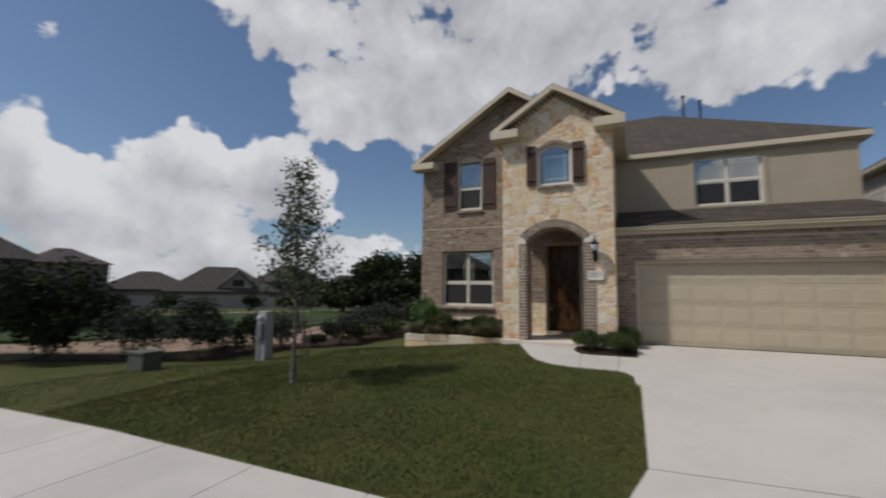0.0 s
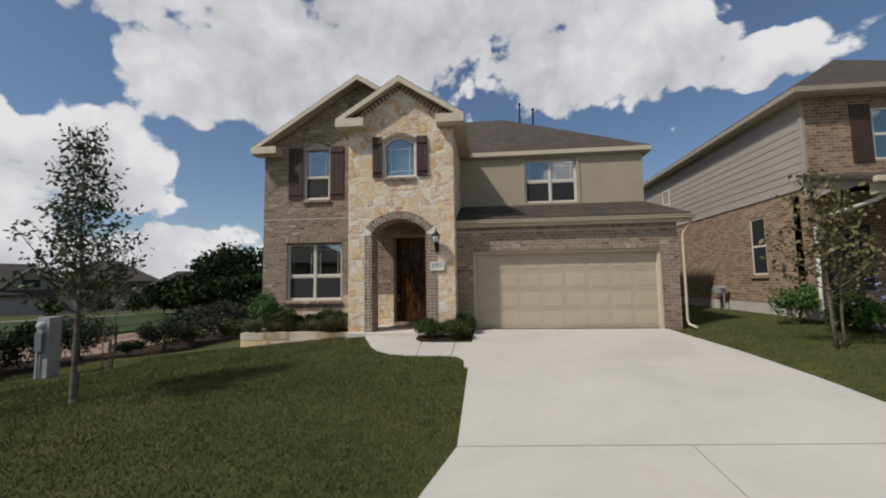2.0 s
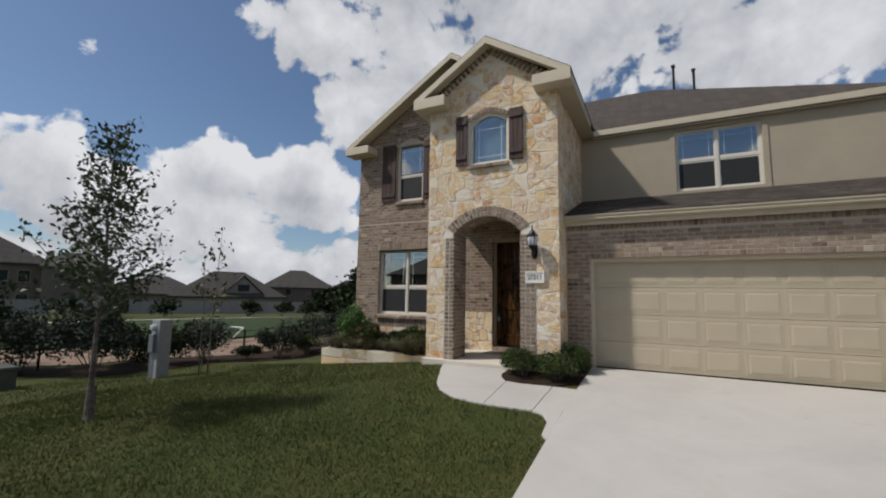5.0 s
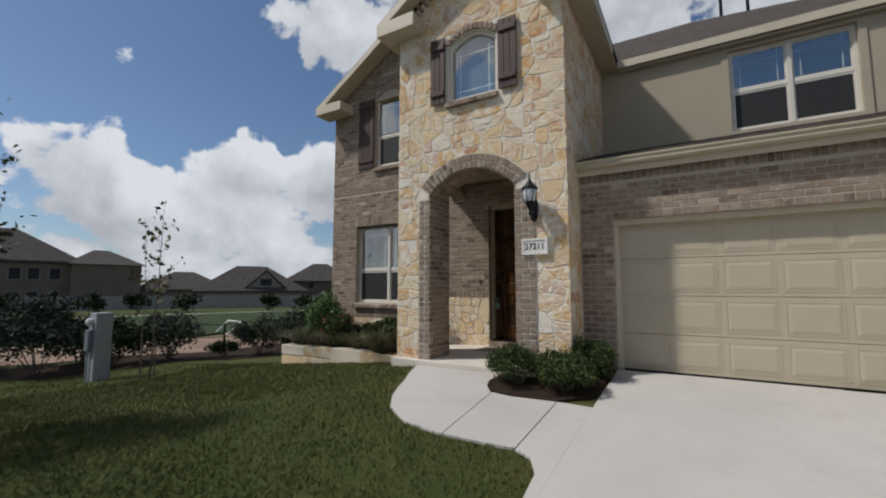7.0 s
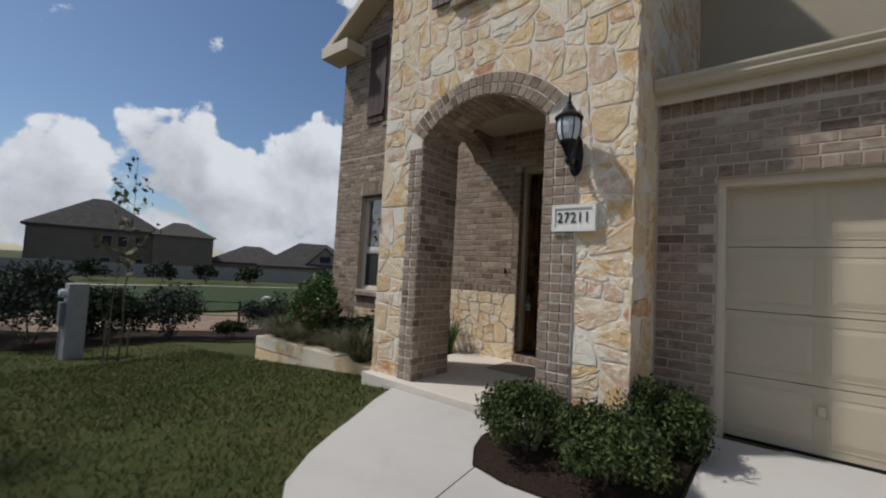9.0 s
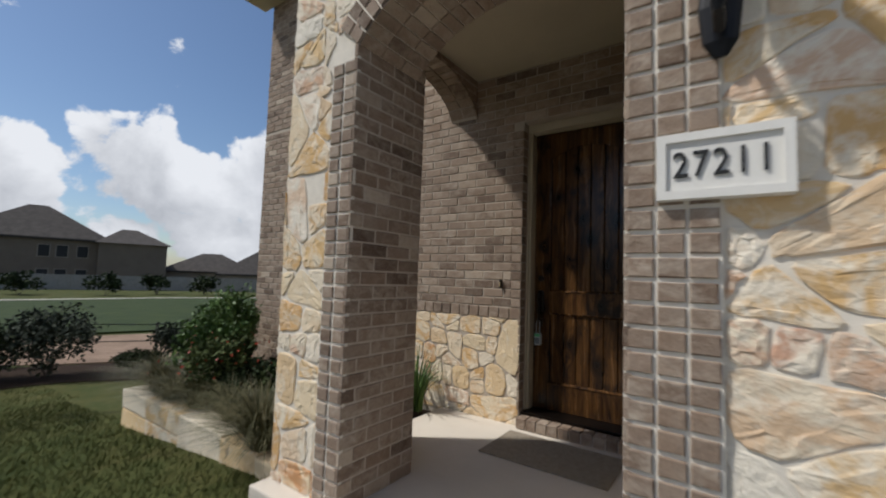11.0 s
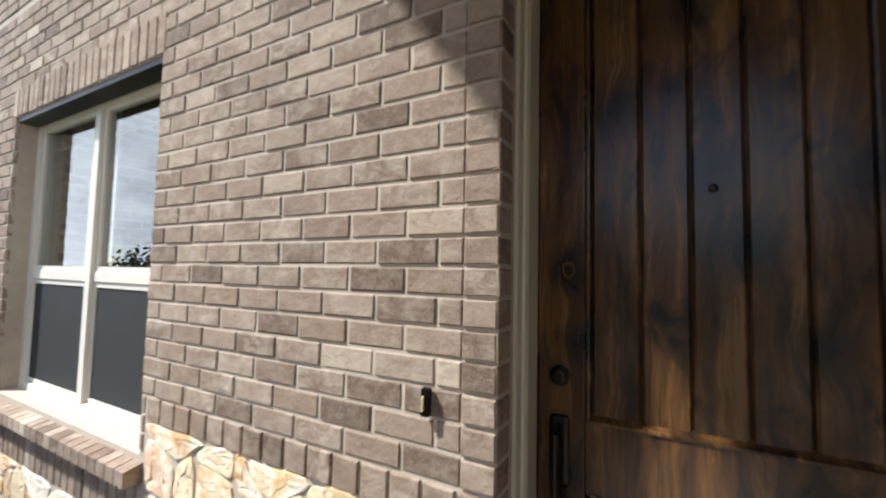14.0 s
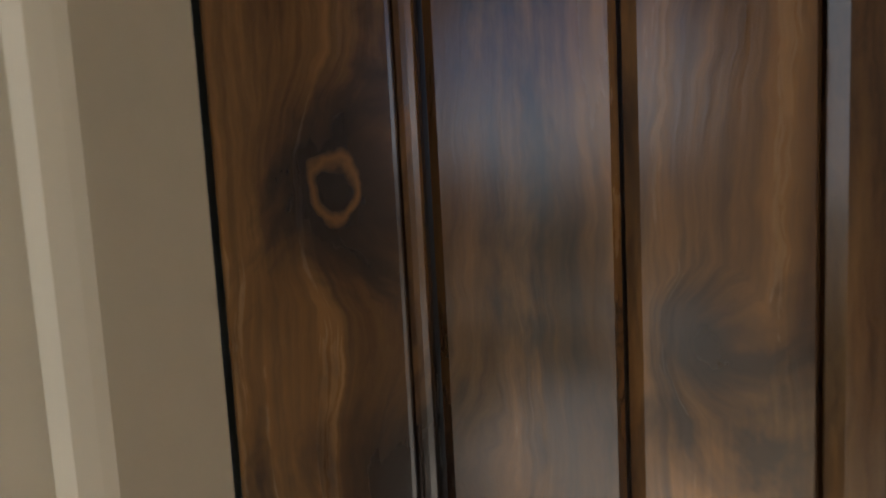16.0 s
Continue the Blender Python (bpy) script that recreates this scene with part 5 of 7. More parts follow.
shutter(-1.70, -1.27, 3.95, 5.62, WY - 0.012, "dark brown board-and-batten shutter on the brick wall")
shutter(0.19, 0.455, 4.05, 5.15, -0.03, "dark brown board-and-batten shutter on the stone tower")
shutter(1.375, 1.67, 4.05, 5.13, -0.03, "dark brown board-and-batten shutter on the stone tower")


# ---- front door ----
door = tagged(empty("door_1", (0.83, DOOR_Y, 0.12)), "closed dark-stained knotty alder plank door, two panels", "door", kind="structure")
dp = lambda name, bm, mat, lb="": under(obj(name, bm, mat, None, lb), door)
D0, D1, DB, DT = 0.362, 1.291, 0.125, 2.655
S0, S1 = 0.492, 1.172
dp("stile", boxed(D0, S0, DOOR_Y, DOOR_Y + 0.045, DB, DT, bevel=0.003), M_DOOR)
dp("stile", boxed(S1, D1, DOOR_Y, DOOR_Y + 0.045, DB, DT, bevel=0.003), M_DOOR)
dp("rail", boxed(S0 + 0.001, S1 - 0.001, DOOR_Y + 0.001, DOOR_Y + 0.045, DB, 0.36, bevel=0.003), M_DOOR)
dp("rail", boxed(S0 + 0.001, S1 - 0.001, DOOR_Y + 0.001, DOOR_Y + 0.045, 0.99, 1.185, bevel=0.003), M_DOOR)
arc = [(S0 + 0.001 + (S1 - S0 - 0.002) * k / 14, 2.42 + 0.09 * math.sin(math.pi * k / 14)) for k in range(15)]
dp("rail", prism(arc + [(S1 - 0.001, DT), (S0 + 0.001, DT)], lambda u, v, d: (u, d, v), DOOR_Y + 0.001, DOOR_Y + 0.045), M_DOOR)
bm = boxed(S0, S1, DOOR_Y + 0.03, DOOR_Y + 0.04, 0.35, 2.53)
dp("panel_backing", bm, M_IRON)
for z0, z1 in ((0.372, 0.978), (1.197, 2.52)):
    edges = [S0 + 0.016] + [S0 + 0.026 + 0.1165 * k for k in range(1, 6)] + [S1 - 0.016]
    for a, e in zip(edges, edges[1:]):
        w = e - a
        bm = bmesh.new()
        c = 0.007
        prism([(a + 0.0015, DOOR_Y + 0.027), (a + 0.0015, DOOR_Y + 0.014 + c), (a + 0.0015 + c, DOOR_Y + 0.014), (a + w - 0.0015 - c, DOOR_Y + 0.014), (a + w - 0.0015, DOOR_Y + 0.014 + c), (a + w - 0.0015, DOOR_Y + 0.027)],
              lambda u, v, d: (u, v, d), z0, z1, bm)
        dp("plank", bm, M_DOOR)
    # moulding round the panel
    for q in ((S0, S0 + 0.014, z0 - 0.012, z1), (S1 - 0.014, S1, z0 - 0.012, z1)):
        dp("moulding", boxed(q[0], q[1], DOOR_Y + 0.004, DOOR_Y + 0.028, q[2], q[3], bevel=0.005), M_DOOR)
    for z in (z0 - 0.012,) + ((z1,) if z0 < 1 else ()):
        up = 1 if z < z1 else -1  # a sloping ledge from the rail down to the planks
        lo = z - 0.004 if up > 0 else z + 0.016
        dp("moulding", prism([(DOOR_Y - 0.004, lo), (DOOR_Y - 0.004, lo + up * 0.007), (DOOR_Y + 0.006, lo + up * 0.013), (DOOR_Y + 0.022, lo + up * 0.026), (DOOR_Y + 0.029, lo + up * 0.026), (DOOR_Y + 0.029, lo)], lambda u, v, d: (d, u, v), S0 + 0.0145, S1 - 0.0145), M_DOOR)
bm = bmesh.new()
lathe(bm, [(0.011, 0.0), (0.011, 0.004), (0.007, 0.006), (0.006, 0.003)], (0, 0, 0), 20)
bmesh.ops.rotate(bm, cent=(0, 0, 0), matrix=Matrix.Rotation(radians(90), 3, "X"), verts=bm.verts)
bmesh.ops.translate(bm, vec=(0.80, DOOR_Y + 0.0135, 1.808), verts=bm.verts)
dp("peephole", bm, M_BRONZE, "round dark metal peephole")
bm = bmesh.new()
lathe(bm, [(0.029, 0.0), (0.029, 0.008), (0.022, 0.012), (0.02, 0.024), (0.012, 0.027)], (0, 0, 0), 20)
bmesh.ops.rotate(bm, cent=(0, 0, 0), matrix=Matrix.Rotation(radians(90), 3, "X"), verts=bm.verts)
bmesh.ops.translate(bm, vec=(0.425, DOOR_Y, 1.30), verts=bm.verts)
dp("deadbolt", bm, M_BRONZE, "round dark bronze deadbolt")
bm = boxed(0.398, 0.452, DOOR_Y - 0.012, DOOR_Y + 0.002, 1.0, 1.19, bevel=0.012)
tube(bm, [(0.425, DOOR_Y - 0.012, 1.16), (0.425, DOOR_Y - 0.055, 1.15), (0.425, DOOR_Y - 0.06, 1.05), (0.425, DOOR_Y - 0.055, 0.92), (0.425, DOOR_Y - 0.01, 0.90)], 0.011, 10)
box(bm, 0.405, 0.445, DOOR_Y - 0.01, DOOR_Y + 0.002, 0.86, 0.93, 0.01)
dp("handle_set", bm, M_BRONZE, "dark bronze thumb-latch handle")
# jambs, head and brickmould
casing = tagged(empty("door_casing", (0.83, WY, 0.1)), "tan painted timber door casing with stepped moulding", "door frame", kind="structure")
for s, xo, xi in ((1, 0.318, 0.36), (-1, 1.362, 1.294)):
    bm = bmesh.new()
    pts = [(xo, 2.000), (xo + s * 0.005, 1.990), (xo + s * 0.02, 1.988), (xo + s * 0.026, 2.016), (xo + s * 0.028, 2.004), (xo + s * 0.036, 2.007), (xo + s * 0.04, 2.016), (xi, 2.022), (xi, DOOR_Y - 0.004), (xo, DOOR_Y - 0.004)]
    prism(pts, lambda u, v, d: (u, v, d), 0.12, 2.66, bm)
    under(obj("jamb", bm, M_TRIM), casing)
bm = boxed(0.318, 1.362, 1.988, DOOR_Y - 0.004, 2.662, 2.735, bevel=0.006)
under(obj("head", bm, M_TRIM), casing)
# rowlock brick step and metal sill under the door
step = tagged(empty("door_step", (0.85, WY, 0)), "brick rowlock step with a dark metal sill", "step", kind="structure")
n = 11
for k in range(n):
    a = 0.335 + k * (1.36 - 0.335) / n
    under(obj("brick", boxed(a + 0.005, a + (1.36 - 0.335) / n - 0.005, WY - 0.085, WY + 0.1, 0.012, 0.094, bevel=0.004), M_BRICK_ONE), step)
under(obj("mortar_bed", boxed(0.34, 1.355, WY - 0.075, WY + 0.12, 0.0, 0.085), M_MORTAR), step)
under(obj("metal_sill", boxed(0.335, 1.36, WY + 0.03, DOOR_Y + 0.05, 0.096, 0.122, bevel=0.004), M_BRONZE), step)

# small things on the porch
bm = boxed(0.118, 0.142, WY - 0.03, WY - 0.009, 1.20, 1.275, bevel=0.004)
bell = tagged(obj("doorbell", bm, M_BRONZE), "small dark bronze doorbell button on the brick wall", "doorbell")
part("button", boxed(0.123, 0.131, WY - 0.036, WY - 0.0295, 1.215, 1.255, bevel=0.002), plain("bell_button", (0.45, 0.36, 0.2), 0.3), bell, "worn brass push button")
lock = tagged(empty("lockbox", (0.43, DOOR_Y - 0.06, 0.75)), "grey realtor lockbox with a green label hung on the handle", "lockbox")
under(obj("body", boxed(0.40, 0.455, DOOR_Y - 0.085, DOOR_Y - 0.04, 0.70, 0.80, bevel=0.006), M_GREYCARD), lock)
under(obj("label_plate", boxed(0.403, 0.452, DOOR_Y - 0.088, DOOR_Y - 0.0845, 0.775, 0.80), M_GREENTAG), lock)
under(obj("keypad", boxed(0.405, 0.45, DOOR_Y - 0.087, DOOR_Y - 0.0845, 0.71, 0.765), M_METER), lock)
under(obj("shackle", tube(bmesh.new(), [(0.41, DOOR_Y - 0.06, 0.80), (0.41, DOOR_Y - 0.06, 0.9), (0.425, DOOR_Y - 0.055, 0.93), (0.44, DOOR_Y - 0.06, 0.9), (0.44, DOOR_Y - 0.06, 0.80)], 0.005, 8), M_GREYBOX), lock)
outlet = tagged(obj("outlet_cover", boxed(1.525, 1.57, 1.275, 1.35, 0.755, 0.87, bevel=0.01), M_METER), "dark grey weatherproof outlet cover on the stone base", "outlet cover")
part("lid", boxed(1.488, 1.5245, 1.28, 1.346, 0.80, 0.872, bevel=0.008), M_BRONZE, outlet, "dark hinged lid")
tagged(obj("door_mat", boxed(0.33, 1.25, 1.18, 1.72, 0.002, 0.012, bevel=0.003), M_MAT), "thin worn brown door mat on the porch floor", "door mat")

# ---- house number plaque ----
plaque = tagged(empty("address_plaque", (1.88, -0.05, 1.56)), "cream cast-stone plaque with black numerals set in the stone", "address sign")
under(obj("slab", boxed(1.70, 2.068, -0.052, -0.005, 1.562, 1.785, bevel=0.006), M_SIGN), plaque)
bm = ring_prism(bmesh.new(), [(1.702, 1.564), (2.066, 1.564), (2.066, 1.783), (1.702, 1.783)], [(1.73, 1.592), (2.038, 1.592), (2.038, 1.755), (1.73, 1.755)], lambda u, v, d: Vector((u, d, v)), -0.062, -0.05)
under(obj("rim", bm, M_SIGN), plaque)
for k, ch in enumerate("27211"):
    txt = bpy.data.curves.new("numeral", "FONT")
    txt.body, txt.size, txt.extrude, txt.align_x, txt.align_y = ch, 0.122, 0.003, "CENTER", "CENTER"
    tmp = new("numeral", txt)
    bpy.context.view_layer.update()
    me = bpy.data.meshes.new_from_object(tmp.evaluated_get(bpy.context.evaluated_depsgraph_get()))
    bpy.data.objects.remove(tmp)
    me.materials.append(M_INK)
    num = new("numeral", me)
    num.matrix_basis = pose(1.884 + (k - 2) * 0.056, -0.056, 1.673, 90, 0, 0) @ Matrix.Diagonal((0.8, 1, 1, 1))
    under(num, plaque)["label"] = "black numeral " + ch

# ---- wall lantern ----
lx, ly, lz = 1.80, -0.22, 2.36
lantern = tagged(empty("wall_lantern", (lx + 0.08, -0.03, 2.15)), "black iron coach lantern with clear glass on the stone wall", "wall lamp")
lp = lambda name, bm, mat, lb="": under(obj(name, bm, mat, None, lb, smooth=False), lantern)
lx = 1.885
lp("back_plate", lathe(bmesh.new(), [(0.02, -0.17), (0.05, -0.12), (0.062, 0.0), (0.05, 0.12), (0.02, 0.17)], (lx, -0.045, 2.19), 16, (1, 0.35)), M_IRON)
lp("arm", tube(bmesh.new(), [(lx, -0.06, 2.15), (lx, -0.12, 2.08), (lx, -0.19, 2.1), (lx, -0.215, 2.17), (lx, -0.215, 2.24)], [0.02, 0.017, 0.016, 0.018, 0.03], 10), M_IRON)
lp("base", lathe(bmesh.new(), [(0.012, 2.08), (0.02, 2.11), (0.014, 2.14), (0.03, 2.18), (0.055, 2.235), (0.07, 2.25), (0.07, 2.265)], (lx, -0.215, 0), 16), M_IRON)
g = lp("glass", lathe(bmesh.new(), [(0.058, 2.266), (0.080, 2.31), (0.090, 2.37), (0.088, 2.42), (0.082, 2.44)], (lx, -0.215, 0), 16), M_LAMPGLASS, "clear bevelled glass")
for k in range(6):
    a = 2 * math.pi * k / 6 + 0.3
    lp("rib", tube(bmesh.new(), [(lx + r * math.cos(a), -0.215 + r * math.sin(a), z) for r, z in ((0.062, 2.262), (0.084, 2.31), (0.094, 2.37), (0.092, 2.42), (0.086, 2.445))], 0.005, 6), M_IRON)
lp("cap", lathe(bmesh.new(), [(0.108, 2.438), (0.112, 2.45), (0.10, 2.468), (0.06, 2.50), (0.035, 2.545), (0.02, 2.56), (0.022, 2.575), (0.01, 2.60), (0.014, 2.62), (0.004, 2.665)], (lx, -0.215, 0), 16), M_IRON)

# ---- garage door ----
gd = tagged(empty("garage_door", (5.2, 0.9, 0)), "closed cream sectional garage door with short raised panels", "garage door", kind="structure")
GY = 0.86
gw = (7.61 - 2.85) / 8
for r in range(4):
    z0, z1 = -0.03 + r * 0.515 + (0.02 if r == 0 else 0), -0.03 + (r + 1) * 0.515 - 0.006
    sec = under(obj("section", boxed(2.82, 7.63, GY, GY + 0.045, z0, z1, bevel=0.003), M_GARAGE), gd)
    for c in range(8):
        a, b = 2.85 + c * gw + 0.05, 2.85 + (c + 1) * gw - 0.05
        u0, u1 = z0 + 0.075, z1 - 0.075
        bm = bmesh.new()
        ring_prism(bm, [(a - 0.02, u0 - 0.02), (b + 0.02, u0 - 0.02), (b + 0.02, u1 + 0.02), (a - 0.02, u1 + 0.02)], [(a - 0.006, u0 - 0.006), (b + 0.006, u0 - 0.006), (b + 0.006, u1 + 0.006), (a - 0.006, u1 + 0.006)], lambda u, v, d: Vector((u, d, v)), GY - 0.004, GY + 0.002)
        e = 0.04
        vs = [bm.verts.new(p) for p in [(a, GY - 0.001, u0), (b, GY - 0.001, u0), (b, GY - 0.001, u1), (a, GY - 0.001, u1), (a + e, GY - 0.007, u0 + e), (b - e, GY - 0.007, u0 + e), (b - e, GY - 0.007, u1 - e), (a + e, GY - 0.007, u1 - e)]]
        for k in range(4):
            bm.faces.new((vs[k], vs[(k + 1) % 4], vs[4 + (k + 1) % 4], vs[4 + k]))
        bm.faces.new(vs[4:])
        p = obj("panel", bm, M_GARAGE)
        p.parent = sec
        p.matrix_parent_inverse = gd.matrix_basis.inverted() @ Matrix.Identity(4)
        p.matrix_parent_inverse = Matrix.Identity(4)
under(obj("bottom_seal", boxed(2.82, 7.63, GY - 0.004, GY + 0.05, -0.05, -0.012), M_IRON, None, "black rubber seal"), gd)
trim_g = tagged(empty("garage_trim", (5.2, 0.7, 0)), "cream painted timber trim round the garage opening", "trim", kind="structure")
for a in ((2.79, 2.848, 0.75, 0.96, -0.05, 2.0), (7.592, 7.65, 0.75, 0.96, -0.05, 2.0), (2.79, 7.65, 0.75, 0.96, 2.001, 2.07)):
    under(obj("board", boxed(*a, bevel=0.004), M_FASCIA), trim_g)
under(obj("handle", boxed(3.42, 3.47, GY - 0.022, GY - 0.003, 0.27, 0.34, bevel=0.006), M_GARAGE, None, "small painted lift handle"), gd)
tagged(obj("garage_apron", boxed(2.79, 7.66, 0.722, 0.86, -0.15, -0.034), M_CONC), "concrete apron strip at the garage sill with a dark open joint", "apron", kind="structure")
tagged(obj("floor_garage", boxed(2.4, 8.0, 0.97, 6, -0.12, -0.04), M_CONC), "concrete garage floor", "floor", kind="structure")

# sloping brick border under the tower's gable
for sgn, xe in ((-1, TX0), (1, TX1)):
    n = 15
    for k in range(n):
        f = (k + 0.5) / n
        x = 0.93 + (xe - 0.93) * f
        z = PEAK - (PEAK - TOP) * f - 0.055
        bm = boxed(-0.034, 0.034, -0.03, 0.03, -0.1, 0.09, bevel=0.004)
        b = obj("brick", bm, M_BRICK_ONE)
        b.matrix_basis = pose(x, -0.0, z, 0, sgn * 36, 0)
        b.parent = wall_tower


# ---- planting ----
def on(x, y):
    return float(ground(x, y))


def limbs_apart(bm, mat, top):
    """Each loose limb of bm becomes a branch of its own under top."""
    left = set(bm.verts)
    while left:
        todo, isle = [left.pop()], []
        while todo:
            v = todo.pop()
            isle.append(v)
            for e in v.link_edges:
                o = e.other_vert(v)
                if o in left:
                    left.remove(o)
                    todo.append(o)
        num = {v: i for i, v in enumerate(isle)}
        fs = {f for v in isle for f in v.link_faces}
        me = bpy.data.meshes.new("branch")
        me.from_pydata([v.co[:] for v in isle], [], [[num[v] for v in f.verts] for f in fs])
        me.materials.append(mat)
        under(new("branch", me), top)
    bm.free()


def leaf_quads(centers, size, rs, long=2.0, droop=0.0):
    """One folded leaf (two quads share an edge line) at each centre."""
    n = len(centers)
    a = rs.normal(size=(n, 3))
    a[:, 2] -= droop
    a /= np.linalg.norm(a, axis=1, keepdims=True)
    b = np.cross(a, rs.normal(size=(n, 3)))
    b /= np.linalg.norm(b, axis=1, keepdims=True) + 1e-9
    s = size * rs.uniform(0.6, 1.3, (n, 1))
    l, w = a * s * long / 2, b * s / 2
    v = np.stack([centers - l, centers + w - l * 0.1, centers + l, centers - w - l * 0.1], 1)
    return v.reshape(-1, 3), np.arange(n * 4).reshape(n, 4)


def shrub(name, x, y, rx, ry, h, mat, label, leaves=2600, size=0.035, seed=1, long=1.8, z=None, category="shrub", lumps=14, group="", stems=7):
    rs = np.random.RandomState(seed)
    z0 = on(x, y) if z is None else z
    top = empty(name, (x, y, z0))
    tagged(top, label, category, group)
    # lumpy crown from clusters of leaves, thin at the rim
    cs = []
    for k in range(lumps):
        d = rs.normal(size=3)
        d /= np.linalg.norm(d)
        d[2] = abs(d[2]) if rs.rand() < 0.75 else d[2] * 0.6
        f = rs.uniform(0.45, 0.95)
        cs.append((d[0] * rx * f, d[1] * ry * f, h * 0.5 + d[2] * h * 0.5 * f, rs.uniform(0.22, 0.42)))
    cs = np.array(cs)
    pick = rs.randint(0, lumps, leaves)
    dirs = rs.normal(size=(leaves, 3))
    dirs /= np.linalg.norm(dirs, axis=1, keepdims=True)
    rad = rs.uniform(0.35, 1.0, (leaves, 1)) ** 0.5 * (1 + 0.18 * rs.normal(size=(leaves, 1)))
    c = cs[pick, :3] + dirs * rad * cs[pick, 3:4] * np.array([rx * 1.15, ry * 1.15, h * 0.75])
    c[:, 2] = np.maximum(c[:, 2], 0.03 + 0.06 * rs.rand(leaves))
    v, f = leaf_quads(c, size, rs, long)
    under(raw("crown", v + np.array([x, y, z0]), f, mat), top)
    bm = bmesh.new()
    for k in range(stems):
        a = rs.uniform(0, 6.28)
        r = rs.uniform(0.3, 0.8)
        p0 = Vector((x + 0.04 * math.cos(a), y + 0.04 * math.sin(a), z0 - 0.03))
        p2 = Vector((x + rx * r * math.cos(a), y + ry * r * math.sin(a), z0 + h * rs.uniform(0.5, 0.85)))
        tube(bm, [p0, p0.lerp(p2, 0.5) + Vector((0, 0, 0.1 * h)), p2], [0.016, 0.011, 0.005], 5)
    under(obj("branchwork", bm, M_BARK), top)
    return top


def tuft(name, x, y, z0, h, spread, n, mat, label, seed, width=0.012, category="ornamental grass", group=""):
    """Arching strap leaves from one crown."""
    rs = np.random.RandomState(seed)
    V, F = [], []
    for k in range(n):
        a = rs.uniform(0, 2 * np.pi)
        L, lean = h * rs.uniform(0.6, 1.15), rs.uniform(0.15, 1.0) * spread
        d, s = np.array([np.cos(a), np.sin(a), 0]), np.array([-np.sin(a), np.cos(a), 0])
        b = np.array([x, y, z0]) + d * rs.uniform(0, 0.06) + s * rs.uniform(-0.04, 0.04)
        o = len(V)
        for i in range(5):
            t = i / 4
            p = b + d * lean * t ** 1.7 + np.array([0, 0, L * (t - 0.45 * t ** 3 * min(1, lean / h * 1.6))])
            w = width * (1 - t ** 2) + 0.001
            V += [p - s * w / 2, p + s * w / 2]
        F += [(o + 2 * i, o + 2 * i + 1, o + 2 * i + 3, o + 2 * i + 2) for i in range(4)]
    top = tagged(empty(name, (x, y, z0)), label, category, group)
    under(raw("foliage", np.array(V), np.array(F), mat), top)
    return top


def young_tree(name, x, y, h, spread, clear, branches, leaves, mat, label, seed, trunk=0.03, size=0.06, lean=0.0, category="tree"):
    rs = np.random.RandomState(seed)
    z0 = on(x, y)
    top = tagged(empty(name, (x, y, z0)), label, category)
    bm = bmesh.new()
    pts = [Vector((x + lean * (k / 6) ** 1.5 + rs.normal() * 0.02 * (k > 0), y + rs.normal() * 0.02 * (k > 0), z0 - 0.05 + (h + 0.05) * k / 6)) for k in range(7)]
    tube(bm, pts, [trunk * (1 - 0.85 * k / 6) for k in range(7)], 8)
    under(obj("trunk", bm, M_BARK, smooth=True), top)
    cs, limbs = [], bmesh.new()
    for k in range(branches):
        f = (k + rs.rand() * 0.8) / branches
        zf = clear + (0.97 - clear) * f
        i = min(5, int(zf * 6))
        base = pts[i].lerp(pts[i + 1], zf * 6 - i)
        a = k * 2.4 + rs.uniform(-0.5, 0.5)
        L = spread * (1.05 - 0.8 * f) * rs.uniform(0.65, 1.25)
        up = rs.uniform(0.5, 1.1)
        tip = base + Vector((math.cos(a) * L, math.sin(a) * L, L * up))
        mid = base.lerp(tip, 0.5) + Vector((0, 0, -0.06 * L))
        tube(limbs, [base, mid, tip], [trunk * 0.38 * (1.1 - f), trunk * 0.22 * (1.1 - f), 0.003], 5)
        m = max(3, int(leaves / branches * (1.55 - 1.2 * f)))
        for _ in range(m):
            t = rs.uniform(0.25, 1.05)
            q = base.lerp(mid, t * 2) if t < 0.5 else mid.lerp(tip, t * 2 - 1)
            cs.append((q.x + rs.normal() * 0.10 * spread, q.y + rs.normal() * 0.10 * spread, q.z + rs.normal() * 0.09 * spread))
    limbs_apart(limbs, M_BARK, top)
    v, fq = leaf_quads(np.array(cs), size, rs, 1.9)
    under(raw("crown", v, fq, mat), top)
    return top


def slope_bed(name, poly, mat, label, lift=0.03, cell=0.3):
    return tagged(slab(name, poly, mat, None, lift, 0.1, cell), label, "planting bed", kind="structure")


# bed by the garage pier
slope_bed("mulch_bed", [(1.41, -0.14), (1.39, -0.5), (1.45, -0.68), (1.59, -0.89), (1.86, -0.95), (2.4, -0.92), (2.74, -0.6), (2.76, 0.66), (2.36, 0.66), (2.36, -0.14)], M_MULCH, "dark shredded bark mulch bed by the garage", 0.03)
for x, y, r, h, s in ((1.76, -0.44, 0.36, 0.46, 3), (2.36, -0.50, 0.36, 0.42, 4), (2.50, 0.12, 0.33, 0.50, 5)):
    shrub("boxwood_shrub", x, y, r, r, h, M_HOLLY, "small dense green shrub in the mulch bed", 8000, 0.0165, s, 2.3, group="shrubs by the garage", lumps=22)
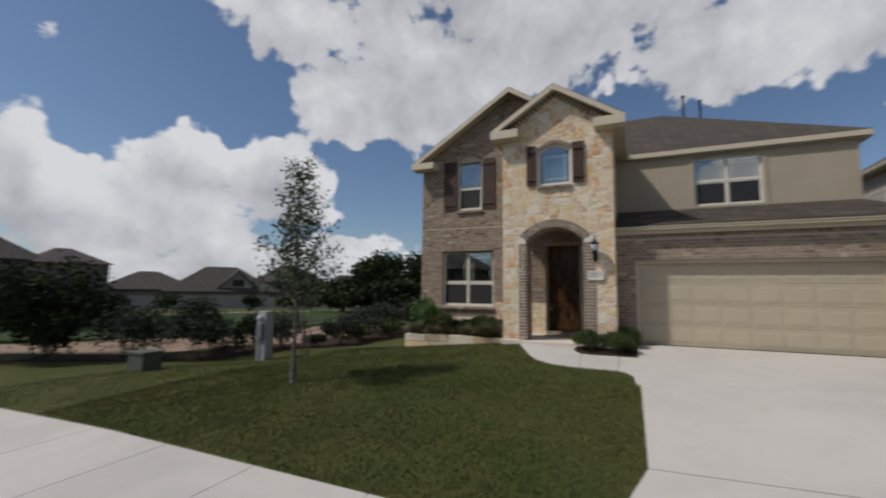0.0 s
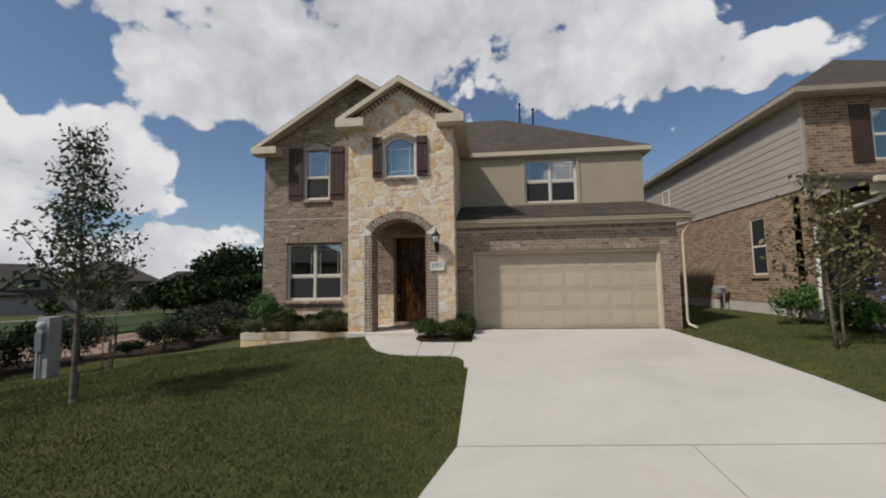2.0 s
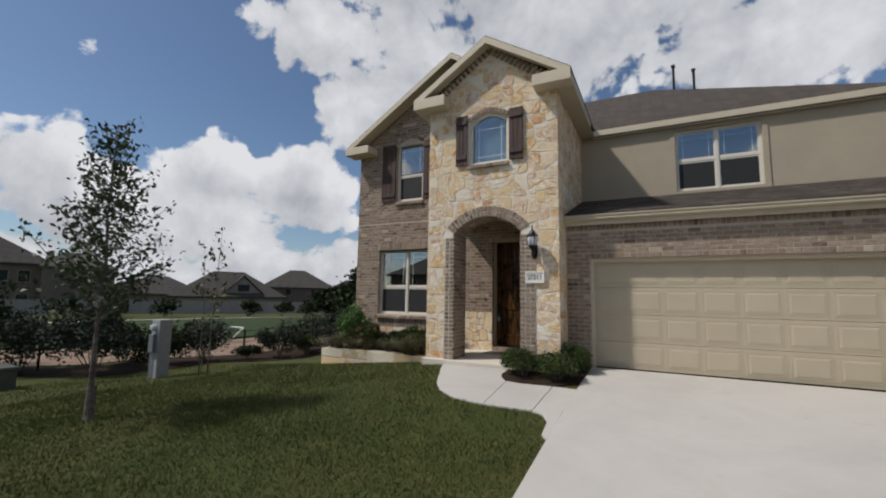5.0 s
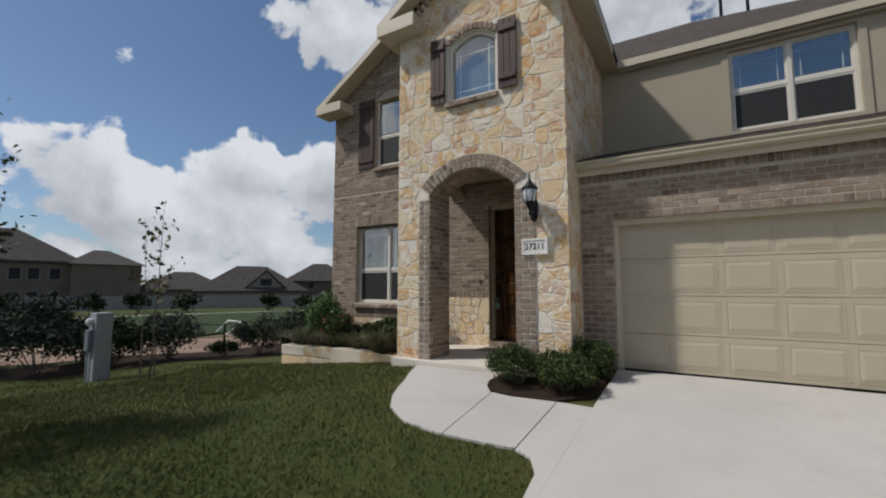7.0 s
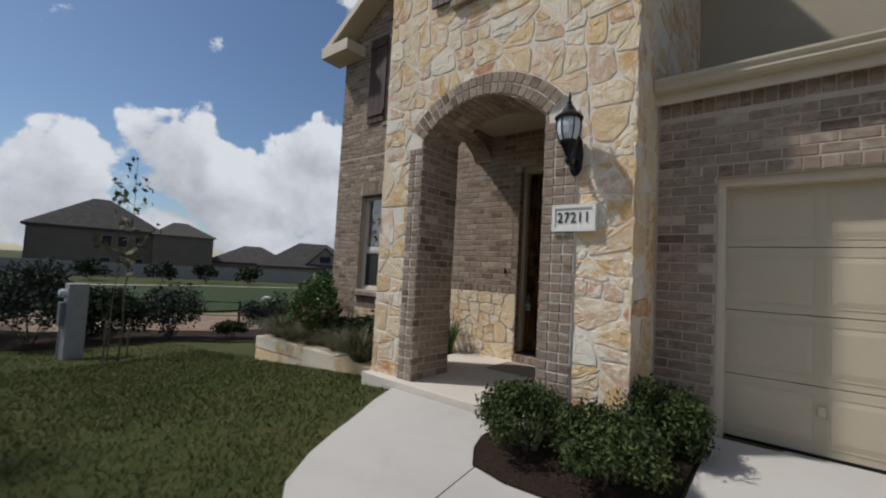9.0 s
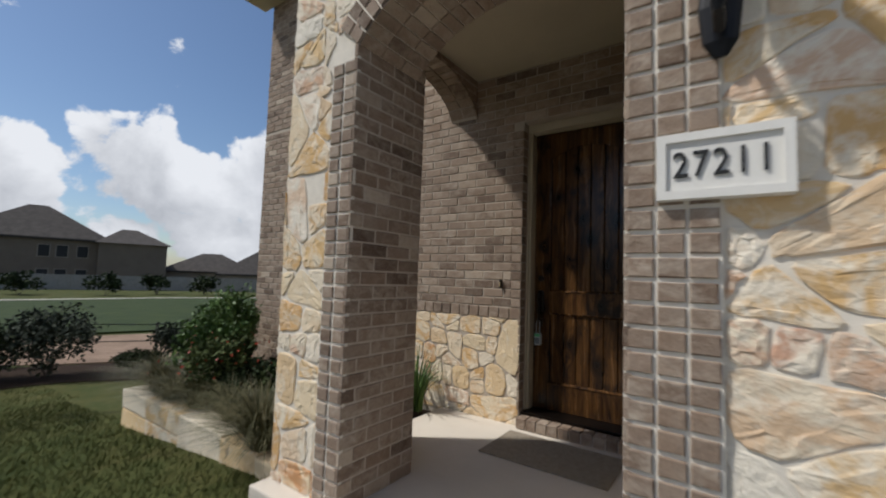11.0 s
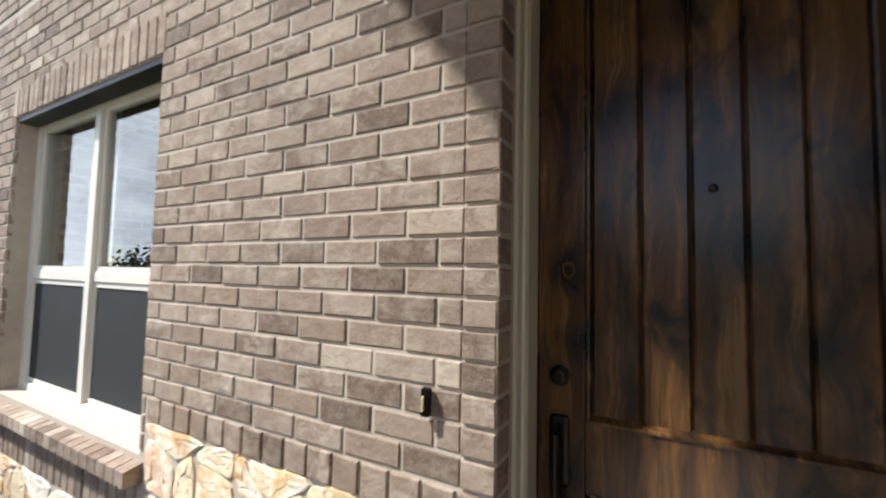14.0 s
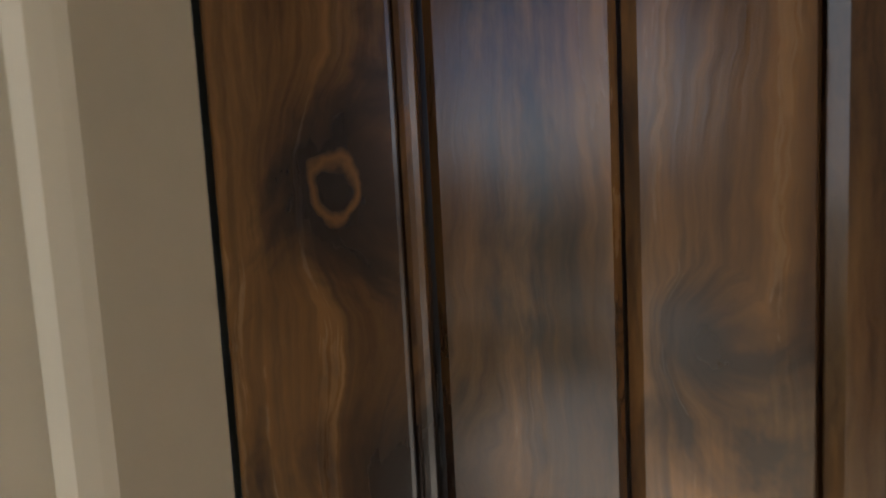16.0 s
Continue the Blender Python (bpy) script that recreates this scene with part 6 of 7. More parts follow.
# raised stone planter
PZ = -0.005
planter = tagged(empty("stone_planter", (-2, 0.2, -0.3)), "low cream limestone block planter wall before the brick wall", "planter", kind="structure")
x = -3.58
r2 = random.Random(5)
while x < -0.56:
    w = min(r2.uniform(0.42, 0.8), -0.5 - x)
    if -0.5 - x - w < 0.2:
        w = -0.5 - x
    y0 = 0.20 - 0.07 * (x + 3.58) / 3.0
    zb = min(on(x, y0), on(x + w, y0)) - 0.08
    zt = PZ - r2.uniform(0, 0.02) - 0.012 * abs(x + 2)
    zs = [zb, zb + (zt - zb) * r2.uniform(0.45, 0.6), zt] if zt - zb > 0.42 else [zb, zt]
    for a, b in zip(zs, zs[1:]):
        bm = boxed(x + 0.004, x + w - 0.004, y0 + r2.uniform(-0.012, 0.012), y0 + 0.26, a + 0.003, b - 0.003, bevel=0.018)
        bmesh.ops.subdivide_edges(bm, edges=bm.edges[:], cuts=1, use_grid_fill=True)
        for v in bm.verts:
            v.co += Vector((0, 1, 1)) * 0.006 * noise.noise(v.co * 6) + Vector((0, 0.012, 0.0)) * noise.noise(v.co * 3)
        under(obj("stone", bm, M_STONE_ONE), planter)
    x += w
for k in range(4):
    bm = boxed(-3.58, -3.32, 0.47 + k * 0.36, 0.82 + k * 0.36, -0.75, PZ - 0.01, bevel=0.018)
    under(obj("stone", bm, M_STONE_ONE), planter)
tagged(obj("planter_soil", boxed(-3.33, -0.5, 0.44, WY - 0.03, -0.5, -0.06), M_MULCH), "dark soil in the stone planter", "soil", kind="structure")
for x, y, r, h, m, s, sz in ((-3.05, 0.95, 0.38, 0.9, M_FRESH, 11, 0.028), (-2.55, 0.75, 0.38, 0.62, M_HOLLY, 12, 0.03), (-1.55, 1.0, 0.45, 0.55, M_HOLLY, 13, 0.03), (-2.0, 0.9, 0.42, 0.5, M_DARKLEAF, 14, 0.03), (-1.0, 0.95, 0.4, 0.55, M_HOLLY, 15, 0.03), (-3.5, 1.25, 0.42, 1.0, M_FRESH, 16, 0.028)):
    shrub("flowering_shrub", x, y, r, r, h, m, "leafy green shrub in the stone planter" if m is not M_FRESH else "bright green loose-leaved shrub in the stone planter", 4200, sz, s, 2.2, z=-0.07, group="shrubs in the stone planter")
rs = np.random.RandomState(3)
v, f = leaf_quads(np.array([-2.5, 0.72, 0.38]) + rs.normal(size=(130, 3)) * np.array([0.28, 0.2, 0.12]), 0.022, rs, 1.6)
tagged(raw("flower_heads", v, f, M_REDFLOWER, kind="stuff"), "small dull red flower heads over the planter", "flowers")
for x, y, h, sp, s in ((-3.2, 0.42, 0.55, 0.7, 21), (-2.3, 0.40, 0.5, 0.7, 22), (-1.15, 0.34, 0.62, 0.75, 23), (-0.8, 0.5, 0.55, 0.5, 24), (-1.7, 0.42, 0.5, 0.65, 25), (-2.75, 0.36, 0.45, 0.7, 26), (-0.98, 0.26, 0.5, 0.7, 27), (-3.45, 0.5, 0.42, 0.6, 28)):
    tuft("plume_grass", x, y, -0.07, h, sp, 480, M_PLUME, "arching straw-green ornamental grass in the stone planter", s, 0.006, group="ornamental grasses in the planter")
tuft("strap_leaf_plant", -0.62, 1.62, 0.0, 0.62, 0.4, 90, M_LILY, "upright green strap-leaved plant against the stone base", 31, 0.02, "plant")
tuft("strap_leaf_plant", -0.88, 1.58, -0.05, 0.55, 0.4, 80, M_LILY, "upright green strap-leaved plant against the stone base", 32, 0.02, "plant")

# trees and shrubs of the side lawn
young_tree("young_oak", -3.2, -4.75, 4.3, 0.78, 0.30, 64, 3400, M_TREELEAF, "slim young oak with a sparse dark crown on the lawn", 41, 0.042, 0.046)
wrap = obj("trunk_guard", lathe(bmesh.new(), [(0.075, 0), (0.06, 0.05), (0.058, 0.42), (0.052, 0.46)], (-3.2, -4.75, on(-3.2, -4.75)), 10), M_BARK)
tagged(wrap, "grey bark guard round the young oak's foot", "tree guard")
young_tree("staked_sapling", -6.2, -1.0, 3.7, 0.6, 0.42, 11, 110, M_OLIVELEAF, "thin staked sapling with few leaves", 42, 0.018, 0.07, 0.25)
young_tree("staked_sapling", -6.32, -1.12, 3.4, 0.55, 0.45, 8, 60, M_OLIVELEAF, "thin staked sapling with few leaves", 43, 0.014, 0.07, -0.15)
for x, y in ((-6.05, -1.25), (-6.45, -0.8)):
    tagged(obj("tree_stake", tube(bmesh.new(), [(x, y, on(x, y) - 0.05), (x + 0.01, y, on(x, y) + 0.75)], 0.018, 6), M_BARK), "short timber stake beside the sapling", "stake")
BED = [(-14.5, -4.6), (-12.0, -3.2), (-9.6, -2.2), (-8.3, -0.4), (-7.9, 1.2), (-7.3, 3.2), (-6.9, 6.0), (-7.2, 12.0), (-10.5, 12.0), (-10.0, 4.0), (-10.2, 0.5), (-11.5, -1.6), (-15.0, -3.0)]
slope_bed("mulch_bed", BED, M_MULCH, "long dark mulch bed along the lawn's edge", 0.012, 0.6)
slope_bed("dirt_path", [(-11.8, -1.2), (-10.3, 1.0), (-10.1, 4.5), (-10.6, 12.0), (-16.0, 14.0), (-15.5, 5.0), (-17.5, 0.0), (-26, -5), (-24, -7.5), (-15.2, -3.1)], M_DIRT, "bare tan dirt strip beyond the planting bed", 0.02, 0.8)
k = 50
for x, y, r, h, m, lb, nl, sz in (
        (-10.1, -1.7, 1.1, 1.7, M_SAGE, "large silvery green sage bush", 6000, 0.05), (-11.9, -2.6, 1.1, 1.6, M_SAGE, "large silvery green sage bush", 4500, 0.055),
        (-8.95, 0.75, 0.75, 1.25, M_SAGE, "round silvery green sage bush", 4200, 0.045), (-8.55, 2.1, 0.45, 0.5, M_DARKLEAF, "low dark green mounded shrub", 2200, 0.035),
        (-8.1, 2.95, 0.75, 1.1, M_SAGE, "round silvery green sage bush", 3800, 0.045), (-8.6, 5.0, 0.9, 1.25, M_SAGE, "round silvery green sage bush", 3400, 0.055),
        (-8.9, 7.4, 1.2, 1.5, M_SAGE, "large silvery green sage bush", 4000, 0.06), (-9.3, -0.5, 0.8, 1.1, M_DARKLEAF, "dark green shrub", 3000, 0.05), (-7.9, 4.1, 0.5, 0.7, M_HOLLY, "low green shrub", 2000, 0.04),
        (-13.7, -3.9, 1.9, 2.7, M_DARKLEAF, "big dark green bushy shrub", 7000, 0.09), (-16.5, -5.2, 2.0, 2.9, M_DARKLEAF, "big dark green bushy shrub", 6000, 0.1), (-10.9, -0.6, 0.8, 1.2, M_DARKLEAF, "dark green shrub", 2600, 0.06),
        (-8.3, 9.5, 1.2, 1.7, M_SAGE, "large silvery green sage bush", 3000, 0.07), (-7.6, 6.2, 0.6, 0.8, M_HOLLY, "low green shrub", 1800, 0.045)):
    k += 1
    shrub("garden_shrub", x, y, r, r, h, m, lb + " in the mulch bed", nl, sz, k, 2.0, group="shrubs along the lawn's edge", lumps=18)

# power pedestal, utility box, low fence
mz = on(-7.5, -1.5)
ped = tagged(empty("meter_pedestal", (-7.5, -1.5, mz)), "grey metal electric meter pedestal on the lawn", "electric meter")
under(obj("cabinet", boxed(-7.67, -7.33, -1.58, -1.27, mz - 0.03, mz + 1.46, bevel=0.012), M_GREYBOX), ped)
bm = lathe(bmesh.new(), [(0.085, 0), (0.085, 0.06), (0.07, 0.10), (0.03, 0.115)], (0, 0, 0), 18)
bmesh.ops.rotate(bm, cent=(0, 0, 0), matrix=Matrix.Rotation(radians(90), 3, "X"), verts=bm.verts)
bmesh.ops.translate(bm, vec=(-7.51, -1.585, mz + 1.27), verts=bm.verts)
under(obj("meter_dome", bm, M_LAMPGLASS, None, "glass meter dome"), ped)
under(obj("breaker_box", boxed(-7.61, -7.42, -1.67, -1.582, mz + 0.65, mz + 1.1, bevel=0.012), M_METER, None, "dark grey breaker box"), ped)
under(obj("conduit", tube(bmesh.new(), [(-7.55, -1.62, mz), (-7.55, -1.62, mz + 0.66)], 0.022, 8), M_GREYBOX), ped)
bz = on(-8.9, -4.0)
util = tagged(empty("utility_box", (-8.9, -4.0, bz)), "low green metal utility box on the lawn", "utility box")
under(obj("body", boxed(-9.22, -8.6, -4.25, -3.75, bz - 0.03, bz + 0.42, bevel=0.02), M_UTILGREEN), util)
under(obj("lid", boxed(-9.25, -8.57, -4.28, -3.72, bz + 0.421, bz + 0.5, bevel=0.025), M_UTILGREEN), util)
fence = tagged(empty("low_fence", (-10.3, 3, on(-10.3, 3))), "low black wire fence behind the shrubs", "fence")
fp = [(-14.6, -3.6), (-12.0, -2.2), (-10.6, 0.2), (-9.85, 2.9), (-10.2, 5.6), (-10.4, 8.4), (-10.6, 11.2)]
for a in fp:
    under(obj("post", boxed(a[0] - 0.025, a[0] + 0.025, a[1] - 0.025, a[1] + 0.025, on(*a) - 0.05, on(*a) + 0.95), M_IRON), fence)
for a, b in zip(fp, fp[1:]):
    for h in (0.9, 0.5):
        under(obj("rail", tube(bmesh.new(), [(*a, on(*a) + h), (*b, on(*b) + h)], 0.012, 6), M_IRON), fence)
gz0 = on(-16.6, 7.4)
goal = tagged(empty("white_frame", (-16.6, 7.4, gz0)), "small white tilted metal frame on the grass", "goal")
for p in ([(-17.2, 7.0, gz0), (-16.9, 7.5, gz0 + 0.6)], [(-16.0, 6.9, gz0), (-15.7, 7.4, gz0 + 0.6)], [(-16.9, 7.5, gz0 + 0.6), (-15.7, 7.4, gz0 + 0.6)], [(-17.2, 7.0, gz0 + 0.02), (-16.0, 6.9, gz0 + 0.02)]):
    under(obj("bar", tube(bmesh.new(), p, 0.04, 8), M_WHITE), goal)


# ---- houses in the distance ----
def hip_house(name, at, yaw, w, d, eave, ridge, wall_mat, label, windows=(), gable=None, drop=0.6, annex=None):
    """Walls, hip roof with overhang and window boxes; at: middle of the front, facing -y before the turn."""
    z = on(at[0], at[1]) - drop
    m = pose(at[0], at[1], z, 0, 0, yaw)
    top = tagged(empty(name, (at[0], at[1], z)), label, "house", "houses across the field")
    top.matrix_basis = m

    def add(nm, bm, mat, parent=top):
        ob = obj(nm, bm, mat)
        ob.parent = parent
        return ob
    add("wall", boxed(-w / 2, w / 2, 0, d, 0, eave), wall_mat)
    o = 0.5
    bm = bmesh.new()
    c = [bm.verts.new(p) for p in ((-w / 2 - o, -o, eave), (w / 2 + o, -o, eave), (w / 2 + o, d + o, eave), (-w / 2 - o, d + o, eave))]
    e = [bm.verts.new((p.co.x, p.co.y, eave - 0.25)) for p in c]
    rl = max(0.4, w / 2 - d / 2)
    a, b = bm.verts.new((-rl, d / 2, ridge)), bm.verts.new((rl, d / 2, ridge))
    for f in ((c[0], c[1], b, a), (c[1], c[2], b), (c[2], c[3], a, b), (c[3], c[0], a), (e[3], e[2], e[1], e[0])):
        bm.faces.new(f)
    for i in range(4):
        bm.faces.new((c[i], c[(i + 1) % 4], e[(i + 1) % 4], e[i]))
    add("roof", bm, M_FARROOF)
    if annex:  # a lower wing with a hip roof of its own
        ax, aw, az = annex
        add("wing_wall", boxed(ax - aw / 2, ax + aw / 2, -1.5, d - 1.0, 0, eave - 0.3), wall_mat)
        bm = bmesh.new()
        c = [bm.verts.new(p) for p in ((ax - aw / 2 - o, -1.5 - o, eave - 0.3), (ax + aw / 2 + o, -1.5 - o, eave - 0.3), (ax + aw / 2 + o, d - 1.0 + o, eave - 0.3), (ax - aw / 2 - o, d - 1.0 + o, eave - 0.3))]
        a, b = bm.verts.new((ax - aw * 0.12, d / 2 - 1.2, az)), bm.verts.new((ax + aw * 0.12, d / 2 - 1.2, az))
        for f in ((c[0], c[1], b, a), (c[1], c[2], b), (c[2], c[3], a, b), (c[3], c[0], a), (c[3], c[2], c[1], c[0])):
            bm.faces.new(f)
        add("wing_roof", bm, M_FARROOF)
    for (x, zz, ww, hh) in windows:
        win = add("window", boxed(x - ww / 2, x + ww / 2, -0.06, 0.02, zz, zz + hh), M_FARPALE)
        p = obj("pane", boxed(x - ww / 2 + 0.1, x + ww / 2 - 0.1, -0.09, -0.062, zz + 0.1, zz + hh - 0.1), M_SCREEN)
        p.parent = win
    if gable:
        gx0, gw, gb, gt = gable
        bm = bmesh.new()
        prism([(gx0 - gw / 2, gb), (gx0 + gw / 2, gb), (gx0, gt)], lambda u, v, q: (u, q, v), 0.4, d * 0.5, bm)
        add("gable_wall", bm, M_FARPALE)
        bm = bmesh.new()
        for s in (-1, 1):
            roof_slab(bm, [(gx0, 0.1, gt + 0.25), (gx0 + s * (gw / 2 + 0.5), 0.1, gb - 0.1), (gx0 + s * (gw / 2 + 0.5), d * 0.5, gb - 0.1), (gx0, d * 0.5, gt + 0.25)], 0.2)
        add("gable_roof", bm, M_FARROOF)
        add("gable_window", boxed(gx0 - 0.9, gx0 + 0.9, 0.3, 0.42, gb + 0.5, gb + 1.6), M_SCREEN)
    return top


tw = [(x, zz, 1.3, 1.7) for zz in (1.4, 4.6) for x in (1.0, 2.8, 4.9)]
hip_house("far_house", (-73, 12), 78, 15, 13, 7.2, 12.0, M_FARTAN, "large two-storey tan house with a dark stepped hip roof", tw, annex=(10.5, 8.0, 9.4))
hip_house("far_house", (-60, 39), 58, 17, 12, 3.2, 7.6, M_FARPALE, "one-storey pale house with a dark roof and a front gable", [(-4, 1.2, 1.4, 1.2), (5, 1.2, 1.4, 1.2)], (2.0, 6.0, 3.6, 6.6))
hip_house("far_house", (-72, 34), 62, 14, 11, 3.4, 6.6, M_FARPALE, "pale house with a dark hip roof", [(-2, 1.2, 1.4, 1.2), (3, 1.2, 1.4, 1.2)])
hip_house("far_house", (-62, 56), 50, 14, 11, 5.2, 9.0, M_FARTAN, "two-storey tan house with a dark hip roof", [(-2, 3.6, 1.2, 1.3), (3, 3.6, 1.2, 1.3)])
hip_house("far_house", (-45, 52), 40, 13, 11, 3.2, 6.6, M_FARTAN, "one-storey tan house with a dark hip roof", [(-2, 1.2, 1.4, 1.2), (3, 1.2, 1.4, 1.2)])
hip_house("far_house", (-70, -6), 95, 15, 12, 6.0, 9.4, M_FARTAN, "two-storey tan house with a dark hip roof", [(-3, 3.8, 1.2, 1.5), (3, 3.8, 1.2, 1.5)])
hip_house("far_house", (-84, -16), 95, 15, 12, 6.0, 9.6, M_FARTAN, "two-storey tan house with a dark hip roof", [(-3, 3.8, 1.2, 1.5), (3, 3.8, 1.2, 1.5)])
# board fence across the field
ff = tagged(empty("board_fence", (-60, 25, -1.9)), "long weathered grey board fence across the field", "fence")
line = [(-66, -8), (-66.5, 12), (-62, 26), (-52, 40), (-38, 50)]
for a, b in zip(line, line[1:]):
    n = int(math.hypot(b[0] - a[0], b[1] - a[1]) / 2.4)
    for i in range(n):
        p, q = [(a[0] + (b[0] - a[0]) * t, a[1] + (b[1] - a[1]) * t) for t in (i / n, (i + 0.99) / n)]
        bm = bmesh.new()
        z = on(*p) - 0.1
        hh = 1.95 + 0.03 * (i % 3)
        dx, dy = (q[1] - p[1]) * 0.02, -(q[0] - p[0]) * 0.02
        vs = [bm.verts.new(v) for v in ((p[0], p[1], z), (q[0], q[1], z), (q[0], q[1], z + hh), (p[0], p[1], z + hh), (p[0] + dx, p[1] + dy, z), (q[0] + dx, q[1] + dy, z), (q[0] + dx, q[1] + dy, z + hh), (p[0] + dx, p[1] + dy, z + hh))]
        for fidx in ((0, 1, 2, 3), (7, 6, 5, 4), (0, 4, 5, 1), (1, 5, 6, 2), (2, 6, 7, 3), (3, 7, 4, 0)):
            bm.faces.new([vs[t] for t in fidx])
        under(obj("fence_panel", bm, M_FENCE), ff)
for i, (x, y, r, h) in enumerate(((-52, 14, 1.6, 2.2), (-53, 19, 1.5, 2.4), (-50, 23, 1.6, 2.1), (-44, 30, 1.6, 2.2), (-41, 33, 1.5, 2.0), (-55, 8, 1.7, 2.2), (-33, 36, 1.8, 2.2), (-36, 33, 1.6, 2.0))):
    shrub("far_shrub", x, y, r, r, h, M_DARKLEAF, "dark green shrub at the far side of the field", 700, 0.22, 90 + i, 1.6, group="shrubs before the board fence")
tagged(slab("field_path", [(-47, -10), (-45.6, -10), (-45, 16), (-40, 27), (-30, 36), (-31, 37.2), (-41.4, 27.9), (-46.4, 16.4)], M_CONC, None, 0.04, 0.1, 4), "pale concrete path across the field", "path", kind="structure")


tagged(slab("field", [(-44.5, -30), (-44.4, 16), (-39.4, 27.5), (-29.5, 36), (-16.7, 14.3), (-16.2, 5), (-18.2, 0), (-27, -5), (-30, -30)], mottled("field_grass", [(0.3, (0.018, 0.034, 0.009)), (0.7, (0.038, 0.056, 0.014))], 0.8), None, 0.07, 0.1, 3), "dark green mown field beyond the dirt strip", "field", kind="structure")


def big_tree(x, y, h, r, seed):
    rs = np.random.RandomState(seed)
    z0 = on(x, y) - 0.2
    top = tagged(empty("shade_tree", (x, y, z0)), "dark broad oak beyond the field", "tree", "dark oaks beyond the field")
    bm = bmesh.new()
    tube(bm, [(x, y, z0), (x + 0.1, y, z0 + h * 0.3), (x, y + 0.2, z0 + h * 0.55)], [0.4, 0.3, 0.18], 8)
    for k in range(6):
        a = k * 1.05 + rs.rand()
        tube(bm, [(x, y, z0 + h * 0.3), (x + r * 0.4 * math.cos(a), y + r * 0.4 * math.sin(a), z0 + h * 0.5), (x + r * 0.8 * math.cos(a), y + r * 0.8 * math.sin(a), z0 + h * 0.65)], [0.16, 0.1, 0.04], 6)
    under(obj("trunk", bm, M_BARK), top)
    cl = rs.normal(size=(26, 3))
    cl /= np.linalg.norm(cl, axis=1, keepdims=True)
    cl *= rs.uniform(0.4, 1.0, (26, 1)) * np.array([r, r, h * 0.34])
    n = 3600
    c = cl[rs.randint(0, 26, n)] + rs.normal(size=(n, 3)) * np.array([r * 0.17, r * 0.17, h * 0.07])
    v, f = leaf_quads(c + np.array([x, y, z0 + h * 0.62]), 0.32, rs, 1.5)
    under(raw("crown", v, f, M_DARKLEAF), top)


for i, (x, y, h, r) in enumerate(((-28, 36, 7.2, 4.0), (-23.5, 34, 7.4, 4.2), (-19, 36, 8.0, 4.5), (-33, 41, 5.6, 3.6), (-14, 38, 8.2, 4.6), (-26, 30, 4.0, 3.2), (-21, 29, 4.2, 3.2), (-31, 33, 3.8, 3.0))):
    big_tree(x, y, h, r, 140 + i)

# ---- neighbour's house ----
NX, NY0, NY1, NZ = 11.0, 0.25, 12.5, 5.72
nb = tagged(empty("neighbour_house", (NX + 4, 4, 0.2)), "two-storey brown brick and grey lap-sided house next door", "house")
nadd = lambda nm, bm, mat, lb="": under(obj(nm, bm, mat, None, lb), nb)
NS = Plane((NX, NY0, 0), (0, 1, 0), (-1, 0, 0))
NWIN = (1.68, 2.36, 1.33, 2.98)
bm = bmesh.new()
for a, b, c, d in ((0, NWIN[0], 0.55, 3.45), (NWIN[1], NY1 - NY0, 0.55, 3.45), (NWIN[0], NWIN[1], 0.55, NWIN[2]), (NWIN[0], NWIN[1], NWIN[3], 3.45)):
    prism([(a, c), (b, c), (b, d), (a, d)], NS, 0, -0.25, bm)
nadd("brick_wall", bm, M_FARBRICK)
nadd("foundation", boxed(NX + 0.01, NX + 0.3, NY0, NY1, -0.2, 0.55), M_CONC)
nadd("sheathing", boxed(NX + 0.04, NX + 0.25, NY0 + 0.26, NY1 - 0.21, 3.451, NZ - 0.03), M_SIDING)
nadd("ledge", boxed(NX - 0.03, NX + 0.2, NY0, NY1, 3.42, 3.47), M_SIDING)
k = 0
z = 3.471
while z < NZ - 0.05:
    bm = bmesh.new()
    prism([(NX + 0.04, z), (NX - 0.001, z), (NX + 0.010, min(z + 0.208, NZ - 0.03)), (NX + 0.04, min(z + 0.208, NZ - 0.03))], lambda u, v, d: (u, d, v), NY0, NY1, bm)
    nadd("siding_board", bm, M_SIDING)
    z += 0.21
nadd("corner_board", boxed(NX - 0.02, NX + 0.05, NY0 - 0.02, NY0 + 0.09, 3.47, NZ - 0.02), M_SIDING)
fwin = [(12.55, 13.5, 4.05, 5.35)]
bm = bmesh.new()
FP = Plane((0, NY0, 0), (1, 0, 0), (0, -1, 0))
for a, b, c, d in ((NX + 0.05, 12.55, 3.46, NZ), (13.5, 18.5, 3.46, NZ), (12.55, 13.5, 3.46, 4.05), (12.55, 13.5, 5.35, NZ)):
    prism([(a, c), (b, c), (b, d), (a, d)], FP, 0, -0.25, bm)
nadd("front_brick_upper", bm, M_FARBRICK)
nadd("front_brick_lower", boxed(NX, 18.5, NY0 + 0.3, NY0 + 0.55, 0, 3.3), M_FARBRICK)
nadd("back_wall", boxed(NX, 18.5, NY1 - 0.2, NY1, 0, NZ), M_SIDING)
nadd("far_wall", boxed(18.3, 18.5, NY0, NY1, 0, NZ), M_SIDING)
bm = bmesh.new()
ov = 0.35
cx0, cx1, cy0, cy1 = NX - ov, 18.5 + ov, NY0 - ov, NY1 + ov
c = [bm.verts.new(p) for p in ((cx0, cy0, NZ + 0.12), (cx1, cy0, NZ + 0.12), (cx1, cy1, NZ + 0.12), (cx0, cy1, NZ + 0.12))]
a, b = bm.verts.new((14.75, cy0 + 4, NZ + 2.7)), bm.verts.new((14.75, cy1 - 4, NZ + 2.7))
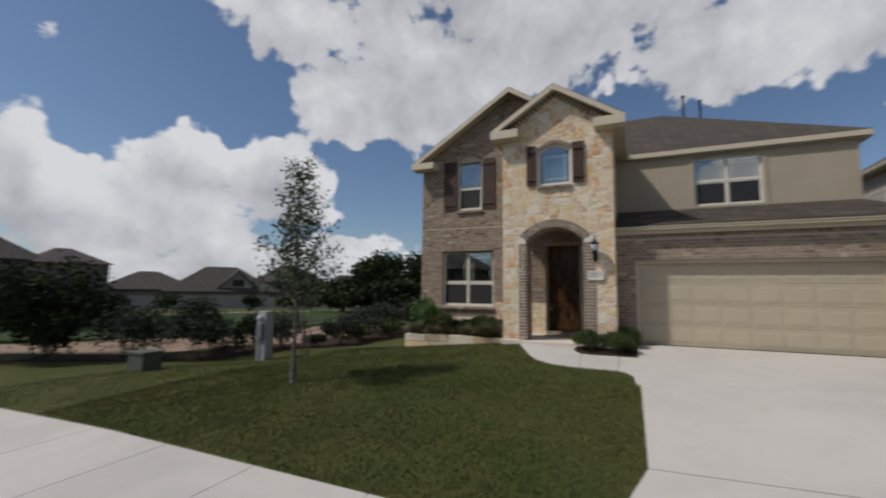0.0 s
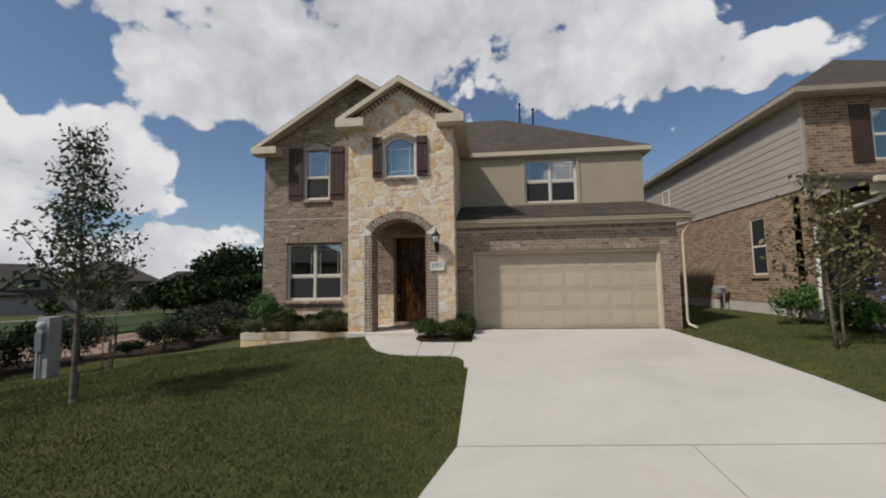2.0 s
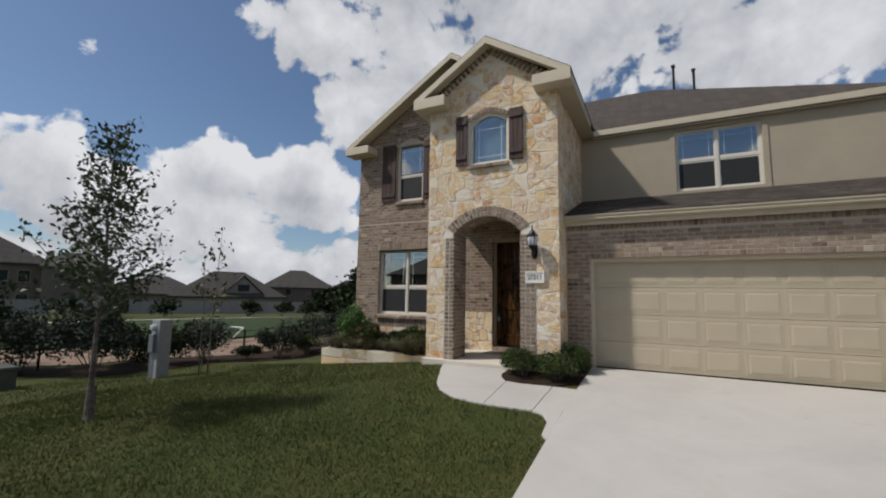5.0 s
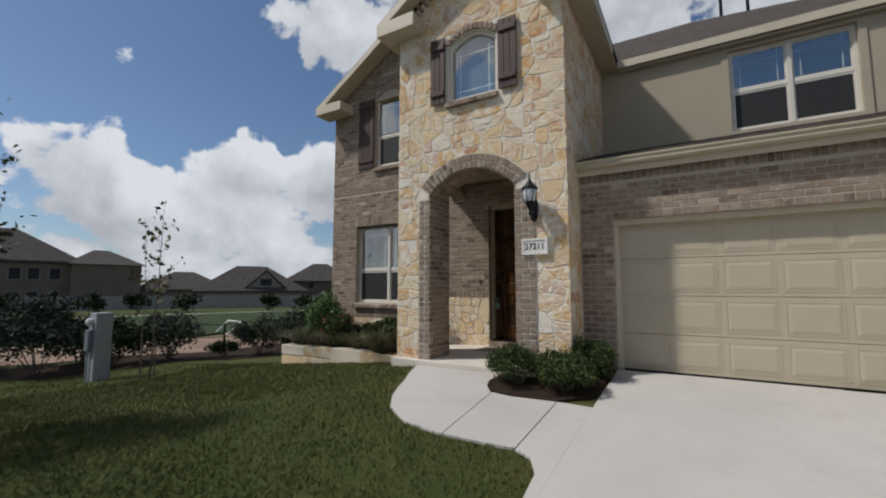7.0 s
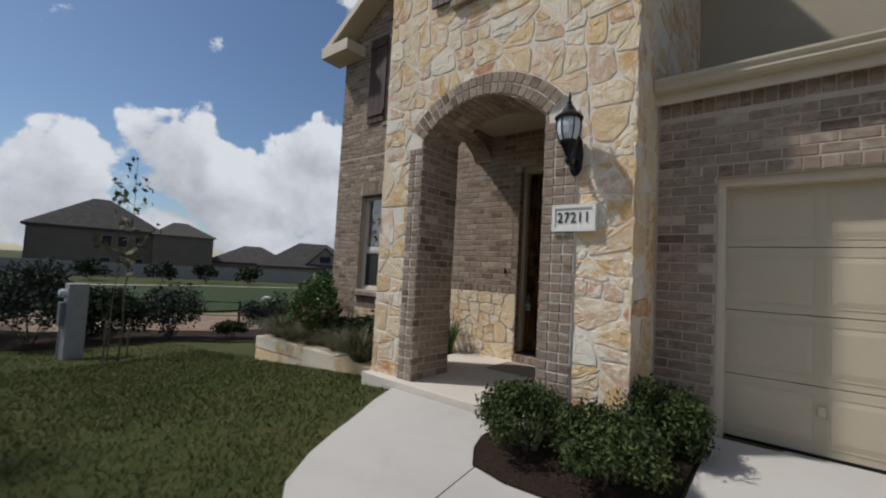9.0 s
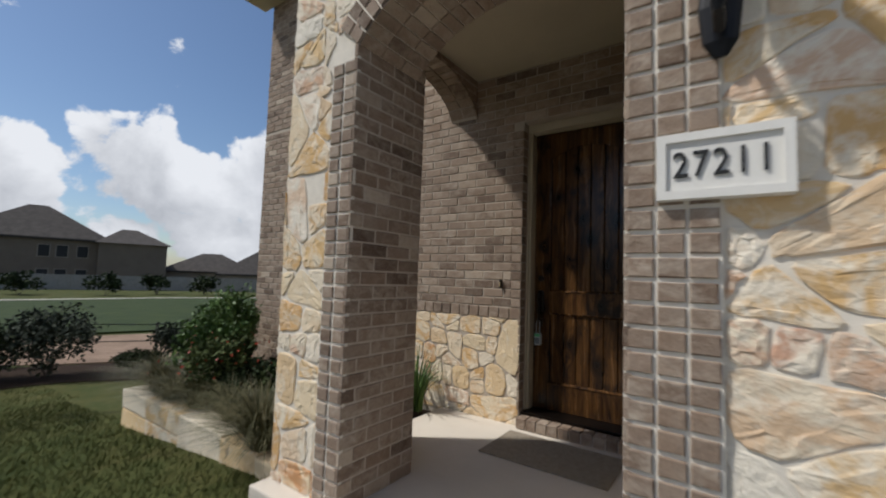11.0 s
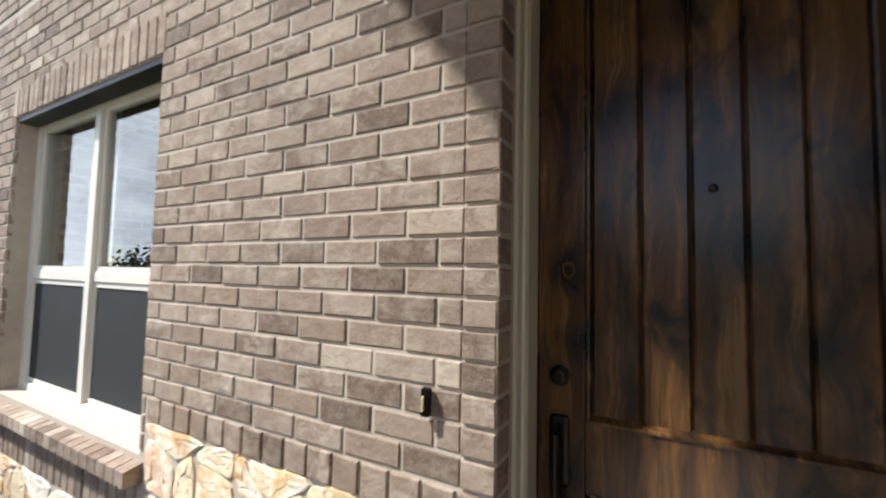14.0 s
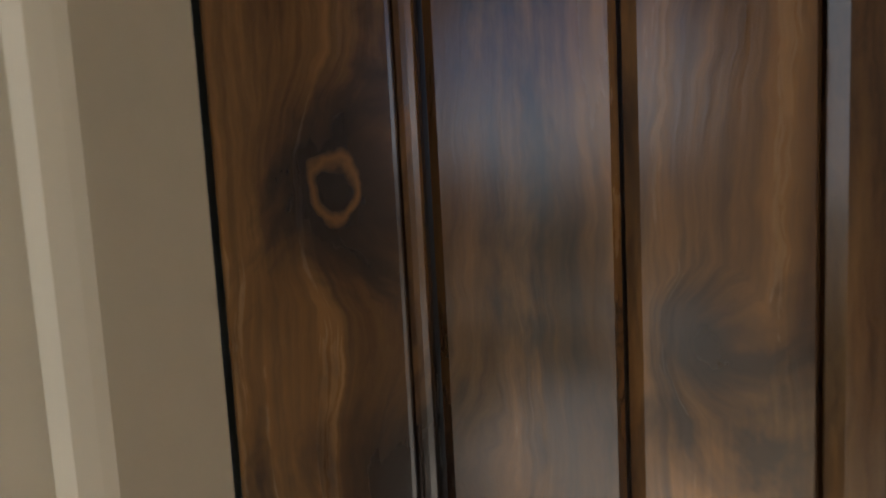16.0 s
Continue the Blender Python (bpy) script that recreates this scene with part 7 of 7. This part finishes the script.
for f in ((c[0], c[1], a), (c[1], c[2], b, a), (c[2], c[3], b), (c[3], c[0], a, b)):
    bm.faces.new(f)
nadd("roof", bm, M_SHINGLE)
bm = ring_prism(bmesh.new(), [(cx0, cy0), (cx1, cy0), (cx1, cy1), (cx0, cy1)], [(cx0 + 0.03, cy0 + 0.03), (cx1 - 0.03, cy0 + 0.03), (cx1 - 0.03, cy1 - 0.03), (cx0 + 0.03, cy1 - 0.03)], lambda u, v, d: Vector((u, v, d)), NZ - 0.01, NZ + 0.118)
nadd("fascia", bm, plain("neighbour_trim", (0.33, 0.28, 0.22), 0.6))
nadd("soffit", boxed(cx0 + 0.03, NX + 0.1, cy0 + 0.03, cy1 - 0.03, NZ - 0.04, NZ - 0.02), M_TRIM)
nadd("soffit", boxed(NX + 0.101, cx1 - 0.03, cy0 + 0.03, NY0, NZ - 0.04, NZ - 0.02), M_TRIM)
for y0, y1, z0, z1 in ((NWIN[0], NWIN[1], NWIN[2], NWIN[3]), (7.6, 8.3, 3.9, 5.1)):
    w = nadd("side_window", ring_prism(bmesh.new(), [(NY0 + y0, z0), (NY0 + y1, z0), (NY0 + y1, z1), (NY0 + y0, z1)], [(NY0 + y0 + 0.05, z0 + 0.05), (NY0 + y1 - 0.05, z0 + 0.05), (NY0 + y1 - 0.05, z1 - 0.05), (NY0 + y0 + 0.05, z1 - 0.05)], lambda u, v, d: Vector((d, u, v)), NX - 0.02 if z0 > 3 else NX + 0.02, NX + 0.1), M_VINYL)
    for nm, q, mt in (("rail", (NX + 0.0 if z0 > 3 else NX + 0.025, NX + 0.09, NY0 + y0 + 0.05, NY0 + y1 - 0.05, (z0 + z1) / 2 - 0.03, (z0 + z1) / 2 + 0.03), M_VINYL), ("pane", (NX + 0.03, NX + 0.06, NY0 + y0 + 0.051, NY0 + y1 - 0.051, z0 + 0.051, z1 - 0.051), M_SCREEN)):
        p = obj(nm, boxed(*q), mt)
        p.parent = w
        p.matrix_parent_inverse = Matrix.Identity(4)
nadd("sill", boxed(NX - 0.06, NX + 0.1, NY0 + NWIN[0] - 0.05, NY0 + NWIN[1] + 0.05, NWIN[2] - 0.09, NWIN[2] - 0.002), M_FARBRICK)
w = nadd("front_window", ring_prism(bmesh.new(), [(12.55, 4.05), (13.5, 4.05), (13.5, 5.35), (12.55, 5.35)], [(12.61, 4.11), (13.44, 4.11), (13.44, 5.29), (12.61, 5.29)], lambda u, v, d: Vector((u, d, v)), NY0 + 0.02, NY0 + 0.1), M_VINYL)
for nm, q, mt in (("rail", (12.61, 13.44, NY0 + 0.025, NY0 + 0.09, 4.66, 4.73), M_VINYL), ("pane", (12.61, 13.44, NY0 + 0.05, NY0 + 0.07, 4.11, 5.29), M_GLASS), ("blind", (12.61, 13.44, NY0 + 0.12, NY0 + 0.13, 4.11, 5.29), M_BLIND)):
    p = obj(nm, boxed(*q), mt)
    p.parent = w
    p.matrix_parent_inverse = Matrix.Identity(4)
for x0 in (12.08, 13.52):
    nadd("shutter", boxed(x0, x0 + 0.45, NY0 - 0.035, NY0 - 0.003, 4.0, 5.45, bevel=0.005), M_SHUTTER)
# its front porch
bm = bmesh.new()
roof_slab(bm, [(NX - 0.25, -1.75, 3.22), (17, -1.75, 3.22), (17, NY0, 3.75), (NX - 0.25, NY0, 3.75)], 0.08)
nadd("porch_roof", bm, M_SHINGLE)
nadd("porch_beam", boxed(NX - 0.1, 17, -1.7, -1.5, 2.88, 3.13), M_TRIM)
nadd("porch_gutter", boxed(NX - 0.25, 17, -1.86, -1.752, 3.08, 3.2, bevel=0.02), M_FASCIA)
bm = bmesh.new()
prism([(-1.7, 3.13), (NY0, 3.13), (NY0, 3.66), (-1.7, 3.16)], lambda u, v, d: (d, u, v), NX - 0.1, NX - 0.05, bm)
nadd("porch_gable", bm, M_SIDING)
nadd("porch_post", boxed(NX + 1.3, NX + 1.55, -1.75, -1.5, 0.1, 2.88), M_TRIM)
nadd("porch_floor", boxed(NX, 17, -1.8, NY0 + 0.3, -0.2, 0.2), M_CONC)
nadd("downspout", tube(bmesh.new(), [(NX + 0.3, -1.8, 3.1), (NX + 0.1, -1.4, 2.8), (NX + 0.02, NY0 - 0.12, 2.6), (NX + 0.02, NY0 - 0.08, 0.5), (NX - 0.1, NY0 - 0.3, 0.3)], 0.045, 8), M_WHITE, "white metal downspout")
nadd("front_door", boxed(12.9, 13.9, NY0 + 0.24, NY0 + 0.299, 0.2, 2.5), M_DOOR)
nadd("porch_window", boxed(11.5, 12.5, NY0 + 0.25, NY0 + 0.298, 0.9, 2.5), M_SCREEN)
gas = tagged(empty("gas_meter", (NX - 0.2, 4.2, 0.5)), "grey gas meter on the neighbour's brick wall", "gas meter")
under(obj("body", boxed(NX - 0.32, NX - 0.1, 4.0, 4.3, 0.72, 1.0, bevel=0.05), M_GREYBOX), gas)
under(obj("regulator", lathe(bmesh.new(), [(0.03, 0), (0.11, 0.03), (0.11, 0.06), (0.03, 0.1)], (NX - 0.2, 3.85, 0.9), 14), M_GREYBOX), gas)
under(obj("pipe", tube(bmesh.new(), [(NX - 0.2, 3.85, 0.1), (NX - 0.2, 3.85, 0.9)], 0.025, 8), M_GREYBOX), gas)
under(obj("pipe", tube(bmesh.new(), [(NX - 0.2, 4.3, 0.85), (NX - 0.2, 4.5, 0.9), (NX - 0.02, 4.5, 0.9)], 0.022, 8), M_GREYBOX), gas)
flag = tagged(empty("garden_flag", (NX + 1.6, -1.8, 2.4)), "red cloth flag on a slanting pole at the neighbour's porch", "flag")
under(obj("pole", tube(bmesh.new(), [(NX + 1.4, -1.7, 2.0), (NX + 1.0, -2.5, 2.75)], 0.014, 6), M_WHITE), flag)
bm = bmesh.new()
gridv = [[bm.verts.new((NX + 1.02 + 0.1 * i * 0.5, -2.46 + 0.075 * i + 0.03 * math.sin(j * 1.7 + i), 2.72 - 0.11 * j - 0.075 * i * 0.9 + 0.0)) for j in range(7)] for i in range(9)]
for i in range(8):
    for j in range(6):
        bm.faces.new((gridv[i][j], gridv[i + 1][j], gridv[i + 1][j + 1], gridv[i][j + 1]))
r = bmesh.ops.solidify(bm, geom=bm.faces[:], thickness=0.004)
under(obj("cloth", bm, M_RED), flag)
young_tree("young_maple", 9.35, -2.4, 3.2, 0.85, 0.3, 30, 900, M_OLIVELEAF, "young leaning tree with sparse olive leaves in the neighbour's lawn", 61, 0.035, 0.06, -0.25)
young_tree("young_maple", 9.5, -2.38, 2.9, 0.7, 0.35, 20, 500, M_OLIVELEAF, "young leaning tree with sparse olive leaves in the neighbour's lawn", 62, 0.026, 0.06, 0.25)
for i, (x, y, r, h, m) in enumerate(((10.4, 0.1, 0.5, 0.95, M_FRESH), (10.75, -0.9, 0.55, 0.8, M_HOLLY), (11.3, -2.3, 0.6, 0.8, M_HOLLY), (12.1, -2.5, 0.6, 0.8, M_HOLLY), (10.9, -1.6, 0.5, 0.7, M_FRESH), (13.0, -2.5, 0.6, 0.8, M_HOLLY))):
    shrub("neighbour_shrub", x, y, r, r, h, m, "green shrub by the neighbour's porch", 2400, 0.04, 170 + i, 1.9, group="shrubs by the neighbour's porch")
rs = np.random.RandomState(8)
v, f = leaf_quads(np.array([11.1, -1.9, 0.85 + on(11, -1.9)]) + rs.normal(size=(260, 3)) * np.array([0.5, 0.4, 0.18]), 0.045, rs, 1.2)
tagged(raw("flower_heads", v, f, M_BLUE, kind="stuff"), "pale blue flower clusters on the neighbour's shrubs", "flowers")
# houses over the street, behind the walk: seen only in reflections
for i, x in enumerate((-22, -4, 13, 30)):
    hip_house("street_house", (x, -36), 180, 13, 11, 5.4, 9.0, M_FARTAN, "two-storey tan house across the street", [(-3, 3.6, 1.3, 1.4), (3, 3.6, 1.3, 1.4), (-3, 1.0, 1.4, 1.5)], drop=0.2)


# ---- mown grass ----
def inside(px, py, poly):
    c = np.zeros(len(px), bool)
    for (x0, y0), (x1, y1) in zip(poly, poly[1:] + poly[:1]):
        hit = ((y0 > py) != (y1 > py)) & (px < (x1 - x0) * (py - y0) / (y1 - y0 + 1e-12) + x0)
        c ^= hit
    return c


rs = np.random.RandomState(12)
pts = []
for (x0, x1, y0, y1, dens) in ((-6.0, 2.76, -7.38, -3.2, 2300), (-6.0, 2.76, -3.2, 0.3, 1500), (-9.5, -6.0, -7.38, 0.5, 500), (7.7, 11, -7.3, 0.2, 700), (8.2, 11, 0.2, 4, 300)):
    n = int((x1 - x0) * (y1 - y0) * dens)
    pts.append(np.stack([rs.uniform(x0, x1, n), rs.uniform(y0, y1, n)], 1))
p = np.concatenate(pts)
bad = inside(p[:, 0], p[:, 1], WALK) | inside(p[:, 0], p[:, 1], DRIVE) | inside(p[:, 0], p[:, 1], BED)
bad |= (p[:, 1] > 0.2 - 0.07 * (p[:, 0] + 3.58) / 3.0) & (p[:, 0] > -3.6) & (p[:, 0] < 3)
bad |= (p[:, 0] > TX0 - 0.03) & (p[:, 1] > -0.14) & (p[:, 0] < 3)
bad |= (p[:, 0] > 1.38) & (p[:, 1] > -0.97) & (p[:, 0] < 3)
p = p[~bad]
n = len(p)
z = ground(p[:, 0], p[:, 1])
a = rs.uniform(0, 2 * np.pi, n)
h = rs.uniform(0.022, 0.05, n)
w = rs.uniform(0.003, 0.0065, n)
lx_, ly_ = rs.normal(size=n) * 0.02, rs.normal(size=n) * 0.02
base = np.stack([p[:, 0], p[:, 1], z - 0.006], 1)
side = np.stack([np.cos(a) * w, np.sin(a) * w, np.zeros(n)], 1)
tip = base + np.stack([lx_, ly_, h + 0.006], 1)
V = np.stack([base - side, base + side, tip], 1).reshape(-1, 3)
tagged(raw("lawn_grass", V, np.arange(n * 3).reshape(n, 3), M_GRASS, kind="stuff"), "short mown green and straw grass", "grass")
